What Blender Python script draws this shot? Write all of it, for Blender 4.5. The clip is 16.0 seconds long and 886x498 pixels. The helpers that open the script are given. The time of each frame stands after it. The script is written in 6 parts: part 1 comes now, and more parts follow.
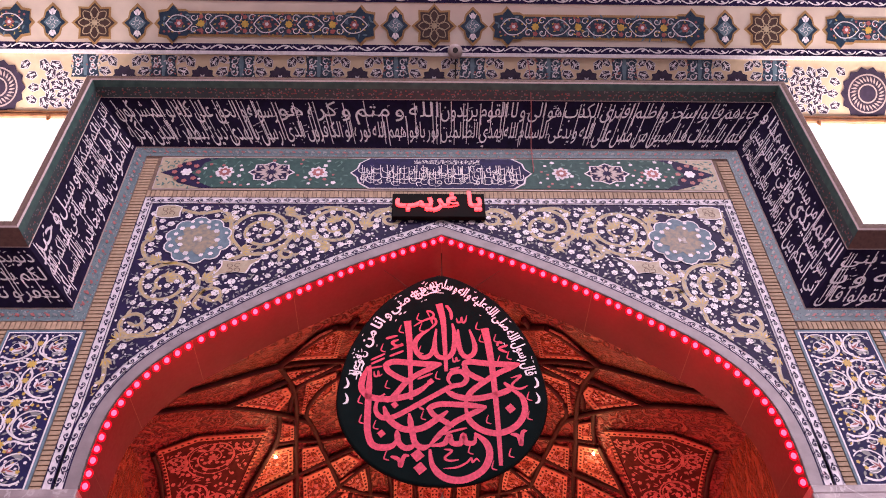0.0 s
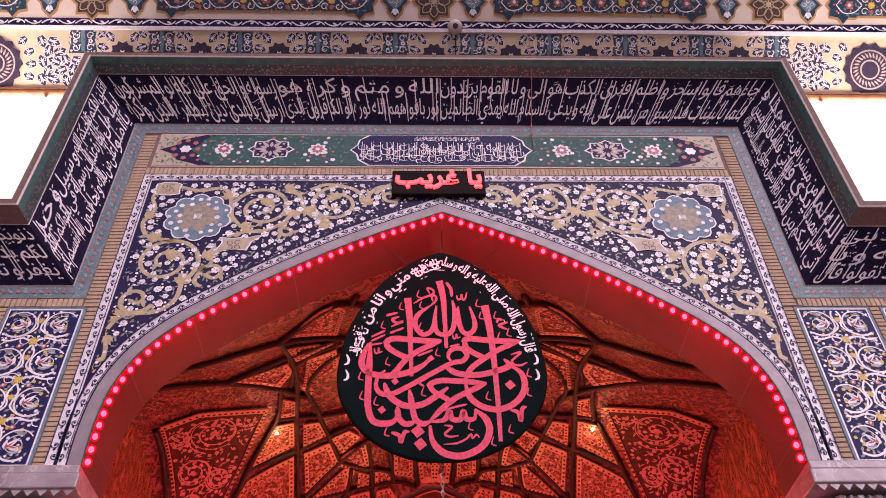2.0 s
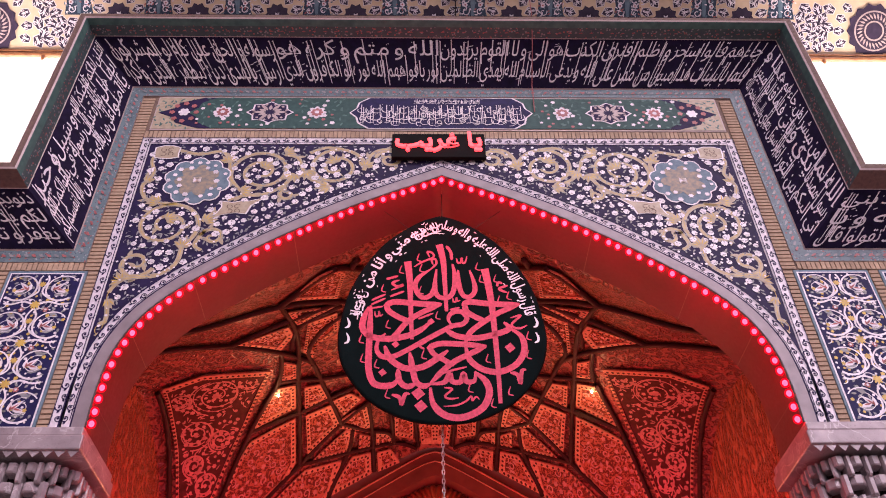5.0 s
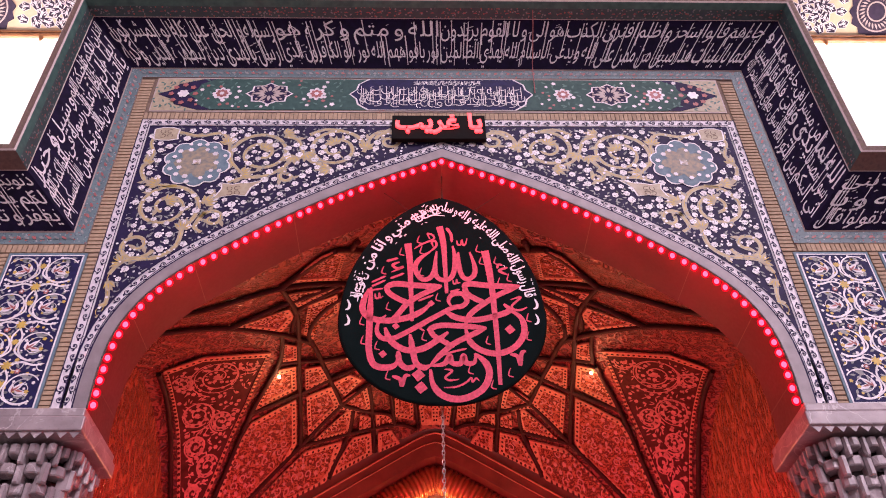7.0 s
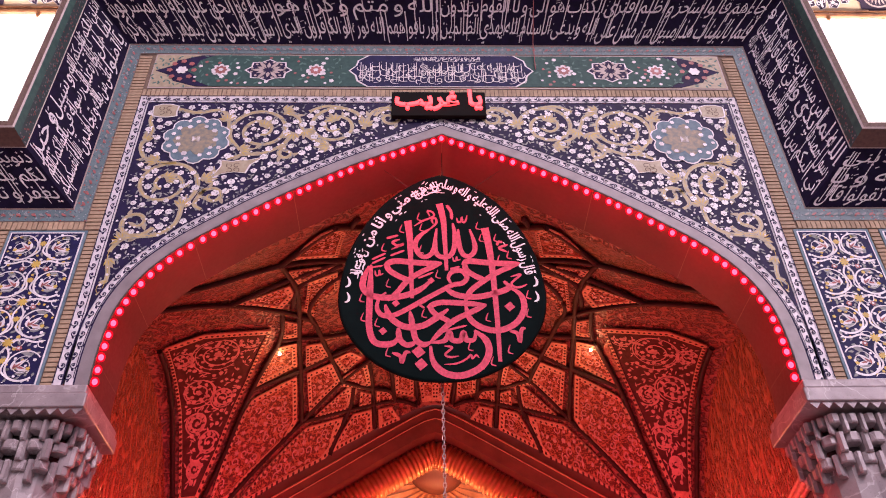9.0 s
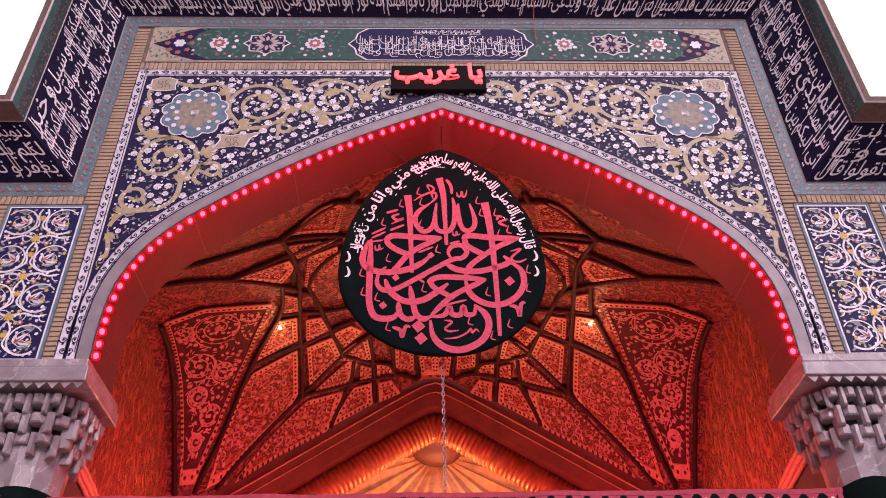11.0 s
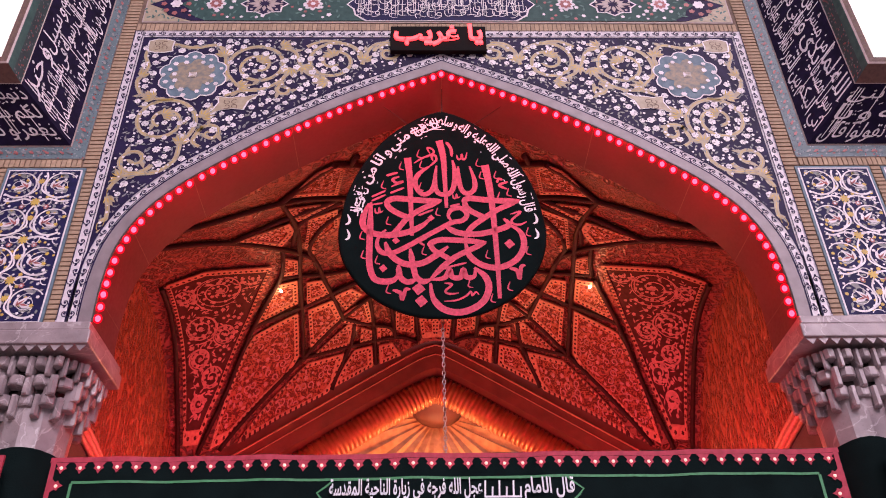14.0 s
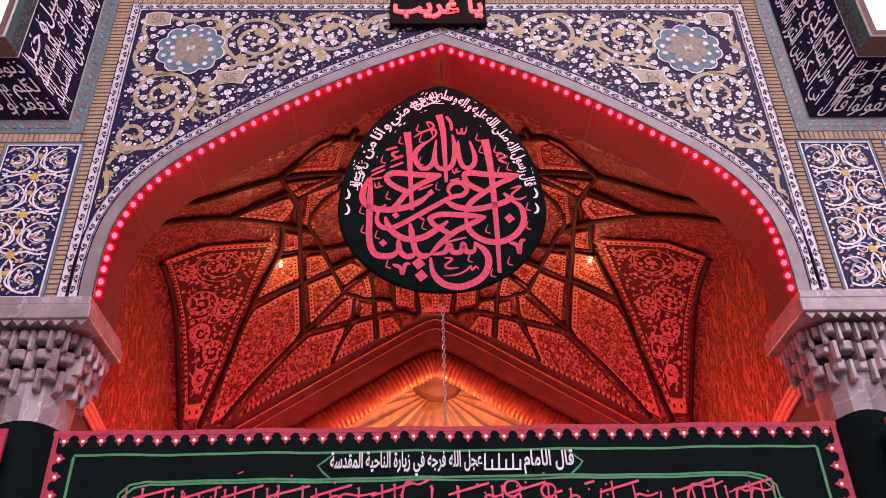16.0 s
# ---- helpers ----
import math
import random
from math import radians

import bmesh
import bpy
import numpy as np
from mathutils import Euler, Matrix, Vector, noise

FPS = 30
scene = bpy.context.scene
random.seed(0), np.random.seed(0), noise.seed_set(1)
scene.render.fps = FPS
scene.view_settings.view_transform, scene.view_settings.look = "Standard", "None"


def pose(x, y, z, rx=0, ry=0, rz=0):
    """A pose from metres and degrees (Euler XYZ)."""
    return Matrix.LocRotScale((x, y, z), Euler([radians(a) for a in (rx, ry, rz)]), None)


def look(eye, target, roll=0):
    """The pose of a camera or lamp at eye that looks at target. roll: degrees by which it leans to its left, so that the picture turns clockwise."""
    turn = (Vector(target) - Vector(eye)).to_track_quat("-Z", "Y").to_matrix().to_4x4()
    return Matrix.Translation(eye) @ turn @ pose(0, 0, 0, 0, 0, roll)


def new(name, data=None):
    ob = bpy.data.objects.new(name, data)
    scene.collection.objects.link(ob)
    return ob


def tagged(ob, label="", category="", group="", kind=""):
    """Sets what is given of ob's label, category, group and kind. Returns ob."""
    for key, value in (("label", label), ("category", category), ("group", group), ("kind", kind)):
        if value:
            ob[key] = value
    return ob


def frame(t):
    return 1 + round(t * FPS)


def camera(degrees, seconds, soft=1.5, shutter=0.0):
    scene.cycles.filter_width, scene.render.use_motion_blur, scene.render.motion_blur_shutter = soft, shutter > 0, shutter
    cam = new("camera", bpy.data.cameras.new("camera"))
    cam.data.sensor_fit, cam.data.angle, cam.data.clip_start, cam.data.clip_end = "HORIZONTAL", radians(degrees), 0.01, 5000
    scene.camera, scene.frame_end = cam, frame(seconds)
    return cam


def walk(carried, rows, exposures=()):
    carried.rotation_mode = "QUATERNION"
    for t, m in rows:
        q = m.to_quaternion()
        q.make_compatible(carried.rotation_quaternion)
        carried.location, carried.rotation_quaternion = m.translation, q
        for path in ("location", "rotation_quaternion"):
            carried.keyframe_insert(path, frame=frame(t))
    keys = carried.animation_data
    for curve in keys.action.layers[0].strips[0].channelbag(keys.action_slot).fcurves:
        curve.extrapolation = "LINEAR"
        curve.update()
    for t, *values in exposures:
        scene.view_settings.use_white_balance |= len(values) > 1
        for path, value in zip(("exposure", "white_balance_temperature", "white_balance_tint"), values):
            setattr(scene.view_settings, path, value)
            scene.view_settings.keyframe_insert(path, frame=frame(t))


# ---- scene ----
import itertools

# ---- camera: stands in the court and tilts slowly down ----
cam = camera(55.2, 16.0, soft=1.0)
EYE = (-0.259, 0.0, 1.6)
ROWS = [
    (0.0, 135.923, 1.105, -1.258), (0.5, 135.491, 1.096, -1.259), (1.0, 135.121, 1.117, -1.229), (1.5, 134.814, 1.122, -1.226),
    (2.0, 134.380, 1.124, -1.235), (2.5, 134.002, 1.124, -1.231), (3.0, 133.527, 1.133, -1.225), (3.5, 133.016, 1.122, -1.240),
    (4.0, 132.612, 1.136, -1.228), (6.5, 130.994, 1.154, -1.193), (7.0, 130.700, 1.148, -1.193), (7.5, 130.340, 1.164, -1.175),
    (8.0, 129.813, 1.154, -1.195), (8.5, 129.522, 1.170, -1.177), (9.0, 129.161, 1.164, -1.183), (11.5, 127.000, 1.171, -1.192),
    (12.0, 126.577, 1.198, -1.164), (12.5, 126.163, 1.194, -1.160), (13.0, 125.698, 1.212, -1.157), (13.5, 125.332, 1.205, -1.161),
    (14.0, 124.931, 1.212, -1.152), (14.5, 124.573, 1.207, -1.158), (15.0, 124.112, 1.220, -1.157), (15.5, 123.630, 1.246, -1.152),
    (16.0, 123.214, 1.248, -1.137),
]
walk(cam, [(t, pose(*EYE, rx, ry, rz)) for t, rx, ry, rz in ROWS], exposures=((0.0, 0.24, 6500, 26), (16.0, 0.2, 6500, 24)))

# ---- world and light ----
world = bpy.data.worlds.new("world")
scene.world = world
world.use_nodes = True
wn = world.node_tree.nodes
sky = wn.new("ShaderNodeTexSky")
sky.sky_type = "NISHITA"
sky.sun_disc = False
sky.sun_elevation = radians(48)
sky.sun_rotation = radians(180)
wn["Background"].inputs["Strength"].default_value = 0.06
world.node_tree.links.new(sky.outputs[0], wn["Background"].inputs["Color"])
sun = new("sun", bpy.data.lights.new("sun", "SUN"))
sun.data.energy, sun.data.angle, sun.data.color = 2.45, radians(35), (1.0, 0.83, 0.89)
sun.matrix_world = look((4.5, -11, 17.5), (0, 6, 7))


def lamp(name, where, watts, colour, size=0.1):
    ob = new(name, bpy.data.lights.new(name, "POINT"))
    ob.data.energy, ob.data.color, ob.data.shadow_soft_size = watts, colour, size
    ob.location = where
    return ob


# ---- materials ----
def mat(name, c1, c2=None, scale=6.0, rough=0.5, bump=0.15, metal=0.0, fine=60.0, emit=0.0, glow=None, spec=0.5, vary=0.0):
    m = bpy.data.materials.new(name)
    m.use_nodes = True
    nt = m.node_tree
    b = nt.nodes["Principled BSDF"]
    b.inputs["Roughness"].default_value = rough
    b.inputs["Metallic"].default_value = metal
    b.inputs["Specular IOR Level"].default_value = spec
    if emit:
        b.inputs["Emission Color"].default_value = (*(glow or c1), 1)
        b.inputs["Emission Strength"].default_value = emit
    c2 = c2 or tuple(v * 0.75 for v in c1)
    tc = nt.nodes.new("ShaderNodeTexCoord")
    n1 = nt.nodes.new("ShaderNodeTexNoise")
    n1.inputs["Scale"].default_value = scale
    n1.inputs["Detail"].default_value = 6
    n2 = nt.nodes.new("ShaderNodeTexNoise")
    n2.inputs["Scale"].default_value = fine
    n2.inputs["Detail"].default_value = 3
    for n in (n1, n2):
        nt.links.new(tc.outputs["Object"], n.inputs["Vector"])
    ramp = nt.nodes.new("ShaderNodeValToRGB")
    ramp.color_ramp.elements[0].position, ramp.color_ramp.elements[1].position = 0.3, 0.7
    ramp.color_ramp.elements[0].color, ramp.color_ramp.elements[1].color = (*c2, 1), (*c1, 1)
    nt.links.new(n1.outputs["Fac"], ramp.inputs[0])
    col = ramp.outputs[0]
    if vary:
        geo = nt.nodes.new("ShaderNodeNewGeometry")
        mr = nt.nodes.new("ShaderNodeMapRange")
        mr.inputs["To Min"].default_value, mr.inputs["To Max"].default_value = 1 - vary, 1 + vary
        nt.links.new(geo.outputs["Random Per Island"], mr.inputs["Value"])
        hs = nt.nodes.new("ShaderNodeHueSaturation")
        nt.links.new(mr.outputs[0], hs.inputs["Value"])
        nt.links.new(col, hs.inputs["Color"])
        col = hs.outputs[0]
    nt.links.new(col, b.inputs["Base Color"])
    rr = nt.nodes.new("ShaderNodeMapRange")
    rr.inputs["To Min"].default_value, rr.inputs["To Max"].default_value = max(rough - 0.12, 0.02), min(rough + 0.15, 1)
    nt.links.new(n2.outputs["Fac"], rr.inputs["Value"])
    nt.links.new(rr.outputs[0], b.inputs["Roughness"])
    if bump:
        bp = nt.nodes.new("ShaderNodeBump")
        bp.inputs["Strength"].default_value = bump
        bp.inputs["Distance"].default_value = 0.01
        nt.links.new(n2.outputs["Fac"], bp.inputs["Height"])
        nt.links.new(bp.outputs[0], b.inputs["Normal"])
    return m


def tile_mat(name, c1, c2, accents, scale=26.0, rough=0.35):
    """Small painted tile work: a mottled ground with specks of several glazes."""
    m = mat(name, c1, c2, 9.0, rough, 0.1)
    nt = m.node_tree
    b = nt.nodes["Principled BSDF"]
    ground = b.inputs["Base Color"].links[0].from_socket
    tc = next(n for n in nt.nodes if n.type == "TEX_COORD")
    for k, (colour, size, part_) in enumerate(accents):
        v = nt.nodes.new("ShaderNodeTexVoronoi")
        v.inputs["Scale"].default_value = scale * size
        mp = nt.nodes.new("ShaderNodeMapping")
        mp.inputs["Location"].default_value = (3.1 * k, 1.7 * k, 0.9 * k)
        nt.links.new(tc.outputs["Object"], mp.inputs["Vector"])
        nt.links.new(mp.outputs[0], v.inputs["Vector"])
        lt = nt.nodes.new("ShaderNodeMath")
        lt.operation = "LESS_THAN"
        lt.inputs[1].default_value = part_
        nt.links.new(v.outputs["Distance"], lt.inputs[0])
        mx = nt.nodes.new("ShaderNodeMix")
        mx.data_type = "RGBA"
        mx.inputs[7].default_value = (*colour, 1)
        nt.links.new(lt.outputs[0], mx.inputs[0])
        nt.links.new(ground, mx.inputs[6])
        ground = mx.outputs[2]
    nt.links.new(ground, b.inputs["Base Color"])
    return m


def carved_mat(name, c1, c2, scale, rough, depth, metal=0.0, stretch=(1, 1, 1), freq=14.0):
    """Carved or pressed foliage relief: lighter ridges over a darker sunk ground."""
    m = mat(name, c1, c2, 3.0, rough, 0.0, metal)
    nt = m.node_tree
    b = nt.nodes["Principled BSDF"]
    tc = next(n for n in nt.nodes if n.type == "TEX_COORD")
    mp = nt.nodes.new("ShaderNodeMapping")
    mp.inputs["Scale"].default_value = stretch
    nt.links.new(tc.outputs["Object"], mp.inputs["Vector"])
    warp = nt.nodes.new("ShaderNodeTexNoise")
    warp.inputs["Scale"].default_value = scale * 0.4
    warp.inputs["Detail"].default_value = 2
    nt.links.new(mp.outputs[0], warp.inputs["Vector"])
    add = nt.nodes.new("ShaderNodeMixRGB")
    add.blend_type, add.inputs[0].default_value = "ADD", 0.25
    nt.links.new(mp.outputs[0], add.inputs[1])
    nt.links.new(warp.outputs["Color"], add.inputs[2])
    v = nt.nodes.new("ShaderNodeTexVoronoi")
    v.feature = "SMOOTH_F1"
    v.inputs["Scale"].default_value = scale
    nt.links.new(add.outputs[0], v.inputs["Vector"])
    wv = nt.nodes.new("ShaderNodeMath")
    wv.operation = "MULTIPLY"
    wv.inputs[1].default_value = freq
    nt.links.new(v.outputs["Distance"], wv.inputs[0])
    sn = nt.nodes.new("ShaderNodeMath")
    sn.operation = "SINE"
    nt.links.new(wv.outputs[0], sn.inputs[0])
    ramp = nt.nodes.new("ShaderNodeValToRGB")
    ramp.color_ramp.elements[0].position, ramp.color_ramp.elements[1].position = 0.35, 0.65
    ramp.color_ramp.elements[0].color, ramp.color_ramp.elements[1].color = (*c2, 1), (*c1, 1)
    mr = nt.nodes.new("ShaderNodeMapRange")
    mr.inputs["From Min"].default_value = -1
    nt.links.new(sn.outputs[0], mr.inputs["Value"])
    nt.links.new(mr.outputs[0], ramp.inputs[0])
    nt.links.new(ramp.outputs[0], b.inputs["Base Color"])
    bp = nt.nodes.new("ShaderNodeBump")
    bp.inputs["Strength"].default_value = 0.9
    bp.inputs["Distance"].default_value = depth
    nt.links.new(mr.outputs[0], bp.inputs["Height"])
    nt.links.new(bp.outputs[0], b.inputs["Normal"])
    return m


WHITE = (0.8, 0.74, 0.78)
M_NAVY = mat("navy_glaze", (0.024, 0.015, 0.066), (0.014, 0.009, 0.038), 14, 0.45, spec=0.12)
M_COBALT = mat("cobalt_glaze", (0.02, 0.017, 0.085), (0.012, 0.011, 0.05), 14, 0.45, spec=0.12)
M_SLATE = mat("slate_violet_glaze", (0.055, 0.04, 0.07), (0.032, 0.024, 0.045), 14, 0.4, spec=0.2)
M_BLACK = mat("dark_inscription_glaze", (0.017, 0.011, 0.038), (0.01, 0.007, 0.02), 12, 0.6, spec=0.06)
M_WHITE = mat("white_glaze", WHITE, (0.6, 0.56, 0.6), 20, 0.35, vary=0.12)
M_VINE = mat("ochre_vine_glaze", (0.47, 0.39, 0.27), (0.34, 0.27, 0.18), 18, 0.4)
M_VINE2 = mat("yellow_glaze", (0.66, 0.46, 0.09), (0.46, 0.3, 0.06), 18, 0.4)
M_TEAL = tile_mat("teal_flower_tile", (0.06, 0.1, 0.1), (0.04, 0.07, 0.075), [((0.26, 0.25, 0.25), 1.0, 0.26), ((0.4, 0.12, 0.1), 0.8, 0.2), ((0.05, 0.06, 0.12), 1.4, 0.2)], 24)
M_BORDER = tile_mat("aqua_border_tile", (0.13, 0.2, 0.22), (0.08, 0.13, 0.15), [((0.3, 0.32, 0.34), 1.0, 0.2), ((0.3, 0.08, 0.07), 0.7, 0.2), ((0.04, 0.05, 0.09), 1.3, 0.22)], 26, 0.5)
M_TEALDARK = mat("green_glaze", (0.1, 0.21, 0.18), (0.06, 0.13, 0.12), 12, 0.4, spec=0.25)
M_AQUA = mat("aqua_glaze", (0.17, 0.25, 0.3), (0.1, 0.16, 0.21), 16, 0.45, spec=0.2)
M_TURQ = mat("turquoise_glaze", (0.05, 0.11, 0.1), (0.03, 0.075, 0.07), 16, 0.45, spec=0.12)
M_LEAF = mat("leaf_glaze", (0.3, 0.29, 0.27), (0.16, 0.17, 0.2), 16, 0.4, vary=0.2)
M_ROSE = mat("rose_glaze", (0.42, 0.13, 0.12), (0.28, 0.07, 0.08), 16, 0.4, vary=0.15)
M_BRICK = mat("buff_brick", (0.46, 0.33, 0.22), (0.34, 0.235, 0.155), 20, 0.75, 0.3, vary=0.15)
M_MORTAR = mat("brown_mortar", (0.2, 0.135, 0.1), (0.13, 0.085, 0.065), 20, 0.85, 0.3)
M_FASCIA = mat("brown_fascia_tile", (0.19, 0.105, 0.085), (0.12, 0.065, 0.055), 25, 0.5, 0.2)
M_PINKLINE = mat("pale_tile_line", (0.5, 0.4, 0.38), (0.38, 0.3, 0.28), 15, 0.4)
M_STONE = mat("grey_marble", (0.38, 0.315, 0.325), (0.22, 0.175, 0.185), 5, 0.3, 0.12)
M_MARGIN = mat("mauve_grey_marble", (0.29, 0.235, 0.25), (0.2, 0.16, 0.172), 6, 0.4, 0.12)


def veined(m, colour, scale):
    """Thin pale veins through a stone."""
    nt = m.node_tree
    b = nt.nodes["Principled BSDF"]
    ground = b.inputs["Base Color"].links[0].from_socket
    tc = next(n for n in nt.nodes if n.type == "TEX_COORD")
    n1 = nt.nodes.new("ShaderNodeTexNoise")
    n1.inputs["Scale"].default_value = scale
    n1.inputs["Detail"].default_value = 5
    n1.inputs["Distortion"].default_value = 1.2
    nt.links.new(tc.outputs["Object"], n1.inputs["Vector"])
    ramp = nt.nodes.new("ShaderNodeValToRGB")
    e = ramp.color_ramp.elements
    e[0].position, e[1].position = 0.485, 0.515
    e[0].color = e[1].color = (0, 0, 0, 1)
    mid_ = e.new(0.5)
    mid_.color = (0.8, 0.8, 0.8, 1)
    nt.links.new(n1.outputs["Fac"], ramp.inputs[0])
    mx = nt.nodes.new("ShaderNodeMix")
    mx.data_type = "RGBA"
    mx.inputs[7].default_value = (*colour, 1)
    nt.links.new(ramp.outputs[0], mx.inputs[0])
    nt.links.new(ground, mx.inputs[6])
    nt.links.new(mx.outputs[2], b.inputs["Base Color"])


veined(M_STONE, (0.52, 0.46, 0.47), 2.2)
# the bulbs' red light is put into this plaster's base colour
M_SOFFIT = mat("red_lit_plaster_reveal", (0.105, 0.013, 0.023), (0.07, 0.009, 0.015), 2.5, 0.62, 0.15, fine=25)
M_CREAM = mat("cream_plaster", (0.66, 0.56, 0.47), (0.56, 0.47, 0.4), 3, 0.6, 0.1)
M_YELLOWTILE = mat("pale_yellow_tile", (0.7, 0.55, 0.38), (0.6, 0.46, 0.3), 8, 0.4)
M_GOLDEDGE = mat("ochre_edge_tile", (0.42, 0.25, 0.1), (0.32, 0.18, 0.07), 14, 0.45)
M_PEACOCK = mat("peacock_glaze", (0.016, 0.045, 0.085), (0.01, 0.028, 0.055), 14, 0.3)
M_STARGROUND = mat("dark_umber_tile", (0.07, 0.035, 0.03), (0.04, 0.02, 0.02), 12, 0.4)
M_HEART = mat("faded_medallion_heart", (0.36, 0.27, 0.17), (0.15, 0.16, 0.15), 22, 0.5)
# near-black colour that paints in shade, for the capital hollows and side openings
M_UMBRA = mat("painted_shade_stone", (0.055, 0.04, 0.04), (0.035, 0.026, 0.026), 8, 0.7, 0.3)
M_WOOD = mat("brown_wood_trim", (0.3, 0.12, 0.04), (0.17, 0.06, 0.02), 9, 0.5, 0.3)
M_CARVED = carved_mat("carved_brown_relief", (0.25, 0.085, 0.055), (0.085, 0.028, 0.02), 14, 0.35, 0.025)
M_PANEL = carved_mat("carved_vault_panel", (0.38, 0.14, 0.082), (0.12, 0.04, 0.027), 20, 0.2, 0.02)
M_SIDE = carved_mat("embossed_wall_covering", (0.34, 0.125, 0.07), (0.19, 0.066, 0.04), 7, 0.24, 0.03, 0.0, (1, 2.0, 0.7), 13.0)
M_RIB = mat("dark_vault_rib", (0.035, 0.014, 0.012), (0.018, 0.008, 0.007), 8, 0.65, 0.2, spec=0.25)
M_EDGE = mat("pale_vault_border", (0.55, 0.3, 0.18), (0.35, 0.16, 0.1), 30, 0.45, 0.3)
M_VAULTVINE = mat("vault_relief_vine", (0.5, 0.25, 0.21), (0.3, 0.14, 0.12), 12, 0.45)
M_VAULTDARK = mat("vault_sunk_ground", (0.075, 0.028, 0.022), (0.035, 0.014, 0.011), 10, 0.6, spec=0.2)
M_GOLD = mat("gilded_metal", (0.78, 0.42, 0.14), (0.6, 0.3, 0.08), 7, 0.3, 0.2, 0.8)
M_ROLL = mat("bronze_roll", (0.42, 0.16, 0.07), (0.28, 0.1, 0.04), 7, 0.32, 0.2, 0.5)
M_FLUTE = mat("varnished_niche_boards", (0.6, 0.33, 0.15), (0.36, 0.17, 0.07), 7, 0.4, 0.3, 0.0)
M_BAND = mat("dark_wood_archivolt", (0.17, 0.062, 0.04), (0.11, 0.04, 0.027), 4, 0.55, 0.2)
M_CLOTH = mat("black_velvet", (0.005, 0.012, 0.012), (0.0035, 0.008, 0.008), 5, 0.95, 0.3, spec=0.05)
M_GREEN = mat("green_embroidery", (0.05, 0.3, 0.12), (0.04, 0.2, 0.08), 30, 0.6)
M_RED = mat("rose_red_embroidery", (0.78, 0.06, 0.14), (0.5, 0.035, 0.075), 34, 0.55, 0.3)
M_REDCLOTH = mat("crimson_trim", (0.48, 0.042, 0.08), (0.34, 0.028, 0.05), 20, 0.7, 0.3)
M_THREAD = mat("white_embroidery", (0.82, 0.84, 0.88), (0.7, 0.72, 0.76), 30, 0.6)
M_BULB = mat("red_bulb_glow", (0.4, 0.02, 0.02), None, 5, 0.3, 0, emit=60.0, glow=(1.0, 0.02, 0.024))
# glass shell made to glow, so it draws the red halo round each bulb
M_HALOGLASS = mat("red_halo_glass", (0.5, 0.02, 0.03), None, 5, 0.3, 0)
nt_ = M_HALOGLASS.node_tree
clear_, shine_, blend_ = nt_.nodes.new("ShaderNodeBsdfTransparent"), nt_.nodes.new("ShaderNodeEmission"), nt_.nodes.new("ShaderNodeMixShader")
clear_.inputs[0].default_value = (1.0, 0.45, 0.5, 1)
shine_.inputs[0].default_value, shine_.inputs[1].default_value = (1.0, 0.008, 0.022, 1), 1.9
blend_.inputs[0].default_value = 0.4
nt_.links.new(clear_.outputs[0], blend_.inputs[1])
nt_.links.new(shine_.outputs[0], blend_.inputs[2])
nt_.links.new(blend_.outputs[0], nt_.nodes["Material Output"].inputs[0])
M_PEARL = mat("small_bulb_glow", (0.9, 0.6, 0.5), None, 5, 0.3, 0, emit=0.9, glow=(1.0, 0.45, 0.38))
M_SIGN = mat("red_sign_glow", (0.6, 0.03, 0.03), None, 5, 0.4, 0, emit=2.6, glow=(1.0, 0.05, 0.055))
M_SIGNBACK = mat("black_sign_board", (0.006, 0.005, 0.005), None, 5, 0.7, 0.1, spec=0.1)
M_CHAIN = mat("steel_chain", (0.45, 0.4, 0.38), None, 20, 0.35, 0.1, 0.9)
M_CABLE = mat("dark_cable", (0.02, 0.015, 0.015), None, 20, 0.6, 0.0)
M_LAMP = mat("warm_lamp_glow", (1, 0.7, 0.4), None, 5, 0.4, 0, emit=25, glow=(1.0, 0.62, 0.28))
# sheet and seams glow in place of the daylight beyond the side openings
M_BACKGLOW = mat("glowing_backdrop", (0.98, 0.93, 1.0), (1.0, 0.96, 0.84), 0.9, 0.8, 0, emit=0.66)
nt_ = M_BACKGLOW.node_tree
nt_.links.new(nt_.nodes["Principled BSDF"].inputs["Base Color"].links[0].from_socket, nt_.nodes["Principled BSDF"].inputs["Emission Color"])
M_SEAM = mat("glowing_backdrop_seam", (0.75, 0.68, 0.6), None, 5, 0.7, 0, emit=0.55, glow=(1.0, 0.9, 0.85))
M_FLOOR = mat("court_marble", (0.62, 0.56, 0.54), (0.5, 0.45, 0.43), 1.2, 0.3, 0.05)
M_COURT = mat("court_wall_brick", (0.5, 0.42, 0.34), (0.4, 0.33, 0.27), 2, 0.7, 0.2)


# ---- builders ----
def mesh_of(name, verts, faces, material, smooth=False):
    me = bpy.data.meshes.new(name)
    me.from_pydata([tuple(v) for v in verts], [], faces)
    me.materials.append(material)
    if smooth:
        me.polygons.foreach_set("use_smooth", [True] * len(me.polygons))
    me.update()
    return me


def thing(name, label, category, where=(0, 0, 0), group="", kind=""):
    ob = new(name)
    ob.location = where
    ob.empty_display_size = 0.1
    return tagged(ob, label, category, group, kind)


def child(ob, parent, label="", kind=""):
    ob.parent = parent
    w = parent.location.copy()
    p = parent.parent
    while p is not None:
        w += p.location
        p = p.parent
    ob.location = ob.location - w
    return tagged(ob, label, "", "", kind)


def solid(name, verts, faces, material, parent=None, label="", smooth=False, kind=""):
    ob = new(name, mesh_of(name, verts, faces, material, smooth))
    return child(ob, parent, label, kind) if parent else tagged(ob, label, "", "", kind)


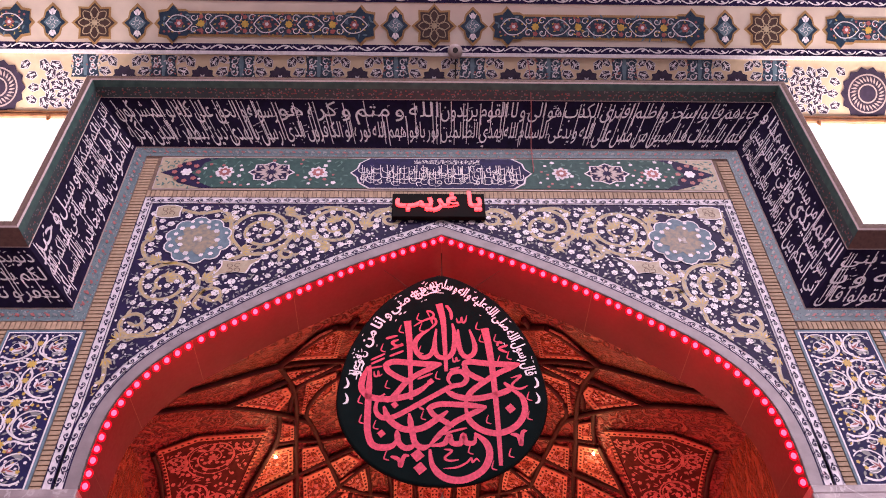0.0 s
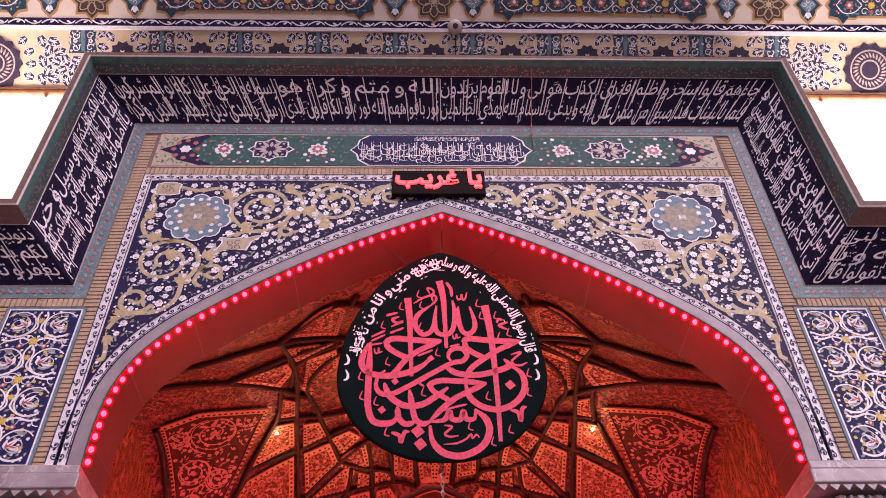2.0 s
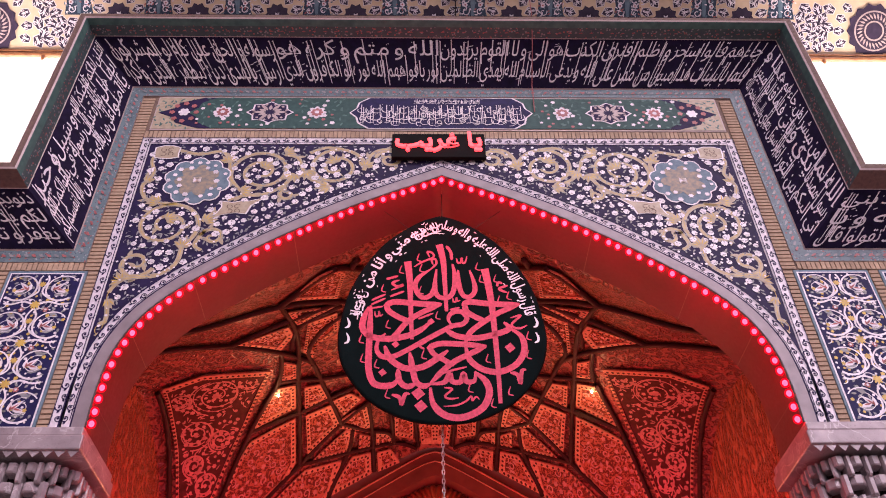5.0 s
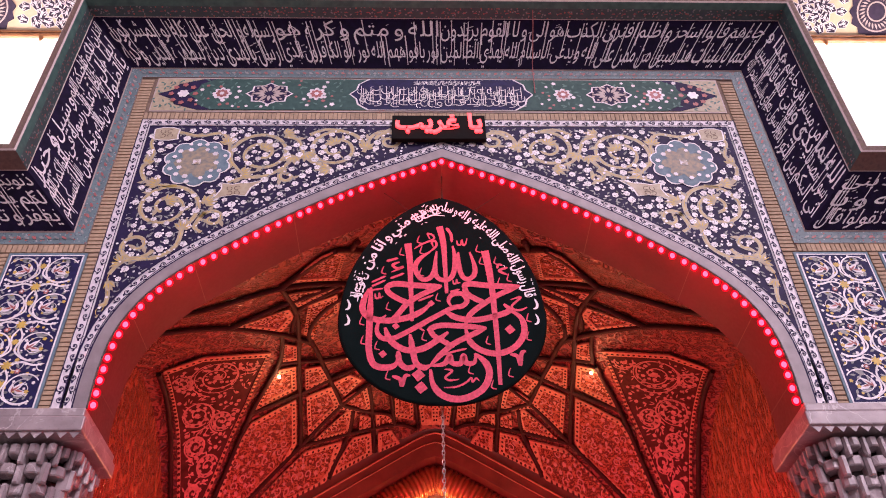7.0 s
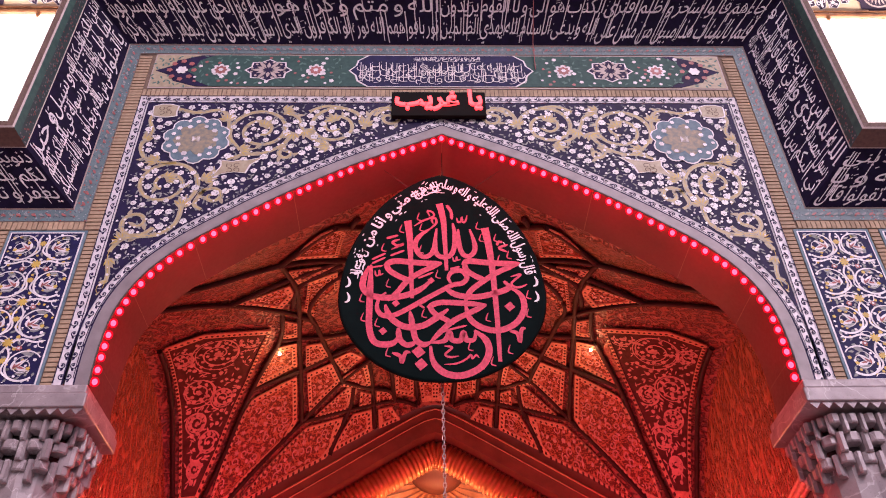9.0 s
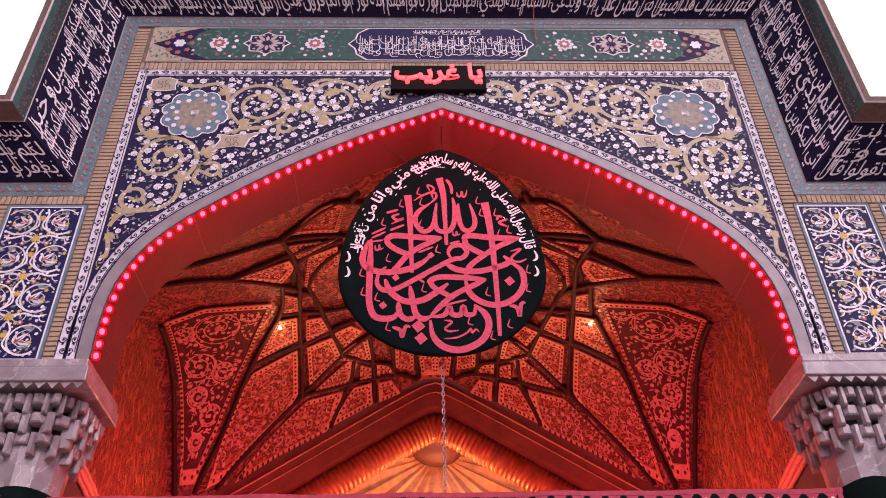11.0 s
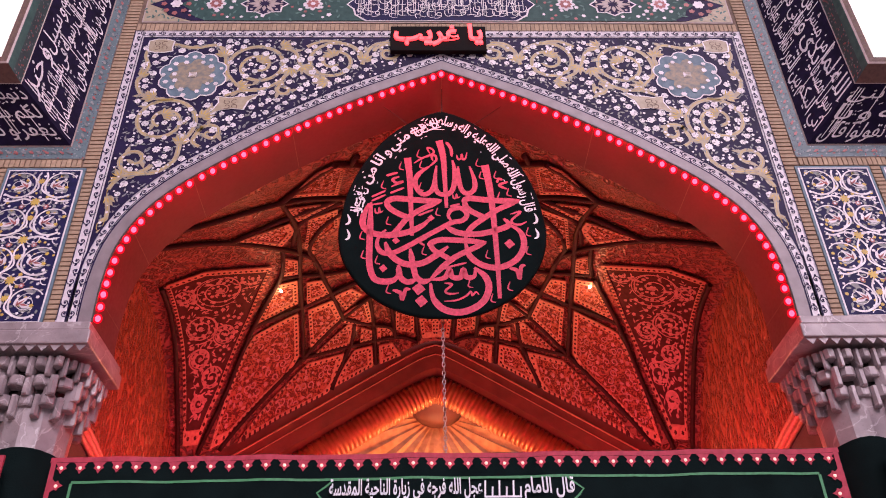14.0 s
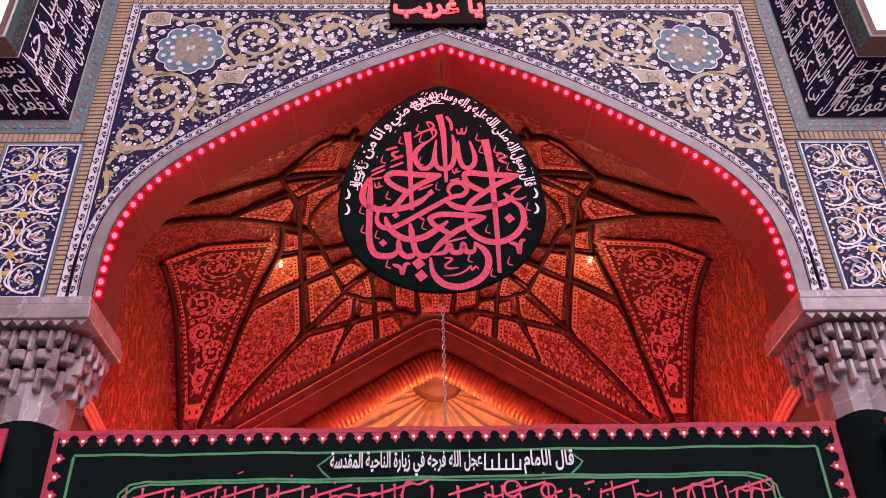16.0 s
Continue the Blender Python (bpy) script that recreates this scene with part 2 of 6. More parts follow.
def box_data(x0, x1, y0, y1, z0, z1, bevel=0.0):
    bm = bmesh.new()
    bmesh.ops.create_cube(bm, size=1)
    for v in bm.verts:
        v.co = Vector(((x0 + x1) / 2 + v.co.x * (x1 - x0), (y0 + y1) / 2 + v.co.y * (y1 - y0), (z0 + z1) / 2 + v.co.z * (z1 - z0)))
    if bevel:
        bmesh.ops.bevel(bm, geom=bm.edges[:], offset=bevel, segments=2, affect="EDGES", profile=0.5)
    bm.verts.index_update()
    out = [v.co.copy() for v in bm.verts], [[v.index for v in f.verts] for f in bm.faces]
    bm.free()
    return out


def box(name, x0, x1, y0, y1, z0, z1, material, parent=None, label="", bevel=0.0, kind=""):
    return solid(name, *box_data(x0, x1, y0, y1, z0, z1, bevel), material, parent, label, kind=kind)


def smooth_line(pts, step=6):
    """Catmull-Rom through the points."""
    out = []
    n = len(pts)
    for i in range(n - 1):
        p0, p1, p2, p3 = (Vector(pts[max(0, min(n - 1, i + k))]) for k in (-1, 0, 1, 2))
        for s in range(step):
            t = s / step
            out.append(0.5 * (2 * p1 + (p2 - p0) * t + (2 * p0 - 5 * p1 + 4 * p2 - p3) * t * t + (3 * p1 - p0 - 3 * p2 + p3) * t ** 3))
    out.append(Vector(pts[-1]))
    return out


class Flat:
    """Collects shapes drawn in two directions and lifts them on to a surface by a map (u, v, h) -> place."""

    def __init__(self, lift, lie=None):
        self.lift, self.lie, self.v, self.f = lift, lie, [], []

    def poly(self, pts, h=0.004, rim=0.0):
        if self.lie and not all(self.lie(*p) for p in pts):
            return False
        k = len(self.v)
        self.v += [self.lift(p[0], p[1], h) for p in pts]
        self.f.append(list(range(k, k + len(pts))))
        return True

    def fan(self, c, pts, h, hc=None):
        if self.lie and not all(self.lie(*p) for p in pts):
            return False
        k, n = len(self.v), len(pts)
        self.v.append(self.lift(c[0], c[1], h if hc is None else hc))
        self.v += [self.lift(p[0], p[1], h) for p in pts]
        self.f += [(k, k + 1 + i, k + 1 + (i + 1) % n) for i in range(n)]
        return True

    def ribbon(self, pts, width, h=0.005, taper=0.0):
        """width: a number or a function of 0..1"""
        pts = [Vector(p) for p in pts]
        n = len(pts)
        run = None
        for i, p in enumerate(pts):
            d = pts[min(i + 1, n - 1)] - pts[max(i - 1, 0)]
            if d.length < 1e-9:
                continue
            d.normalize()
            t = i / (n - 1)
            w = width(t) if callable(width) else width * (1 - taper * abs(2 * t - 1) ** 3)
            a, b = p + Vector((-d.y, d.x)) * w / 2, p - Vector((-d.y, d.x)) * w / 2
            if self.lie and not (self.lie(*a) and self.lie(*b)):
                run = None
                continue
            k = len(self.v)
            self.v += [self.lift(a.x, a.y, h), self.lift(b.x, b.y, h)]
            if run is not None:
                self.f.append((run, run + 1, k + 1, k))
            run = k

    def flower(self, c, r, petals=6, h=0.006, turn=0.0, deep=0.25):
        n = petals * 4
        pts = []
        for i in range(n):
            a = turn + 2 * math.pi * i / n
            q = r * (1 - deep + deep * abs(math.cos(petals * (a - turn) / 2)))
            pts.append((c[0] + q * math.cos(a), c[1] + q * math.sin(a)))
        return self.fan(c, pts, h)

    def leaf(self, c, length, width, turn, h=0.005):
        ca, sa = math.cos(turn), math.sin(turn)
        prof = [(0, 0), (0.3, 0.5), (0.6, 0.42), (1, 0), (0.6, -0.42), (0.3, -0.5)]
        return self.poly([(c[0] + length * a * ca - width * b * sa, c[1] + length * a * sa + width * b * ca) for a, b in prof], h)

    def star(self, c, r, points=8, inner=0.72, h=0.006, turn=0.0, sx=1.0, sy=1.0):
        pts = []
        for i in range(points * 2):
            a = turn + math.pi * i / points
            q = r if i % 2 == 0 else r * inner
            pts.append((c[0] + sx * q * math.cos(a), c[1] + sy * q * math.sin(a)))
        return self.fan(c, pts, h)

    def ob(self, name, material, parent, label="", kind="", smooth=False):
        if not self.f:
            return None
        return solid(name, self.v, self.f, material, parent, label, smooth, kind)


def inside(poly):
    def test(x, y):
        hit = False
        n = len(poly)
        for i in range(n):
            x1, y1 = poly[i]
            x2, y2 = poly[i - 1]
            if (y1 > y) != (y2 > y) and x < (x2 - x1) * (y - y1) / (y2 - y1) + x1:
                hit = not hit
        return hit
    return test


def spiral(c, r0, r1, a0, turns, n=40):
    """From radius r0 inwards to r1."""
    return [(c[0] + (r0 + (r1 - r0) * t) * math.cos(a0 + turns * 2 * math.pi * t), c[1] + (r0 + (r1 - r0) * t) * math.sin(a0 + turns * 2 * math.pi * t))
            for t in (i / n for i in range(n + 1))]


def scatter(bounds, lie, gap, tries, rng, avoid=()):
    pts = list(avoid)
    k = len(pts)
    for _ in range(tries):
        p = (rng.uniform(bounds[0], bounds[1]), rng.uniform(bounds[2], bounds[3]))
        if lie(*p) and all((p[0] - q[0]) ** 2 + (p[1] - q[1]) ** 2 > gap * gap for q in pts):
            pts.append(p)
    return pts[k:]


def tube(pts, r, sides=8, wave=None):
    """A round bar along points; wave(i) may change its radius."""
    pts = [Vector(p) for p in pts]
    verts, faces = [], []
    n = len(pts)
    for i, p in enumerate(pts):
        d = (pts[min(i + 1, n - 1)] - pts[max(i - 1, 0)]).normalized()
        a = d.cross(Vector((0, 1, 0)) if abs(d.y) < 0.9 else Vector((1, 0, 0))).normalized()
        b = d.cross(a)
        q = r * (wave(i) if wave else 1)
        for k in range(sides):
            t = 2 * math.pi * k / sides
            verts.append(p + a * q * math.cos(t) + b * q * math.sin(t))
    for i in range(n - 1):
        for k in range(sides):
            k2 = (k + 1) % sides
            faces.append((i * sides + k, i * sides + k2, (i + 1) * sides + k2, (i + 1) * sides + k))
    faces += [tuple(range(sides)), tuple(range((n - 1) * sides, n * sides))]
    return verts, faces


# Arabic letters: the first of each one's joined forms and how many there are
JOINED = dict(zip("ابةتثجحخدذرزسشصضطظعغفقكلمنهوىي", zip(
    (0xFE8D, 0xFE8F, 0xFE93, 0xFE95, 0xFE99, 0xFE9D, 0xFEA1, 0xFEA5, 0xFEA9, 0xFEAB, 0xFEAD, 0xFEAF, 0xFEB1, 0xFEB5, 0xFEB9, 0xFEBD,
     0xFEC1, 0xFEC5, 0xFEC9, 0xFECD, 0xFED1, 0xFED5, 0xFED9, 0xFEDD, 0xFEE1, 0xFEE5, 0xFEE9, 0xFEED, 0xFEEF, 0xFEF1),
    (2, 4, 2, 4, 4, 4, 4, 4, 2, 2, 2, 2, 4, 4, 4, 4, 4, 4, 4, 4, 4, 4, 4, 4, 4, 4, 4, 2, 2, 4))))


def joined(text):
    """The text in joined letter forms, set from left to right."""
    out = []
    for i, ch in enumerate(text):
        if ch not in JOINED:
            out.append(ch)
            continue
        first, n = JOINED[ch]
        before = i > 0 and text[i - 1] in JOINED and JOINED[text[i - 1]][1] == 4
        after = n == 4 and i + 1 < len(text) and text[i + 1] in JOINED
        out.append(chr(first + (3 if before and after else 2 if after else 1 if before else 0)))
    return "".join(reversed(out))


def writing(name, text, width, height, centre, depth, material, parent, label="", tilt=90, bold=0.0):
    """Written words as a mesh of the given size, upright and facing the court."""
    cu = bpy.data.curves.new(name, "FONT")
    cu.body, cu.extrude, cu.offset, cu.resolution_u = joined(text), 0.02, bold, 3
    tmp = new(name, cu)
    bpy.context.view_layer.update()
    me = bpy.data.meshes.new_from_object(tmp.evaluated_get(bpy.context.evaluated_depsgraph_get()))
    bpy.data.objects.remove(tmp)
    co = np.array([v.co[:] for v in me.vertices])
    lo, hi = co.min(0), co.max(0)
    size = np.maximum(hi - lo, 1e-6)
    c = (co - (lo + hi) / 2) / size
    for v, q in zip(me.vertices, c):
        v.co = Vector((q[0] * width, -q[2] * depth, q[1] * height))
    me.materials.clear()
    me.materials.append(material)
    ob = new(name, me)
    ob.location = centre
    ob.rotation_euler = (radians(tilt - 90), 0, 0)
    return child(ob, parent, label)


def lettering(fl, text, x0, x1, y0, y1, h, bold=0.0):
    """Written words laid flat on the surface of a Flat, stretched into the given strip."""
    cu = bpy.data.curves.new("letters", "FONT")
    cu.body, cu.offset, cu.resolution_u, cu.space_word = joined(text), bold, 2, 0.45
    tmp = new("letters", cu)
    bpy.context.view_layer.update()
    me = bpy.data.meshes.new_from_object(tmp.evaluated_get(bpy.context.evaluated_depsgraph_get()))
    bpy.data.objects.remove(tmp)
    co = np.array([v.co[:2] for v in me.vertices])
    lo, hi = co.min(0), co.max(0)
    co = (co - lo) / np.maximum(hi - lo, 1e-6)
    k = len(fl.v)
    fl.v += [fl.lift(x0 + a * (x1 - x0), y0 + b * (y1 - y0), h) for a, b in co.tolist()]
    fl.f += [[k + i for i in p.vertices] for p in me.polygons]
    bpy.data.meshes.remove(me)


# ---- the portal's main lines ----
YF = 6.4            # front of the portal wall
YB = 7.05           # back of its arch
CY, HB = 9.7, 2.4   # middle and half depth of the vaulted bay


ARCH = ((3.08, 5.22), (3.085, 5.7), (3.03, 6.12), (2.86, 6.5), (2.58, 6.83), (2.24, 7.11), (1.69, 7.51), (0.92, 7.98), (0.0, 8.43))
ARCH_FINE = smooth_line(ARCH, 10)


def arch(t, grow=0.0):
    """Right half of the pointed arch, from the foot (0) to the apex (1), grown outwards."""
    k = min(int(t * 80), 79)
    p = ARCH_FINE[k] + (ARCH_FINE[k + 1] - ARCH_FINE[k]) * (t * 80 - k)
    d = (ARCH_FINE[min(k + 3, 80)] - ARCH_FINE[max(k - 2, 0)]).normalized()
    return p.x + grow * d.y, p.y - grow * d.x


def arch_line(grow=0.0, n=40, foot=None):
    half = [arch(i / n, grow) for i in range(n + 1)]
    half = [(max(x, 0.0), z) for x, z in half]
    half[-1] = (0.0, half[-1][1] + grow * 0.25)
    if foot is not None:
        half = [(half[0][0], foot)] + half
    return [(-x, z) for x, z in half] + half[-2::-1]


def plate(name, outline, y0, y1, material, parent=None, label="", kind="", skip=None):
    """A slab with a free outline in x and z, from y0 (front) to y1."""
    from mathutils.geometry import tessellate_polygon
    n = len(outline)
    tris = tessellate_polygon([[Vector((x, z, 0)) for x, z in outline]])
    verts = [(x, y0, z) for x, z in outline] + [(x, y1, z) for x, z in outline]
    faces = [tuple(t) for t in tris] + [tuple(n + i for i in reversed(t)) for t in tris]
    for i in range(n):
        j = (i + 1) % n
        if skip and skip(outline[i], outline[j]):
            continue
        faces.append((i, j, n + j, n + i))
    return solid(name, verts, faces, material, parent, label, kind=kind)


# ---- court: ground, added unseen walls, glowing backdrop beyond the openings ----
g = box("ground", -60, 60, -60, 60, -0.3, 0.0, M_FLOOR)
tagged(g, "pale polished marble floor of the court", "floor", kind="structure")

# walls out of view; the left one is raised to dim the portal's left
for nm, x0, x1, y0, y1 in (("wall_blocker_left", -9.8, -9.4, -26, 6.3), ("wall_court_right", 16, 16.4, -26, 6.4), ("wall_court_back", -16.4, 16.4, -26.4, -26)):
    w = box(nm, x0, x1, y0, y1, 0, 12.6 if nm == "wall_blocker_left" else 8.5, M_COURT)
    tagged(w, "unseen pale brick wall added to close the court and shape its light", "wall", kind="structure")

portal = thing("wall_portal", "portal wall faced with painted tile around a pointed arch", "wall", (0, YF, 0), kind="structure")
opening = arch_line(0.0, 40, 5.22)
outline = [(-4.4, 5.22), *opening, (4.4, 5.22), (4.4, 10.66), (-4.4, 10.66)]
arch_set = set(opening)
plate("wall_body", outline, YF, YB, M_MORTAR, portal, skip=lambda a, b: a in arch_set and b in arch_set)
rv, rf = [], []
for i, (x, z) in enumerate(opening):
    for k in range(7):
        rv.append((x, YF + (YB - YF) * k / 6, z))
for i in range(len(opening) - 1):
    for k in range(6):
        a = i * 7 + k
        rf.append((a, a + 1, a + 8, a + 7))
solid("arch_reveal", rv, rf, M_SOFFIT, portal, "smooth plaster underside of the arch with red bulb light in its colour", smooth=True)
for i in range(5, len(opening) - 5, 9):
    (xa, za), (xb, zb) = opening[i], opening[i + 1]
    d = Vector((xb - xa, zb - za)).normalized()
    n_ = Vector((d.y, -d.x)) * 0.003
    jt = [(xa + n_.x, za + n_.y), (xa + n_.x + d.x * 0.007, za + n_.y + d.y * 0.007)]
    solid("joint", [(jt[0][0], YF + 0.01, jt[0][1]), (jt[1][0], YF + 0.01, jt[1][1]), (jt[1][0], YB, jt[1][1]), (jt[0][0], YB, jt[0][1])], [(0, 1, 2, 3)], M_MORTAR, portal)
for s in (-1, 1):
    x0, x1 = sorted((4.4 * s, 9.0 * s))
    box("side_wall", x0, x1, YF, YB, 0, 7.8, M_MORTAR, portal)
    x0, x1 = sorted((3.98 * s, 4.4 * s))
    box("pier", x0, x1, YF + 0.35, YB, 0, 5.22, M_STONE, portal)
    x0, x1 = sorted((7.4 * s, 9.0 * s))
    box("side_wall", x0, x1, YF, YB, 7.8, 10.66, M_MORTAR, portal)
box("upper_wall", -9, 9, YF, YF + 0.1, 10.66, 14.0, M_CREAM, portal)

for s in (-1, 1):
    ca = thing("backdrop_glow", "glowing white backdrop in place of the daylight beyond the opening", "canopy", (7 * s, 9.5, 8), kind="structure")
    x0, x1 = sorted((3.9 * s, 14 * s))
    solid("sheet", [(x0, 9.6, 4), (x1, 9.6, 4), (x1, 8.6, 16), (x0, 8.6, 16)], [(0, 1, 2, 3)], M_BACKGLOW, ca)
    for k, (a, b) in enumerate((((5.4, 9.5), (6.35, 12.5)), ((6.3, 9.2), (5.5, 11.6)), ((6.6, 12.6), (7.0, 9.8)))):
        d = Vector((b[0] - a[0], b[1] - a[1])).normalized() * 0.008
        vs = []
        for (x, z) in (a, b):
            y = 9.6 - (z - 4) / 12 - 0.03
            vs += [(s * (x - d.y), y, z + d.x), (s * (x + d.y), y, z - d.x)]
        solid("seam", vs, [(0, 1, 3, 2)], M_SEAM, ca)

# ---- brick strips of the portal ----
strip = thing("brick_edging", "narrow strips of small buff bricks set on edge", "brickwork", (0, YF, 0), kind="structure")
brick_rng = random.Random(3)
BRICKS = []


def brick_run(x0, x1, z0, z1, along):
    """Soldier bricks: along 'x' or 'z'."""
    step = 0.05
    n = int(((x1 - x0) if along == "x" else (z1 - z0)) / step)
    for i in range(n):
        g_ = 0.004
        if along == "x":
            BRICKS.append((x0 + i * step + g_, x0 + (i + 1) * step - g_, z0 + 0.004, z1 - 0.004))
        else:
            BRICKS.append((x0 + 0.004, x1 - 0.004, z0 + i * step + g_, z0 + (i + 1) * step - g_))


for s in (-1, 1):
    a, b = sorted((3.385 * s, 3.54 * s))
    brick_run(a, b, 7.06, 9.8, "z")
    a, b = sorted((3.385 * s, 3.49 * s))
    brick_run(a, b, 5.3, 7.06, "z")
    a, b = sorted((4.255 * s, 4.36 * s))
    brick_run(a, b, 5.3, 7.05, "z")
    a, b = sorted((3.55 * s, 7.0 * s))
    brick_run(a, b, 7.06, 7.165, "x")
brick_run(-3.385, 3.385, 9.04, 9.165, "x")
brick_run(-3.385, 3.385, 9.80, 9.83, "x")

# ---- inscription surround: splayed band that steps out round the arch ----
PATH = [(-7.6, 7.165), (-3.54, 7.165), (-3.54, 9.80), (3.54, 9.80), (3.54, 7.165), (7.6, 7.165)]


def surround(seg, s, u, v):
    """Place on the swept surround: leg seg, s = 0..1 along it between the mitres, u outwards, v forwards."""
    ends = []
    for k in (seg, seg + 1):
        x, z = PATH[k]
        sx = 0 if k in (0, 5) else (-u if k < 3 else u)
        ends.append((x + sx, z + u))
    (x0, z0), (x1, z1) = ends
    return (x0 + (x1 - x0) * s, YF - v, z0 + (z1 - z0) * s)


PROFILE = [("teal_border", M_BORDER, (0.0, 0.02), (0.15, 0.02)), ("inner_fillet", M_PINKLINE, (0.15, 0.02), (0.158, 0.035)), ("inscription_band", M_BLACK, (0.158, 0.03), (0.60, 0.44)),
           ("outer_fillet", M_PINKLINE, (0.60, 0.44), (0.608, 0.445)), ("teal_return", M_TEAL, (0.608, 0.445), (0.64, 0.57)), ("green_return", M_TEALDARK, (0.64, 0.57), (0.66, 0.655)),
           ("fascia_line", M_PINKLINE, (0.66, 0.655), (0.678, 0.665)), ("fascia", M_FASCIA, (0.678, 0.66), (0.74, 0.66)), ("fascia_line", M_PINKLINE, (0.74, 0.665), (0.752, 0.655)),
           ("outer_edge", M_FASCIA, (0.752, 0.655), (0.77, 0.60)), ("back_return", M_FASCIA, (0.77, 0.60), (0.77, 0.0)), ("inner_step", M_PINKLINE, (0.0, 0.0), (0.0, 0.02))]
sur = thing("inscription_surround", "stepped tile surround with white script on a dark band", "frieze", (0, YF, 7.2), kind="structure")
for seg in range(5):
    for nm, ma, a, b in PROFILE:
        ma = M_FASCIA if seg in (0, 4) and nm in ("teal_return", "green_return") else ma
        vs = [surround(seg, s_, *q) for s_ in np.linspace(0, 1, 9) for q in (a, b)]
        solid(nm, vs, [(2 * i, 2 * i + 1, 2 * i + 3, 2 * i + 2) for i in range(8)], ma, sur)


def script_marks(fl, x0, x1, y0, y1, rng, size, pen, rows=(0.03, 0.3, 0.58), up=1.0, base=0.0):
    """White pen strokes: tall tapering bars, sweeping bowls, loops, slanting bars and lozenge dots in rows."""
    h = y1 - y0
    swell = lambda t: pen * (0.5 + 0.6 * math.sin(math.pi * min(1.0, 0.12 + 0.8 * t)))
    x = x0 + size * 0.25
    while x < x1:
        # tall uprights, often in pairs
        for q in range(rng.choice((1, 1, 2, 3)) if rng.random() < up else 0):
            lean = rng.uniform(-0.012, 0.02) * h
            lo, hi = y0 + h * rng.choice((0.1, 0.2, 0.35, 0.5)), y1 - h * rng.choice((0.01, 0.05, 0.12, 0.3))
            fl.ribbon([(x - pen * 0.7, hi - h * 0.03), (x, hi), (x + lean * 0.5, (lo + hi) / 2), (x + lean, lo)], lambda t: pen * (1.0 - 0.35 * t), base + 0.004)
            x += size * rng.uniform(0.24, 0.4)
        x += size * rng.uniform(0.15, 0.6)
    tall = 1.15 / max(len(rows), 1)
    for row in rows:
        x = x0 + size * rng.uniform(0.2, 0.6)
        while x < x1 - size * 0.2:
            b = y0 + h * (row + rng.uniform(-0.05, 0.11))
            k = rng.random()
            w, d = size * rng.uniform(0.7, 1.5), h * tall * rng.uniform(0.5, 0.92)
            if k < 0.32:
                # open bowl
                fl.ribbon(smooth_line([(x + w * 0.5, b + d * 0.9), (x + w * 0.52, b + d * 0.35), (x + w * 0.2, b), (x - w * 0.25, b + d * 0.02), (x - w * 0.5, b + d * 0.35), (x - w * 0.46, b + d * 0.8)], 5), swell, base + 0.005)
            elif k < 0.6:
                # round eye with a tail
                r = d * 0.24
                eye_ = [(x + r * math.cos(a), b + d * 0.6 + r * math.sin(a)) for a in (-0.6, 0.3, 1.2, 2.1, 3.0, 3.9, 4.8, 5.6)]
                fl.ribbon(smooth_line(eye_ + [(x + r * 0.9, b + d * 0.3), (x - w * 0.1, b + d * 0.04), (x - w * 0.5, b)], 4), swell, base + 0.0055)
            elif k < 0.93:
                # hooked head over a sweeping belly
                fl.ribbon(smooth_line([(x + w * 0.4, b + d * 0.95), (x + w * 0.05, b + d * 0.8), (x - w * 0.3, b + d * 0.88), (x - w * 0.42, b + d * 0.4), (x - w * 0.1, b + d * 0.03), (x + w * 0.45, b + d * 0.08)], 5), swell, base + 0.006)
            else:
                fl.ribbon(smooth_line([(x - w * 0.6, b + d * 0.12), (x, b + d * 0.2), (x + w * 0.6, b + d * 0.1), (x + w * 0.62, b + d * 0.5)], 4), swell, base + 0.006)
            for q in range(rng.choice((1, 1, 2, 3))):
                e, f = x + rng.uniform(-0.5, 0.5) * w + q * pen * 1.6, b + d * rng.uniform(0.3, 1.3)
                g_ = pen * 0.62
                if q == 2:
                    fl.ribbon([(e - g_ * 2, f), (e + g_ * 2, f + g_ * 1.6)], pen * 0.6, base + 0.0067)
                else:
                    fl.poly([(e - g_, f), (e, f - g_), (e + g_, f), (e, f + g_)], base + 0.0065)
            x += w * rng.uniform(0.75, 1.05)


VERSES = {
    0: "يغفر لكم ذنوبكم و يدخلكم جنات تجري من تحتها الانهار و مساكن طيبة في جنات عدن ذلك الفوز العظيم و اخرى تحبونها نصر من الله و فتح قريب و بشر".split(),
    1: "يا ايها الذين امنوا هل ادلكم على تجارة تنجيكم من عذاب اليم بالله و رسوله و تجاهدون في سبيل الله باموالكم و انفسكم ذلكم خير لكم".split(),
    2: ("فلما جاءهم بالبينات قالوا هذا سحر مبين و من اظلم ممن افترى على الله الكذب و هو يدعى الى الاسلام و الله لا يهدي القوم الظالمين يريدون نور الله بافواههم "
        "و الله متم نوره و لو كره الكافرون هو الذي ارسل رسوله بالهدى و دين الحق ليظهره على الدين كله و لو كره المشركون").split(),
    3: "اني رسول الله اليكم مصدقا لما بين يدي من التوراة و مبشرا برسول ياتي من بعدي فلما جاءهم بالبينات قالوا هذا سحر مبين و الله".split(),
    4: "سبح لله ما في السموات و ما في الارض و هو العزيز الحكيم يا ايها الذين امنوا لم تقولون ما لا تفعلون كبر مقتا عند الله ان تقولوا و اذ قال يا بني".split(),
}
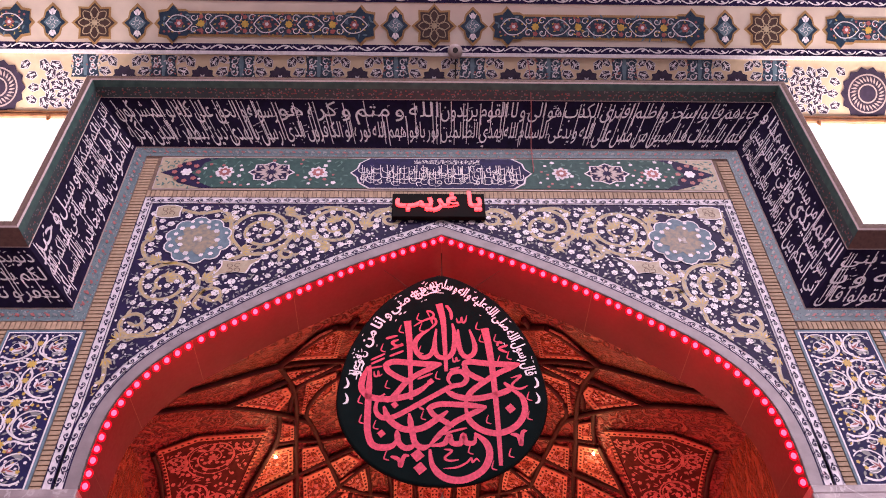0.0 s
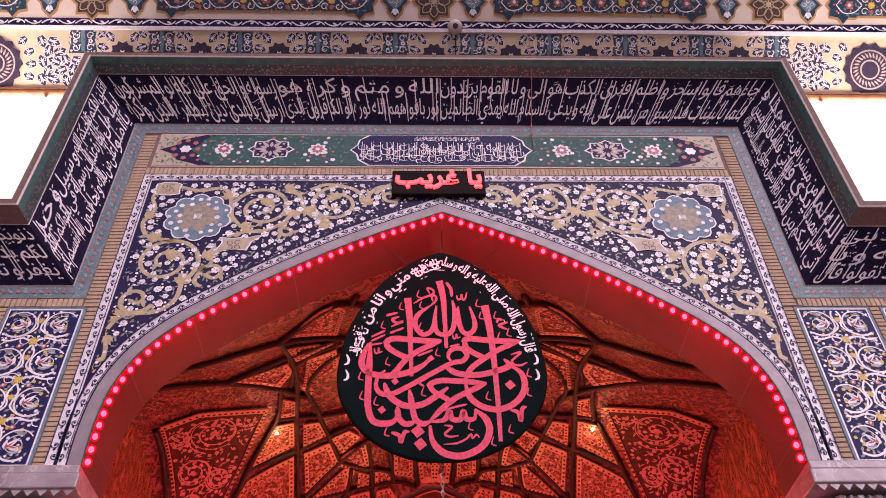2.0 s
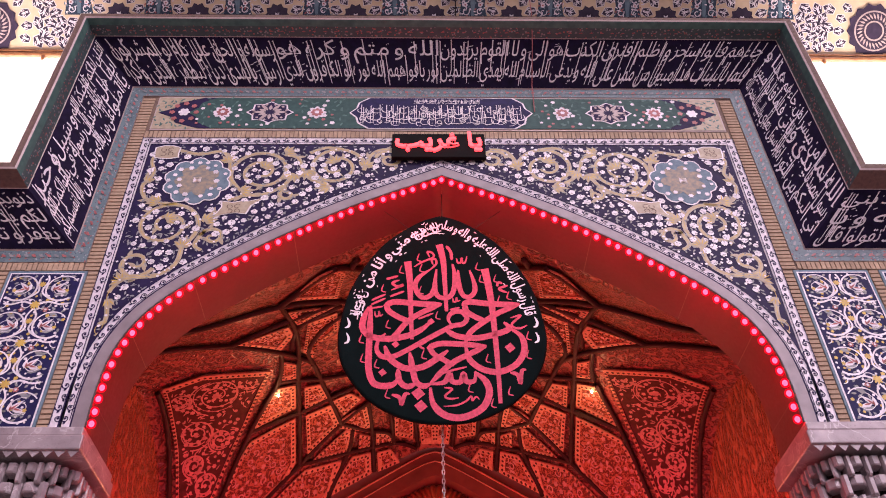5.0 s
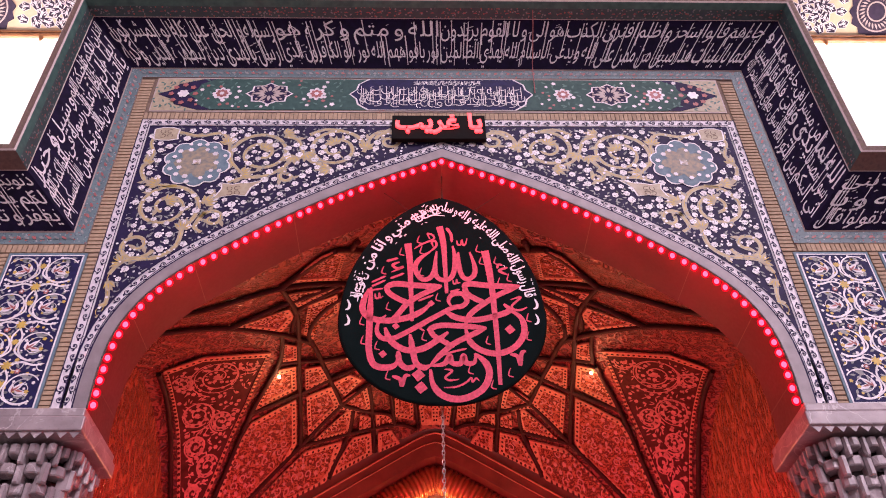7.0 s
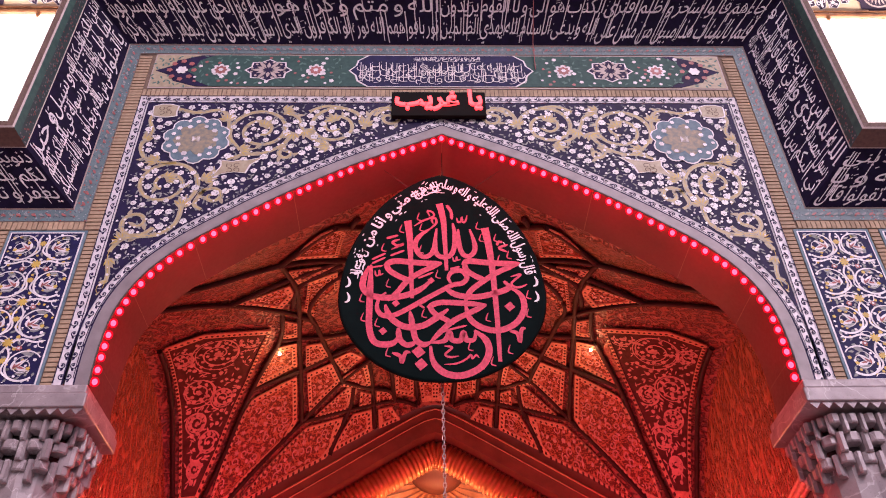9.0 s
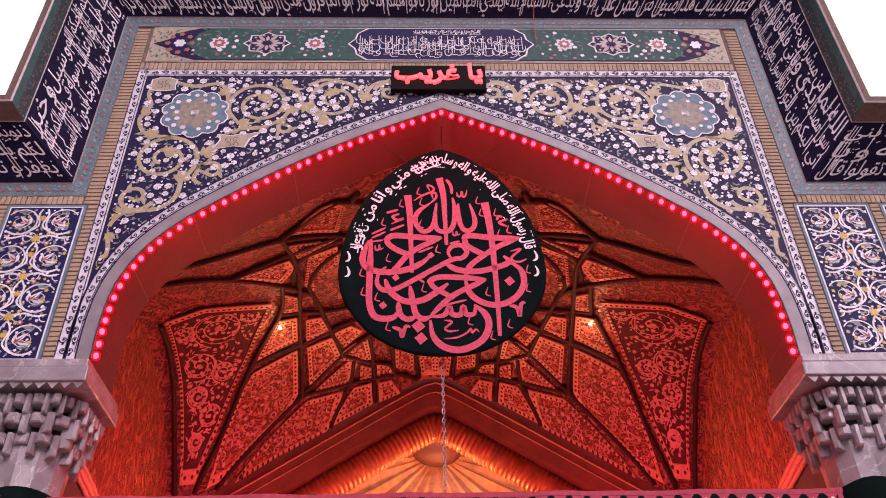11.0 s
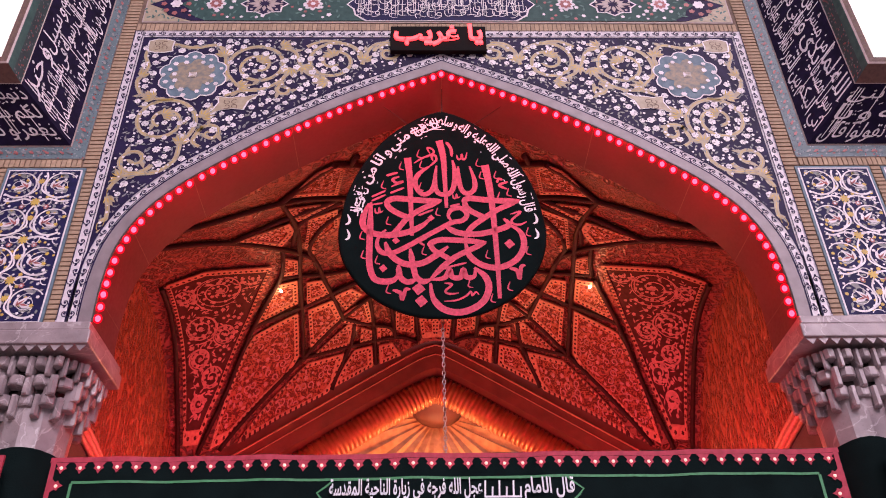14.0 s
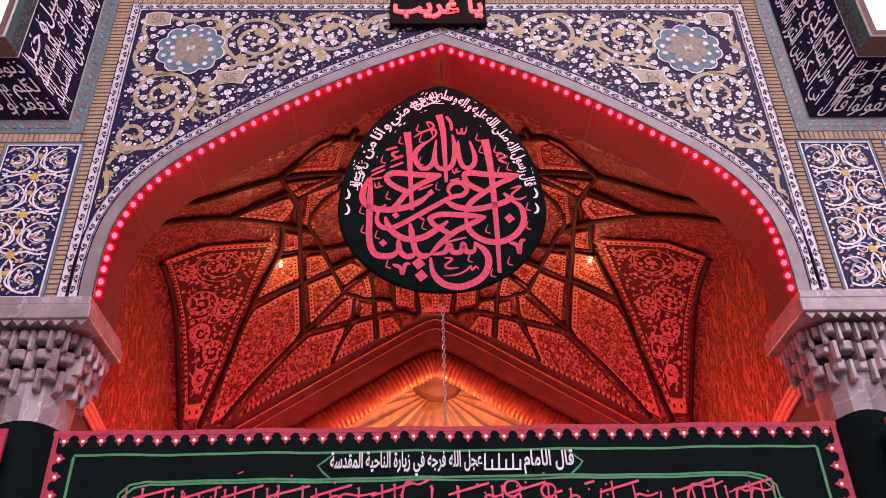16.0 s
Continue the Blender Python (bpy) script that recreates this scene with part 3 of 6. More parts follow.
for seg in range(5):
    (xa, za), (xb, zb) = PATH[seg], PATH[seg + 1]
    ln = math.hypot(xb - xa, zb - za)

    def lift(s_, w, h, seg=seg, ln=ln):
        u, v = 0.158 + 0.442 * w, 0.03 + 0.41 * w
        q = s_ / ln
        x, y, z = surround(seg, q, u, v)
        return (x, y - h * 0.73, z + (h * -0.68 if seg in (0, 2, 4) else 0))
    rng = random.Random(40 + seg)

    W = 0.6  # slant width of the band in metres
    fl2 = Flat(lambda a, b, h, f=lift: f(a, max(0.02, min(0.98, b / W)), h), lambda a, b, ln=ln: 0.004 * ln < a < 0.996 * ln)
    words = VERSES[seg]
    n = len(words)
    lo_, hi_ = 0.03, ln - 0.03
    rows_ = {1: ((0.02, 0.22), (0.2, 0.41), (0.385, 0.58)), 2: ((0.02, 0.33), (0.29, 0.58))}.get(min(seg, 4 - seg), ((0.02, 0.22), (0.2, 0.41), (0.385, 0.58)))
    for row, (b0, b1) in enumerate(rows_):
        for part_ in range(4):
            chunk = " ".join(words[n * (3 - part_) // 4:n * (4 - part_) // 4][row::len(rows_)])
            wide = (hi_ - lo_) / 4
            line_ = Flat(fl2.lift)
            lettering(line_, chunk, lo_ + wide * part_ + 0.012, lo_ + wide * (part_ + 1) - 0.012, b0, b1, 0.005 + 0.0012 * row, 0.002 if seg == 2 else 0.006)
            line_.ob("script_words", M_WHITE, sur)
    # tall uprights and small vowel strokes between the words
    a = lo_ + 0.05
    pw_ = 0.0125 if seg == 2 else 0.016
    while a < hi_:
        for q in range(rng.choice((1, 1, 2, 3))):
            t0, t1 = rng.choice(((0.06, 0.57), (0.12, 0.56), (0.2, 0.585), (0.05, 0.4)))
            fl2.ribbon([(a - pw_ * 0.6, t1 - 0.015), (a, t1), (a + 0.004, (t0 + t1) / 2), (a + 0.008, t0)], lambda t, p=pw_: p * (1.0 - 0.35 * t), 0.0078)
            a += rng.uniform(0.035, 0.05)
        a += rng.uniform(0.06, 0.17) if seg == 2 else rng.uniform(0.2, 0.4)
    for q in range(int(ln * 26)):
        c = (rng.uniform(lo_, hi_), rng.uniform(0.06, 0.55))
        g_ = pw_ * 0.55
        if q % 3:
            fl2.poly([(c[0] - g_, c[1]), (c[0], c[1] - g_), (c[0] + g_, c[1]), (c[0], c[1] + g_)], 0.0084)
        else:
            fl2.ribbon([(c[0] - 0.02, c[1]), (c[0] + 0.02, c[1] + 0.014)], pw_ * 0.55, 0.0088)
    fl2.ob("script", M_WHITE, sur, "white uprights and vowel marks of the script", "stuff")
    # small rosettes along the teal borders and a bead row on the fascia
    for nm, ma, u0, u1, v0, v1, step, r in (("pale_rosettes", M_LEAF, 0.075, 0.075, 0.024, 0.024, 0.15, 0.022), ("rose_rosettes", M_ROSE, 0.075, 0.075, 0.024, 0.024, 0.15, 0.022),
                                            ("bead_row", M_MORTAR, 0.712, 0.712, 0.662, 0.662, 0.075, 0.026), ("rose_beads", M_ROSE, 0.627, 0.627, 0.50, 0.50, 0.11, 0.022)):
        bl = Flat(lambda a, b, h, seg=seg, ln=ln, u0=u0, v0=v0: surround(seg, a / ln, u0 + b, v0 + h) if v0 != 0.50 else surround(seg, a / ln, u0 - h, v0 + b))
        k = 0.5 if nm == "rose_rosettes" else 0.0
        a = step * (0.5 + k)
        while a < ln - step * 0.4:
            if nm == "rose_beads" and seg in (0, 4):
                break
            if nm == "bead_row":
                bl.leaf((a - 0.03, -0.02), 0.065, 0.03, 0.6, 0.004)
            else:
                bl.flower((a, 0), r, 5, 0.004)
            a += step
        bl.ob(nm, ma, sur, "", "stuff")

# ---- spandrels: scrolling vine on navy tile ----
spd = thing("spandrel_tilework", "navy tile spandrels with ochre scrolls and white blossoms", "tilework", (0, YF, 7), kind="structure")
ring0, ring1 = arch_line(0.115, 40), arch_line(0.215, 40)
field = [(-3.28, 5.3), *[(max(-3.27, min(3.27, x)), z) for x, z in arch_line(0.215, 40) if z > 5.3], (3.28, 5.3), (3.28, 8.94), (-3.28, 8.94)]


def ring_face(name, a, b, y, material, parent, h0=0.0):
    vs = [(x, y, z) for x, z in a] + [(x, y, z) for x, z in b]
    n = len(a)
    return solid(name, vs, [(i, i + 1, n + i + 1, n + i) for i in range(n - 1)], material, parent)


clip = lambda ring: [(max(-3.385, min(3.385, x)), max(z, 5.24)) for x, z in ring]
plate("ground", field, YF - 0.012, YF + 0.02, M_NAVY, spd, "navy glazed ground")
ring_face("stone_margin", clip(arch_line(-0.004, 40)), clip(ring0), YF - 0.02, M_MARGIN, spd)
ring_face("white_border", clip(ring0), clip(ring1), YF - 0.017, M_WHITE, spd)
for x0, x1, z0, z1 in ((-3.385, -3.275, 5.3, 9.035), (3.275, 3.385, 5.3, 9.035), (-3.275, 3.275, 8.935, 9.035)):
    box("white_border", x0, x1, YF - 0.017, YF + 0.02, z0, z1, M_WHITE, spd)
# dark scrolls along the white borders
bd = Flat(lambda u, v, h: (u, YF - 0.017 - h, v))


def border_scroll(line, width):
    pts = [Vector(p) for p in line]
    acc, nxt, k = 0.0, 0.05, 0
    for a, b in zip(pts, pts[1:]):
        seg_ = (b - a).length
        d = (b - a).normalized() if seg_ > 1e-6 else Vector((1, 0))
        n_ = Vector((-d.y, d.x))
        while nxt < acc + seg_:
            p = a + d * (nxt - acc)
            sgn = 1 if k % 2 else -1
            r = width * 0.3
            q = p + n_ * sgn * width * 0.1
            bd.ribbon(spiral(q, r * 1.15, r * 0.55, math.atan2(n_.y, n_.x) + (0 if sgn > 0 else math.pi), 0.85 * sgn, 12), width * 0.095, 0.004)
            bd.flower(q, width * 0.12, 4, 0.005)
            e = p + d * 0.055 - n_ * sgn * width * 0.18
            bd.leaf(e, width * 0.36, width * 0.2, math.atan2(d.y, d.x) + 0.7 * sgn, 0.004)
            nxt += 0.11
            k += 1
        acc += seg_


mid = [((a[0] + b[0]) / 2, (a[1] + b[1]) / 2) for a, b in zip(clip(ring0), clip(ring1))]
border_scroll(mid, 0.1)
border_scroll([(-3.33, 5.35), (-3.33, 8.985), (3.33, 8.985), (3.33, 5.35)], 0.1)
# fine dark lines on both sides of the scroll
for off_ in (0.128, 0.202):
    bd.ribbon([(x, z) for x, z in arch_line(off_, 40) if z > 5.3 and abs(x) < 3.37], 0.008, 0.0115)
for x_, z_ in ((3.375, 9.032), (3.288, 8.945)):
    bd.ribbon([(-x_, 5.33), (-x_, 6.5), (-x_, z_)], 0.008, 0.0115)
    bd.ribbon([(-x_, z_), (0, z_), (x_, z_)], 0.008, 0.0115)
    bd.ribbon([(x_, z_), (x_, 6.5), (x_, 5.33)], 0.008, 0.0115)
bd.ob("border_scroll", M_NAVY, spd, "", "stuff")
for off, rr in ((0.0, ring0), (0.0, ring1)):
    ln_ = Flat(lambda u, v, h: (u, YF - 0.018 - h, v))
    ln_.ribbon(clip(rr), 0.014, 0.003)
    ln_.ob("dark_line", M_NAVY, spd)

in_field = inside(field)
vine_rng = random.Random(5)
# coiled scrolls: middle, radius, handedness, turns, start angle
SCROLLS = ((-2.86, 7.67, 0.36, 1, 1.85, -60), (-3.05, 7.15, 0.19, -1, 1.25, -20), (-1.97, 8.48, 0.35, -1, 1.85, 215), (-1.17, 8.55, 0.32, 1, 1.85, 10),
           (-0.58, 8.68, 0.16, -1, 1.3, 170), (-3.17, 6.33, 0.1, 1, 1.1, 60), (-1.66, 8.12, 0.1, 1, 1.0, 100), (-2.36, 7.5, 0.13, -1, 1.1, 170))
STEMS = (((-2.64, 7.38), (-2.66, 7.15), (-2.8, 7.0), (-2.98, 6.97), (-3.14, 6.93), (-3.23, 6.75), (-3.18, 6.5), (-3.2, 6.25), (-3.22, 5.9), (-3.2, 5.5)),
         ((-2.98, 7.99), (-3.14, 8.05), (-3.22, 8.25), (-3.14, 8.45), (-3.2, 8.66), (-3.12, 8.86)), ((-3.1, 8.08), (-2.95, 7.98), (-2.8, 7.98)),
         ((-2.95, 8.83), (-2.7, 8.76), (-2.45, 8.8), (-2.34, 8.62), (-2.31, 8.4), (-2.16, 8.17)), ((-1.62, 8.45), (-1.72, 8.25), (-1.92, 8.12), (-2.12, 8.1), (-2.28, 8.03)),
         ((-1.75, 8.76), (-1.6, 8.7), (-1.52, 8.5), (-1.42, 8.35), (-1.2, 8.24)), ((-1.47, 8.78), (-1.3, 8.87), (-1.1, 8.85)), ((-0.86, 8.5), (-0.8, 8.72), (-0.7, 8.83), (-0.55, 8.85)),
         ((-2.5, 7.72), (-2.4, 7.84), (-2.33, 7.86)), ((-2.45, 7.6), (-2.52, 7.4), (-2.44, 7.32)))
PALMETTES = ((-2.64, 7.36, 80), (-3.14, 6.92, 150), (-3.0, 8.0, 160), (-2.35, 8.62, 100), (-2.16, 8.16, 10), (-1.62, 8.44, 250), (-1.5, 8.48, 300), (-0.85, 8.55, 70), (-2.47, 7.72, 40), (-3.2, 8.3, 90),
             (-1.75, 8.78, 20), (-1.95, 8.52, 60), (-1.17, 8.62, 120), (-2.87, 7.74, 30), (-1.22, 8.24, 190), (-3.22, 6.7, 260))
MED = (-2.65, 8.33)
BADGE = ((-0.13, 0.11), (-0.02, 0.09), (0.06, 0.11), (0.14, 0.11), (0.29, 0.155), (0.17, 0.05), (0.13, -0.07), (0.02, -0.055), (-0.1, -0.08), (-0.235, -0.155), (-0.16, -0.06), (-0.12, 0.03))
CORNER = ((-0.13, 0.07), (-0.05, 0.1), (0.05, 0.1), (0.13, 0.07), (0.12, -0.02), (0.13, -0.08), (0.04, -0.1), (-0.05, -0.1), (-0.12, -0.08), (-0.13, 0.0))
for s in (-1, 1):
    lie = lambda u, v, s=s: in_field(u, v) and (abs(u) < 3.25) and v < 8.91
    up = lambda u, v, h: (u, YF - 0.012 - h, v)
    vine, gold = Flat(up, lie), Flat(up, lie)
    taken = []
    flip = 1 if s < 0 else -1
    lines = [[(p[0], p[1]) for p in smooth_line(st_, 8)] for st_ in STEMS]
    lines += [spiral((x, z), r, r * 0.2, radians(a0), turns * w, 56) for x, z, r, w, turns, a0 in SCROLLS]
    for k, line in enumerate(lines):
        line = [(x * flip, z) for x, z in line]
        vine.ribbon(line, lambda t: 0.052 * (1 - 0.25 * t), 0.0048 + 0.0002 * (k % 4))
        gold.ribbon(line, 0.006, 0.0068)
        for m_ in range(7, len(line) - 3, 9):
            p, q = Vector(line[m_]), Vector(line[m_ - 2])
            ang = math.atan2(p.y - q.y, p.x - q.x)
            side_ = 1 if m_ % 2 else -1
            vine.leaf(p, 0.11, 0.045, ang + 0.55 * side_, 0.0046)
        taken += [(q[0], q[1]) for q in line[::3]]
    for x, z, turn in PALMETTES:
        for k in range(5):
            a = radians(turn) + (k - 2) * 0.5
            a = a if s < 0 else math.pi - a
            vine.leaf((x * flip, z), 0.17 - 0.025 * abs(k - 2), 0.06, a, 0.0072 + 0.0006 * k)
            gold.leaf((x * flip + 0.03 * math.cos(a), z + 0.03 * math.sin(a)), 0.075, 0.014, a, 0.0115 + 0.0005 * k)
        taken.append((x * flip, z))
    vine.ob("vine_scroll", M_VINE, spd, "ochre scrolling vine", "stuff")
    gold.ob("vine_vein", M_VINE2, spd, "", "stuff")
    # medallions
    mc = (MED[0] if s < 0 else -MED[0], MED[1])
    md = Flat(up)
    md.flower(mc, 0.375, 10, 0.009, 0.39, 0.13)
    md.ob("medallion_rim", M_WHITE, spd)
    md = Flat(up)
    md.flower(mc, 0.358, 10, 0.011, 0.39, 0.13)
    md.ob("medallion", M_AQUA, spd, "pale blue lobed medallion")
    md = Flat(up)
    md.flower(mc, 0.25, 7, 0.014, 0.5, 0.3)
    md.ob("medallion_heart", M_HEART, spd)
    md = Flat(up)
    for q in scatter((mc[0] - 0.33, mc[0] + 0.33, mc[1] - 0.33, mc[1] + 0.33), lambda u, v: 0.19 < math.hypot(u - mc[0], v - mc[1]) < 0.31, 0.085, 400, vine_rng):
        md.flower(q, vine_rng.uniform(0.022, 0.034), 6, 0.0175)
    md.poly([(mc[0] - 0.04, mc[1] - 0.04), (mc[0] + 0.04, mc[1] - 0.04), (mc[0] + 0.04, mc[1] + 0.04), (mc[0] - 0.04, mc[1] + 0.04)], 0.018)
    md.ob("medallion_blossom", M_WHITE, spd, "", "stuff")
    md = Flat(up)
    for k in range(3):
        b_ = 0.032 - 0.011 * k
        md.ribbon([(mc[0] - b_, mc[1] - b_), (mc[0] + b_, mc[1] - b_), (mc[0] + b_, mc[1] + b_), (mc[0] - b_, mc[1] + b_)], 0.007, 0.021)
    md.ob("medallion_lines", M_VINE, spd)
    for ox, oz, shape in ((-2.2, 7.9, BADGE), (-3.06, 8.79, CORNER)):
        for nm, ma, grow, h in (("badge_rim", M_WHITE, 1.12, 0.008), ("badge", M_VINE, 1.0, 0.010)):
            md = Flat(up)
            md.fan((ox if s < 0 else -ox, oz), [((ox + x * grow) * (1 if s < 0 else -1), oz + z * grow) for x, z in shape], h)
            md.ob(nm, ma, spd)
        md = Flat(up)
        for k in range(4):
            a = math.pi / 4 + math.pi / 2 * k
            md.ribbon(spiral(((ox + 0.05 * math.cos(a)) * (1 if s < 0 else -1), oz + 0.045 * math.sin(a)), 0.038, 0.016, a, 0.8, 10), 0.009, 0.0125)
        md.ob("badge_scroll", M_MORTAR, spd, "", "stuff")
    # blossoms between the scrolls
    keep = lambda u, v: lie(u, v) and math.hypot(u - mc[0], v - mc[1]) > 0.42 and math.hypot((abs(u) - 2.2) * 0.8, v - 7.9) > 0.14 and math.hypot(abs(u) - 3.06, v - 8.79) > 0.15
    wh, ct, lf = Flat(up, lie), Flat(up, lie), Flat(up, lie)
    x_lo, x_hi = (-3.25, -0.05) if s < 0 else (0.05, 3.25)
    big = scatter((x_lo, x_hi, 5.35, 8.9), keep, 0.09, 9000, vine_rng, [])
    for q in big:
        near = min(math.hypot(q[0] - t_[0], q[1] - t_[1]) for t_ in taken)
        if near < 0.042:
            continue
        r = vine_rng.uniform(0.03, 0.044)
        wh.flower(q, r, vine_rng.choice((5, 6, 8)), 0.0085, vine_rng.uniform(0, 3), 0.18)
        for k in range(3):
            a = vine_rng.uniform(0, 6.28)
            ct.ribbon([(q[0] + 0.2 * r * math.cos(a), q[1] + 0.2 * r * math.sin(a)), (q[0] + 0.75 * r * math.cos(a), q[1] + 0.75 * r * math.sin(a))], 0.007, 0.0105)
    small = scatter((x_lo, x_hi, 5.35, 8.9), keep, 0.041, 12000, vine_rng, big)
    for q in small:
        if vine_rng.random() < 0.3:
            wh.flower(q, vine_rng.uniform(0.011, 0.018), 5, 0.008)
        else:
            lf.leaf(q, vine_rng.uniform(0.04, 0.07), 0.02, vine_rng.uniform(0, 6.28), 0.0055)
    wh.ob("blossoms", M_WHITE, spd, "white blossoms", "stuff")
    ct.ob("blossom_veins", M_LEAF, spd, "", "stuff")
    lf.ob("leaves", M_LEAF, spd, "", "stuff")

# ---- long panel over the spandrels ----
top = thing("cartouche_panel", "long turquoise tile panel with a navy inscribed cartouche", "tilework", (0, YF, 9.5))
up2 = lambda u, v, h: (u, YF - 0.01 - h, v)
Z0, Z1, ZM = 9.17, 9.80, 9.485
box("white_edge", -3.345, 3.345, YF - 0.012, YF + 0.02, Z0 + 0.01, Z1 - 0.01, M_PINKLINE, top)
box("turquoise_ground", -3.33, 3.33, YF - 0.016, YF + 0.02, Z0 + 0.03, Z1 - 0.03, M_VINE, top)
up2 = lambda u, v, h: (u, YF - 0.016 - h, v)


def lobed_bar(x0, x1, z0, z1, tip):
    zm = (z0 + z1) / 2
    r = [(x1 - tip, z1), (x1 - tip * 0.45, z1 - (z1 - zm) * 0.35), (x1 - tip * 0.35, zm + (z1 - zm) * 0.3), (x1, zm)]
    right = r + [(x, 2 * zm - z) for x, z in reversed(r[:-1])]
    left = [(x0 + (x1 - x), 2 * zm - z) for x, z in right]
    return right + left


for nm, bar, ma, y in (("navy_lobe", lobed_bar(-3.3, 3.3, Z0 + 0.035, Z1 - 0.035, 0.5), M_NAVY, 0.004), ("aqua_field", lobed_bar(-2.95, 2.95, Z0 + 0.037, Z1 - 0.037, 0.3), M_TURQ, 0.007),
                       ("white_rim", lobed_bar(-1.07, 1.1, Z0 + 0.03, Z1 - 0.03, 0.22), M_WHITE, 0.0095), ("navy_cartouche", lobed_bar(-1.05, 1.08, Z0 + 0.04, Z1 - 0.04, 0.22), M_COBALT, 0.0125)):
    plate(nm, bar, YF - 0.016 - y, YF, ma, top)
tr = random.Random(9)
sc = Flat(up2, lambda u, v: -0.98 < u < 1.0 and Z0 + 0.06 < v < Z1 - 0.06)
script_marks(sc, -0.95, 0.98, Z0 + 0.07, Z0 + 0.46, tr, 0.085, 0.0095, (0.03, 0.28, 0.55))
script_marks(sc, -0.3, 0.5, Z0 + 0.47, Z0 + 0.56, tr, 0.06, 0.006, (0.05, 0.5))
sc.v = [(x, y - 0.014, z) for x, y, z in sc.v]
sc.ob("script", M_WHITE, top, "small white script", "stuff")
for s in (-1, 1):
    wf, lf2, rs = Flat(up2), Flat(up2), Flat(up2)
    lo, hi = (-2.85, -1.15) if s < 0 else (1.15, 2.85)
    for q in scatter((lo, hi, Z0 + 0.07, Z1 - 0.07), lambda u, v: abs(abs(u) - 2.0) > 0.3 or abs(v - ZM) > 0.2, 0.07, 1900, tr):
        k = tr.random()
        if k < 0.4:
            wf.flower(q, tr.uniform(0.018, 0.032), 5, 0.0115, tr.uniform(0, 3))
        elif k < 0.55:
            rs.flower(q, tr.uniform(0.016, 0.026), 6, 0.0115)
        else:
            lf2.leaf(q, 0.07, 0.025, tr.uniform(0, 6.28), 0.0105)
    for cx in (1.45, 2.55):
        wf.flower((cx * s, ZM), 0.115, 8, 0.013, 0, 0.3)
        rs.flower((cx * s, ZM), 0.075, 8, 0.016)
        wf.flower((cx * s, ZM), 0.03, 6, 0.019)
    md = Flat(up2)
    md.star((2.0 * s, ZM), 0.28, 8, 0.8, 0.0125, 0, 1.0, 0.72)
    md.ob("lozenge_rim", M_WHITE, top)
    md = Flat(up2)
    md.star((2.0 * s, ZM), 0.255, 8, 0.8, 0.0145, 0, 1.0, 0.72)
    md.ob("lozenge", M_NAVY, top)
    pl = Flat(up2)
    for k in range(12):
        a = 2 * math.pi * k / 12
        pl.leaf((2.0 * s + 0.05 * math.cos(a), ZM + 0.035 * math.sin(a)), 0.1 if k % 2 else 0.16, 0.045, math.atan2(0.72 * math.sin(a), math.cos(a)), 0.0165)
        pl.flower((2.0 * s + 0.2 * math.cos(a + 0.26), ZM + 0.14 * math.sin(a + 0.26)), 0.018, 5, 0.0165)
    pl.ob("lozenge_petals", M_PINKLINE, top, "", "stuff")
    for q in scatter((2.9, 3.31, Z0 + 0.05, Z1 - 0.05), lambda u, v: abs(v - ZM) > (3.31 - u) * 0.62, 0.05, 300, tr):
        lf2.leaf((q[0] * s, q[1]), 0.06, 0.022, tr.uniform(0, 6.28), 0.003)
    for cx in (3.0,):
        wf.flower((cx * s, ZM), 0.07, 6, 0.012)
        for k in range(8):
            rs.flower((cx * s + 0.14 * math.cos(k * 0.785), ZM + 0.16 * math.sin(k * 0.785)), 0.035, 5, 0.0115)
    wf.ob("blossoms", M_WHITE, top, "", "stuff")
    rs.ob("rose_blossoms", M_ROSE, top, "", "stuff")
    lf2.ob("leaves", M_TEALDARK, top, "", "stuff")

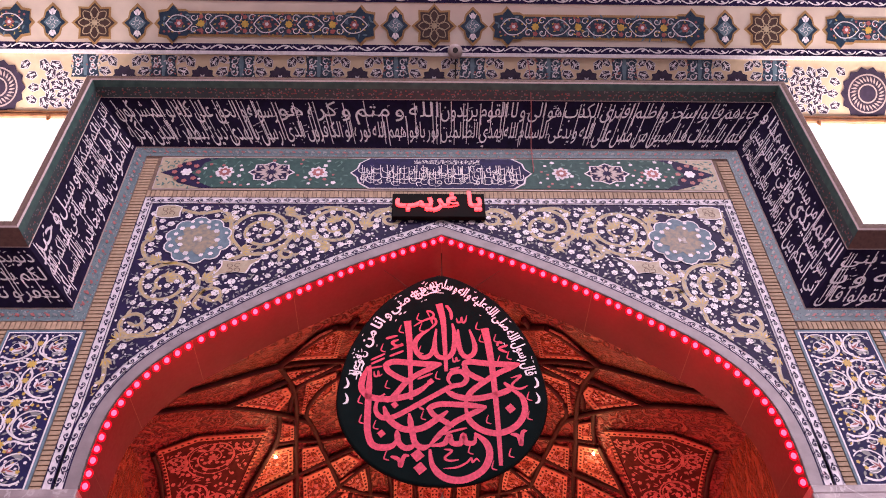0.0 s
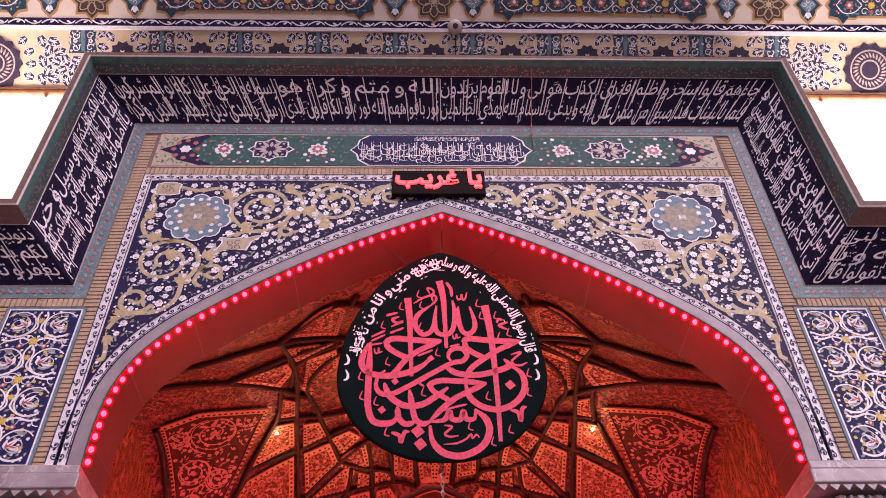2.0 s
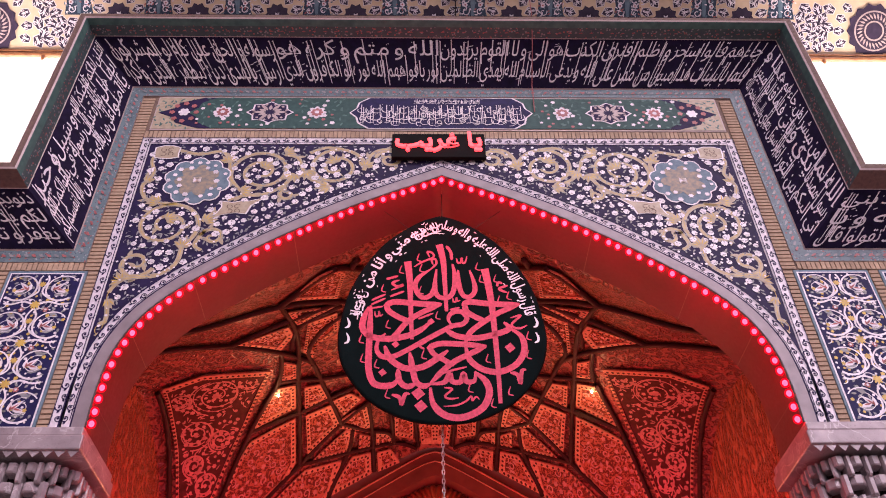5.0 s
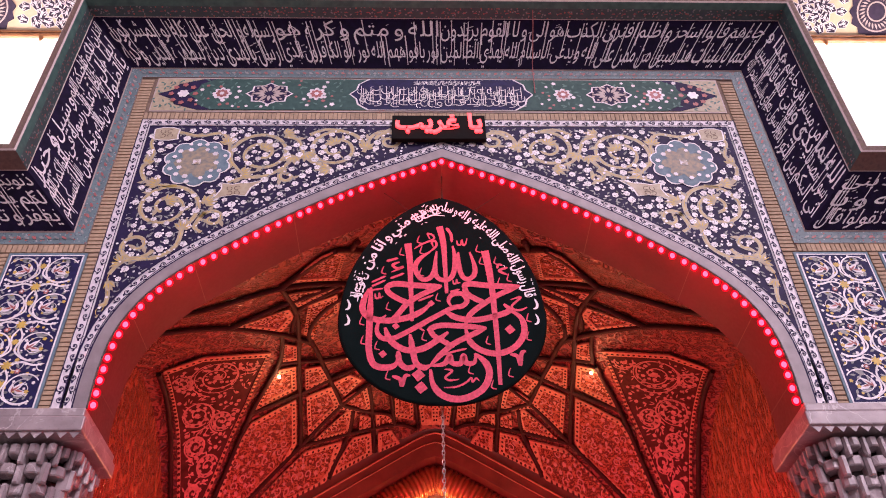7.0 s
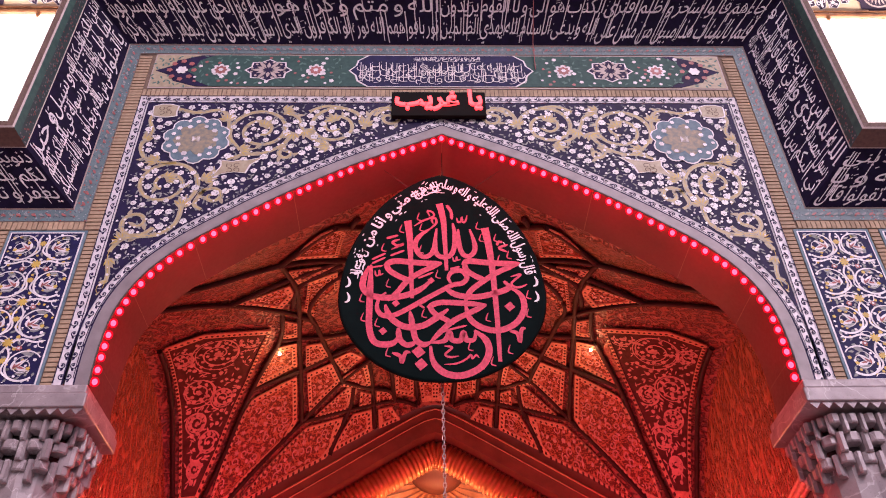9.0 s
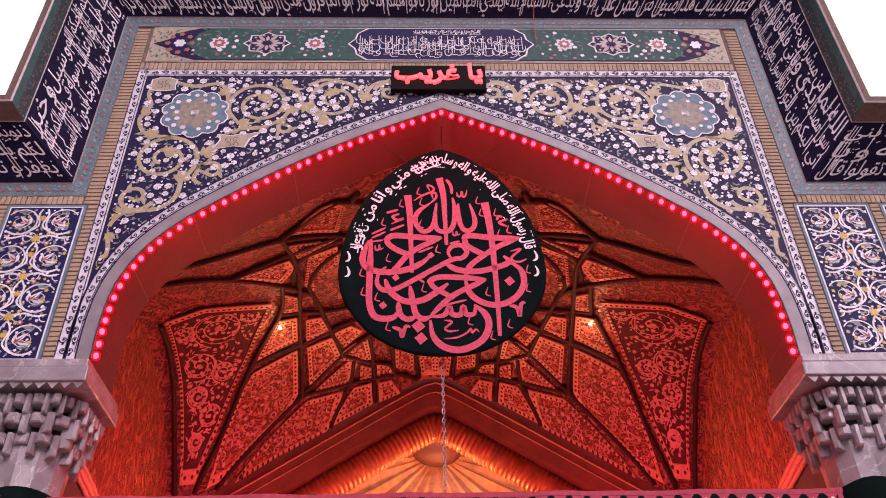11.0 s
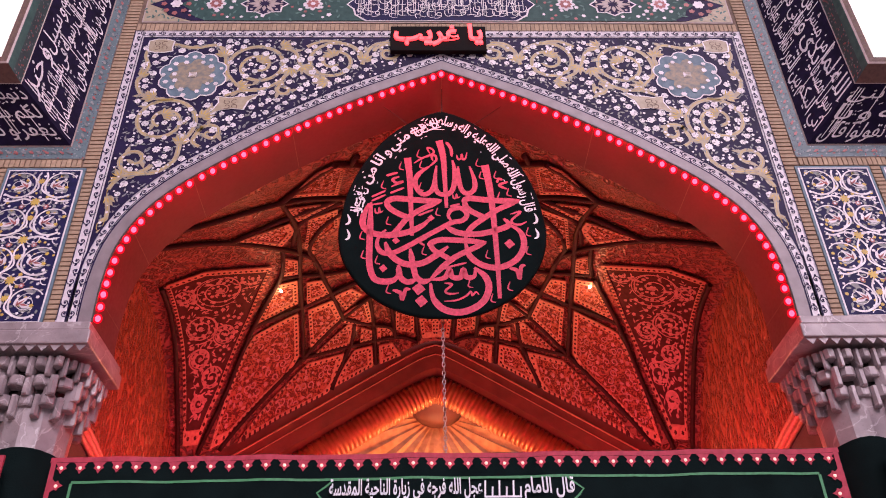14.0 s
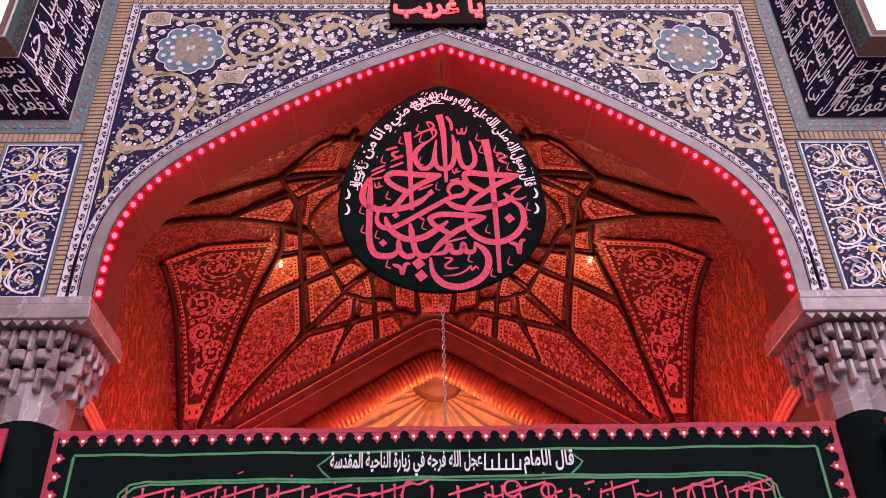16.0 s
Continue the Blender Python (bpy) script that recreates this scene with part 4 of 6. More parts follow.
# ---- cobalt panels under the surround ----
def cobalt_panel(x0, x1, z0, z1, seed):
    p = thing("arabesque_panel", "cobalt tile panel with white strapwork and yellow flowers", "tilework", ((x0 + x1) / 2, YF, z0), "cobalt panels")
    box("white_edge", x0, x1, YF - 0.012, YF + 0.02, z0, z1, M_AQUA, p)
    box("white_edge", x0 + 0.025, x1 - 0.025, YF - 0.014, YF + 0.02, z0 + 0.025, z1 - 0.025, M_WHITE, p)
    box("cobalt_ground", x0 + 0.04, x1 - 0.04, YF - 0.017, YF + 0.02, z0 + 0.04, z1 - 0.04, M_COBALT, p)
    fl_ = lambda u, v, h: (u, YF - 0.017 - h, v)
    cx, w = (x0 + x1) / 2, (x1 - x0) / 2
    lie_ = lambda u, v: x0 + 0.05 < u < x1 - 0.05 and z0 + 0.05 < v < z1 - 0.05
    wt, yl, li, dk = Flat(fl_, lie_), Flat(fl_, lie_), Flat(fl_, lie_), Flat(fl_, lie_)
    r = random.Random(seed)
    rows = 4
    hgt = (z1 - z0) / rows
    for i in range(rows + 1):
        zc = z0 + hgt * i
        for s_ in (-1, 1):
            rc, rr = (cx + s_ * w * 0.52, zc + hgt * 0.5), min(w * 0.4, hgt * 0.42)
            wt.ribbon([(rc[0] + rr * math.cos(a), rc[1] + rr * math.sin(a)) for a in np.linspace(0.6, 5.4, 26)] if s_ > 0 else
                      [(rc[0] - rr * math.cos(a), rc[1] + rr * math.sin(a)) for a in np.linspace(0.6, 5.4, 26)], lambda t: 0.011 + 0.012 * t, 0.004)
            wt.ribbon(smooth_line([(cx, zc + hgt * 0.02), (cx + s_ * w * 0.3, zc + hgt * 0.12), (cx + s_ * w * 0.62, zc + hgt * 0.05), (cx + s_ * w * 0.95, zc + hgt * 0.12)], 6), 0.02, 0.005)
            wt.ribbon(smooth_line([(cx, zc + hgt * 0.95), (cx + s_ * w * 0.12, zc + hgt * 0.72), (cx + s_ * w * 0.05, zc + hgt * 0.4), (cx + s_ * w * 0.3, zc + hgt * 0.2)], 6), 0.018, 0.005)
            for (ox, oz, ln_, tn) in ((0.28, 0.42, 0.15, 0.75), (0.36, 0.46, 0.13, -0.25), (0.3, 0.4, 0.1, 1.6)):
                tn_ = tn if s_ > 0 else math.pi - tn
                wt.leaf((cx + s_ * w * ox, zc + hgt * oz), ln_ * 1.05, 0.046, tn_, 0.006)
                dk.leaf((cx + s_ * w * (ox + 0.03), zc + hgt * (oz + 0.01)), ln_ * 0.6, 0.02, tn_, 0.009)
            yl.flower((cx + s_ * w * 0.88, zc + hgt * 0.92), 0.036, 6, 0.0085, 0, 0.4)
            li.leaf((rc[0] - 0.05, rc[1] - rr * 0.55), 0.13, 0.05, 0.3, 0.0035)
            li.leaf((rc[0] + 0.05, rc[1] + rr * 0.6), 0.12, 0.05, 2.6, 0.0035)
            yl.flower((rc[0] + s_ * rr * 0.35, rc[1] - rr * 0.2), 0.022, 5, 0.008, 0, 0.4)
        yl.flower((cx, zc + hgt * 0.03), 0.05, 8, 0.0095, 0, 0.45)
        yl.flower((cx, zc + hgt * 0.6), 0.035, 8, 0.0095, 0, 0.45)
        for s_ in (-1, 1):
            # thin inner loops and tendrils
            rc = (cx + s_ * w * 0.52, zc + hgt * 0.5)
            wt.ribbon(spiral(rc, min(w, hgt) * 0.27, 0.03, 1.2, 1.3 * s_, 26), 0.0065, 0.0062)
            wt.ribbon(spiral((cx + s_ * w * 0.2, zc + hgt * 0.05), w * 0.19, 0.02, 0.5, -1.1 * s_, 20), 0.0085, 0.0064)
            wt.ribbon(spiral((cx + s_ * w * 0.84, zc + hgt * 0.02), w * 0.15, 0.02, 2.5, 1.1 * s_, 20), 0.0085, 0.0066)
            dk.flower((cx + s_ * w * 0.3, zc + hgt * 0.9), 0.03, 6, 0.0085, 0, 0.4)
            wt.flower((cx + s_ * w * 0.3, zc + hgt * 0.9), 0.013, 5, 0.0115)
    for q in scatter((x0, x1, z0, z1), lie_, 0.042, 4200, r):
        k = r.random()
        if k < 0.25:
            yl.flower(q, r.uniform(0.012, 0.022), 5, 0.0035)
        elif k < 0.6:
            wt.flower(q, r.uniform(0.01, 0.018), 5, 0.0035)
        else:
            li.leaf(q, r.uniform(0.04, 0.07), 0.025, r.uniform(0, 6.28), 0.003)
    wt.ob("strapwork", M_WHITE, p, "white strapwork", "stuff")
    yl.ob("yellow_inlay", M_VINE2, p, "", "stuff")
    li.ob("leaves", M_LEAF, p, "", "stuff")
    dk.ob("leaf_inlay", M_ROSE, p, "", "stuff")


for s in (-1, 1):
    cobalt_panel(*sorted((3.495 * s, 4.25 * s)), 5.29, 7.05, 11)
    cobalt_panel(*sorted((4.365 * s, 5.3 * s)), 5.29, 7.05, 12)

# ---- cove above: honeycomb tilework, moulding and cream field ----
ZC = 10.64
R2 = math.sqrt(0.5)


def on_cove(u, s_, h):
    return (u, YF - R2 * s_ - R2 * h, ZC + R2 * s_ - R2 * h)


cov = thing("cove", "sloping tiled cove under the roof with star and cartouche inlays", "ceiling", (0, YF, ZC), kind="structure")
for nm, a, b, ma, h in (("honeycomb_ground", 0.0, 0.80, M_YELLOWTILE, 0.0), ("white_moulding", 0.80, 0.845, M_WHITE, 0.03), ("scroll_strip", 0.85, 0.945, M_NAVY, 0.006), ("cream_field", 0.945, 1.50, M_CREAM, 0.0),
                        ("scroll_strip", 1.50, 1.60, M_NAVY, 0.006), ("cream_field", 1.60, 2.3, M_CREAM, 0.0)):
    vs = [on_cove(u, s_, hh) for hh in (h, -0.12) for s_ in (a, b) for u in (-9, 9)]
    solid(nm, vs, [(0, 1, 3, 2), (4, 5, 7, 6), (0, 1, 5, 4), (2, 3, 7, 6)], ma, cov)
cr = random.Random(21)
bs = Flat(on_cove)
for a in (0.8975, 1.55):
    u = -6.5
    k = 0
    while u < 6.5:
        sg = 1 if k % 2 else -1
        bs.ribbon(smooth_line([(u, a - 0.02 * sg), (u + 0.08, a + 0.022 * sg), (u + 0.16, a + 0.02 * sg), (u + 0.21, a - 0.015 * sg)], 4), 0.016, 0.010)
        bs.leaf((u + 0.1, a - 0.012 * sg), 0.07, 0.026, 0.4 * sg, 0.010)
        u += 0.21
        k += 1
bs.ob("strip_scroll", M_WHITE, cov, "", "stuff")


def star_outline(c, r, n=8, inner=0.74, sx=1.0, sy=1.0, turn=0.0):
    return [(c[0] + sx * (r if i % 2 == 0 else r * inner) * math.cos(turn + math.pi * i / n), c[1] + sy * (r if i % 2 == 0 else r * inner) * math.sin(turn + math.pi * i / n)) for i in range(2 * n)]


def inlay(name, outlines, parent):
    """Nested inlays: (outline centre, outline, material, height)."""
    for c, pts, ma, h, nm in outlines:
        fl_ = Flat(on_cove)
        fl_.poly(pts, h)
        fl_.ob(nm, ma, parent)


SM = 1.195
for k, cx in enumerate((-0.06, -4.4, 4.28)):
    c = (cx, SM)
    st = thing("star_inlay", "eight-pointed star inlay with gilt tracery on dark tile", "tilework", on_cove(cx, SM, 0), "star inlays")
    inlay("star", ((c, star_outline(c, 0.295), M_GOLDEDGE, 0.008, "gilt_rim"), (c, star_outline(c, 0.255), M_STARGROUND, 0.014, "ground")), st)
    tl = Flat(on_cove)
    for i in range(8):
        a = math.pi * i / 4
        ca, sa = math.cos(a), math.sin(a)
        loop = [(0.05, 0), (0.1, 0.05), (0.16, 0.04), (0.2, 0), (0.16, -0.04), (0.1, -0.05), (0.05, 0)]
        tl.ribbon(smooth_line([(c[0] + x * ca - y * sa, c[1] + x * sa + y * ca) for x, y in loop], 4), 0.011, 0.019)
    tl.flower(c, 0.045, 8, 0.02)
    tl.ob("tracery", M_VINE, st, "gilt tracery", "stuff")
for cx in (-0.56, 0.44, -3.86, 3.74, -4.93, 4.8):
    c = (cx, SM)
    st = thing("small_star_inlay", "four-lobed inlay with pale blue heart on dark tile", "tilework", on_cove(cx, SM, 0), "small star inlays")
    quad = lambda g_: [(c[0] + g_ * x, c[1] + g_ * y) for x, y in ((0.2, 0), (0.12, 0.07), (0.1, 0.16), (0, 0.26), (-0.1, 0.16), (-0.12, 0.07), (-0.2, 0), (-0.12, -0.07), (-0.1, -0.16), (0, -0.26), (0.1, -0.16), (0.12, -0.07))]
    inlay("small", ((c, quad(1.0), M_GOLDEDGE, 0.008, "gilt_rim"), (c, quad(0.82), M_PEACOCK, 0.014, "ground")), st)
    hl = Flat(on_cove)
    hl.star(c, 0.11, 4, 0.75, 0.018)
    hl.ob("blue_heart", M_AQUA, st)
    hl = Flat(on_cove)
    for sg in (-1, 1):
        hl.flower((c[0], c[1] + sg * 0.15), 0.03, 5, 0.019)
        for q in (-1, 1):
            hl.leaf((c[0], c[1] + sg * 0.09), 0.09, 0.03, math.pi / 2 * sg + 0.6 * q, 0.018)
    for q in range(4):
        hl.ribbon(spiral((c[0] + 0.045 * math.cos(q * 1.57), c[1] + 0.045 * math.sin(q * 1.57)), 0.03, 0.015, q * 1.57, 0.8, 10), 0.007, 0.022)
    hl.ob("blossoms", M_WHITE, st, "", "stuff")
for x0, x1 in ((-3.63, -0.79), (0.67, 3.51), (-8.0, -5.17), (5.04, 8.0)):
    cm = ((x0 + x1) / 2, SM)
    st = thing("long_cartouche_inlay", "long peacock-blue cartouche with white and rose flowers", "tilework", on_cove(cm[0], SM, 0), "long cartouches")

    def lob(g_):
        t_ = 0.21
        r = [(x1 - 0.42, 0.165), (x1 - 0.38, 0.19), (x1 - 0.28, 0.19), (x1 - t_, 0.27), (x1 - 0.14, 0.19), (x1 - 0.03, 0.17), (x1 - 0.04, 0.07), (x1 + 0.02, 0)]
        r = [(x - (0 if x < x1 - 0.4 else g_ * 0.5), y - g_) for x, y in r[:-1]] + [(r[-1][0] - g_ * 1.3, 0)]
        right_ = r + [(x, -y) for x, y in reversed(r[:-1])]
        pts_ = right_ + [(x0 + x1 - x, -y) for x, y in right_]
        return [(x, SM + y) for x, y in pts_]
    inlay("long", ((cm, lob(0.0), M_GOLDEDGE, 0.008, "gilt_rim"), (cm, lob(0.032), M_PEACOCK, 0.014, "ground")), st)
    wl, rl, gl, bl_ = Flat(on_cove), Flat(on_cove), Flat(on_cove), Flat(on_cove)
    n = 9
    for i in range(n):
        cxx = x0 + 0.3 + (x1 - x0 - 0.6) * i / (n - 1)
        if i % 2 == 0:
            for sg in (-1, 1):
                wl.ribbon(smooth_line([(cxx - 0.17, SM), (cxx - 0.07, SM + sg * 0.1), (cxx + 0.07, SM + sg * 0.09), (cxx + 0.17, SM)], 5), 0.013, 0.019)
            rl.flower((cxx, SM), 0.06, 6, 0.02, 0, 0.35)
            wl.flower((cxx, SM), 0.025, 5, 0.024)
        else:
            gl.flower((cxx, SM), 0.05, 8, 0.02)
            for sg in (-1, 1):
                rl.flower((cxx, SM + sg * 0.09), 0.032, 5, 0.02)
                for q in (-1, 1):
                    wl.ribbon(spiral((cxx + q * 0.09, SM + sg * 0.08), 0.05, 0.02, 0.5, 0.9 * q * sg, 10), 0.011, 0.019)
    for q in scatter((x0 + 0.1, x1 - 0.1, SM - 0.13, SM + 0.13), lambda u, v: True, 0.05, 1500, cr):
        k = cr.random()
        if k < 0.4:
            bl_.leaf(q, 0.07, 0.026, cr.uniform(0, 6.28), 0.0165)
        elif k < 0.65:
            rl.flower(q, 0.017, 5, 0.0168)
        else:
            gl.leaf(q, 0.04, 0.018, cr.uniform(0, 6.28), 0.0166)
    bl_.ob("blue_leaves", M_AQUA, st, "", "stuff")
    wl.ob("white_tracery", M_WHITE, st, "", "stuff")
    rl.ob("rose_inlay", M_ROSE, st, "", "stuff")
    gl.ob("gilt_inlay", M_VINE2, st, "", "stuff")
# honeycomb of dark kites on pale yellow, with repeating stars
hk, hw, hs = Flat(on_cove, lambda u, v: 0.01 < v < 0.79), Flat(on_cove, lambda u, v: 0.01 < v < 0.79), Flat(on_cove, lambda u, v: 0.0 < v < 0.795)
pitch = 0.99
ROUND = [(-5.62, 0.36), (5.62, 0.36)]
far_round = lambda c: min(math.hypot(c[0] - q[0], c[1] - q[1]) for q in ROUND)
pk, pa, pw, pr, gr = [Flat(on_cove, lambda u, v: 0.0 < v < 0.795) for _ in range(5)]
KITE = [(1, 0), (0.1, 0.8), (-0.95, 0.42), (-0.95, -0.42), (0.1, -0.8)]


def kite_tile(c, a, size):
    """One dark kite with a pale line round it and a white curled blossom."""
    ca, sa = math.cos(a), math.sin(a)
    at = lambda x, y: (c[0] + size * (x * ca - y * sa), c[1] + size * (x * sa + y * ca))
    gr.poly([at(x * 1.14, y * 1.14) for x, y in KITE], 0.004)
    if hk.poly([at(x, y) for x, y in KITE], 0.006):
        for q in (-1, 1):
            hw.ribbon(smooth_line([at(-0.8, 0.1 * q), at(-0.1, 0.12 * q), at(0.35, 0.45 * q), at(0.0, 0.6 * q), at(-0.2, 0.35 * q)], 3), size * 0.15, 0.010)
        hw.leaf(at(-0.2, 0), size * 0.8, size * 0.24, a, 0.0105)


placed = []
for i in range(-8, 9):
    cx = i * pitch - 0.06
    if far_round((cx, 0.5)) > 0.75:
        hs.star((cx, 0.5), 0.165, 10, 0.8, 0.005)
        hw.star((cx, 0.5), 0.05, 6, 0.55, 0.009)
        for k in range(10):
            a = math.pi / 2 + 2 * math.pi * k / 10
            p = (cx + 0.25 * math.cos(a), 0.5 + 0.25 * math.sin(a))
            kite_tile(p, a + math.pi, 0.074)
            placed.append(p)
        for sg in (-1, 1):
            p = (cx + sg * 0.255, 0.745)
            kite_tile(p, math.pi / 2 + sg * 0.9, 0.058)
    # dense floral rectangle between two stars
    mx_ = cx + pitch / 2
    if far_round((mx_, 0.66)) > 0.5:
        pk.poly([(mx_ - 0.17, 0.79), (mx_ - 0.15, 0.66), (mx_ - 0.18, 0.5), (mx_ + 0.18, 0.5), (mx_ + 0.15, 0.66), (mx_ + 0.17, 0.79)], 0.004)
        pa.poly([(mx_ - 0.022, 0.79), (mx_ - 0.03, 0.68), (mx_ - 0.018, 0.52), (mx_ + 0.018, 0.52), (mx_ + 0.03, 0.68), (mx_ + 0.022, 0.79)], 0.007)
        for sg in (-1, 1):
            pw.flower((mx_ + sg * 0.095, 0.655), 0.032, 5, 0.011)
            pr.flower((mx_ + sg * 0.095, 0.655), 0.012, 5, 0.014)
            for q in (0.57, 0.72):
                pw.ribbon(spiral((mx_ + sg * 0.09, q), 0.05, 0.018, 0.4, 0.9 * sg, 12), 0.012, 0.009)
            for q in scatter((0.035, 0.18, 0.52, 0.78), lambda u, v: True, 0.034, 300, cr):
                (pw, pw, pa, pr)[cr.randrange(4)].leaf((mx_ + sg * q[0], q[1]), cr.uniform(0.03, 0.055), 0.018, cr.uniform(0, 6.28), 0.0075)
        placed += [(mx_ - 0.1, 0.66), (mx_ + 0.1, 0.66), (mx_ - 0.1, 0.55), (mx_ + 0.1, 0.55), (mx_, 0.74)]
for cx, cz in ROUND:
    for k in range(18):
        a = 2 * math.pi * k / 18
        p = (cx + 0.45 * math.cos(a), cz + 0.45 * math.sin(a))
        kite_tile(p, a + math.pi, 0.07)
        placed.append(p)
for a_ in range(-48, 49):
    for b_ in range(0, 7):
        c = ((a_ + 0.5 * (b_ % 2)) * 0.15, 0.04 + b_ * 0.12)
        if far_round(c) < 0.5 or min(math.hypot(c[0] - q[0], c[1] - q[1]) for q in placed) < 0.125:
            continue
        if any(math.hypot(c[0] - (i * pitch - 0.06), c[1] - 0.5) < 0.2 for i in range(-8, 9) if far_round((i * pitch - 0.06, 0.5)) > 0.75):
            continue
        kite_tile(c, math.pi / 2 * ((a_ + b_) % 4) + 0.4 * (-1) ** a_, 0.082)
pk.ob("floral_ground", M_PEACOCK, cov, "", "stuff")
pa.ob("blue_leaves", M_AQUA, cov, "", "stuff")
pw.ob("white_scrolls", M_WHITE, cov, "", "stuff")
pr.ob("rose_leaves", M_ROSE, cov, "", "stuff")
gr.ob("kite_lines", M_WHITE, cov, "", "stuff")
hs.ob("star_tiles", M_SLATE, cov, "", "stuff")
hk.ob("kite_tiles", M_SLATE, cov, "dark kite-shaped tiles", "stuff")
hw.ob("kite_blossoms", M_WHITE, cov, "", "stuff")
mdl = Flat(on_cove)
for s in (-1, 1):
    mdl.star((5.62 * s, 0.36), 0.36, 14, 0.88, 0.013)
mdl.ob("roundel", M_SLATE, cov)
mdl = Flat(on_cove)
for s in (-1, 1):
    for rr in (0.25, 0.12):
        mdl.ribbon([(5.62 * s + rr * math.cos(a), 0.36 + rr * math.sin(a)) for a in np.linspace(0, 6.3, 40)], 0.02, 0.018)
    for k in range(26):
        a = 2 * math.pi * k / 26
        mdl.leaf((5.62 * s + 0.15 * math.cos(a), 0.36 + 0.15 * math.sin(a)), 0.09, 0.025, a + 0.5, 0.018)
mdl.ob("roundel_script", M_PINKLINE, cov, "", "stuff")
# wooden lip under the cove
lip = thing("wooden_lip", "worn brown wooden lip under the cove", "trim", (0, YF, ZC), kind="structure")
lr = random.Random(2)
for s in (-1, 1):
    pts = [(4.2 + 0.1 * i) * s for i in range(42)]
    for nm, dy, dz, r in (("board", 0.0, -0.03, 0.035), ("bead", -0.03, 0.012, 0.018)):
        v_, f_ = tube([(x, YF - 0.02 + dy, ZC + dz + lr.uniform(-0.004, 0.004)) for x in pts], r, 8, lambda i: 1 + 0.12 * math.sin(i * 2.2))
        solid(nm, v_, f_, M_WOOD, lip, smooth=True)
    for x in (4.95, 6.0):
        v_, f_ = tube([(x * s, YF - 0.02, ZC - 0.05), (x * s, YF - 0.02, ZC - 0.09), (x * s, YF - 0.02, ZC - 0.13)], 0.03, 8, lambda i: (1, 0.8, 0.3)[i])
        solid("drop", v_, f_, M_WOOD, lip, smooth=True)

# daylight that enters by the two side openings
for s in (-1, 1):
    ar = new("opening_daylight", bpy.data.lights.new("opening_daylight", "AREA"))
    ar.data.shape, ar.data.size, ar.data.size_y, ar.data.energy, ar.data.color = "RECTANGLE", 2.4, 2.0, 230, (1.0, 0.9, 0.82)
    ar.matrix_world = look((5.7 * s, 6.55, 9.2), (5.4 * s, 5.0, 10.4))

# ---- vaulted bay behind the arch ----
def vault_z(x, y):
    a = math.sqrt(x * x + 0.09) - 0.3
    v = max(-1.0, min(1.0, (y - CY) / HB))
    zb = 8.42 - 0.58 * a if v < 0 else 8.22 - 0.62 * a
    return zb + (8.77 - 0.31 * a - zb) * (1 - v * v) ** 0.8


def on_vault(x, y, h):
    return (x, y, vault_z(x, y) - h)


vault = thing("ceiling_vault", "ribbed vault with carved floral panels between dark ribs", "ceiling", (0, CY, 8), kind="structure")
NX, NY = 60, 48
vs = [on_vault(-3.92 + 7.84 * i / NX, YB + (12.1 - YB) * j / NY, -0.02) for j in range(NY + 1) for i in range(NX + 1)]
solid("vault_shell", vs, [(j * (NX + 1) + i, j * (NX + 1) + i + 1, (j + 1) * (NX + 1) + i + 1, (j + 1) * (NX + 1) + i) for j in range(NY) for i in range(NX)], M_CARVED, vault, smooth=True)
for s in (-1, 1):
    n = 40
    vs = []
    for j in range(n + 1):
        y = YB + (12.1 - YB) * j / n
        vs += [(3.9 * s, y, 0.0), (3.9 * s, y, vault_z(3.9, y) + 0.05)]
    w = solid("wall_side", vs, [(2 * j, 2 * j + 1, 2 * j + 3, 2 * j + 2) for j in range(n)], M_SIDE)
    tagged(w, "embossed ochre wall covering beside the vault", "wall", kind="structure")

for s in (-1, 1):
    # low side arch: gilt edging, and a near-black sheet painting the opening's darkness
    pts = smooth_line([(3.86 * s, 7.75, 5.38), (3.86 * s, 8.3, 5.33), (3.86 * s, 9.2, 5.16), (3.86 * s, 9.9, 4.85)], 6)
    for off, r_ in ((0.0, 0.045), (0.09, 0.03), (-0.08, 0.03)):
        v_, f_ = tube([(p.x, p.y, p.z + off) for p in pts], r_, 6)
        solid("side_arch_edge", v_, f_, M_EDGE, vault, smooth=True)
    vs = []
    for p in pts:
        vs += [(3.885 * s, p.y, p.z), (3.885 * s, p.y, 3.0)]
    solid("side_opening_shade", vs, [(2 * j, 2 * j + 1, 2 * j + 3, 2 * j + 2) for j in range(len(pts) - 1)], M_UMBRA, vault)
RIBS_FRONT = (
    ((-3.25, 7.42), (-3.0, 7.72), (-2.77, 7.98), (-1.92, 8.08), (-1.24, 8.46), (-0.6, 8.9)),
    ((-1.92, 8.08), (-1.45, 7.55), (-1.2, 7.32)),
    ((-1.2, 7.32), (-1.05, 7.57), (-0.7, 8.0)),
    ((-1.05, 7.57), (-0.95, 7.32)),
    ((-3.75, 8.2), (-3.5, 8.35), (-3.2, 8.52), (-2.66, 8.88), (-2.09, 9.39), (-1.89, 9.6), (-1.72, 9.83), (-1.6, 10.41), (-1.41, 11.14)),
    ((-2.66, 8.88), (-2.0, 8.62), (-1.24, 8.46)),
    ((-1.92, 8.08), (-1.85, 8.93), (-1.89, 9.6), (-1.94, 10.09), (-1.98, 10.72), (-2.02, 11.53)),
    ((-1.95, 9.35), (-1.85, 8.93), (-1.66, 8.72), (-1.24, 8.56)),
    ((-2.2, 10.02), (-1.94, 10.09), (-1.6, 10.2), (-1.25, 10.25)),
)
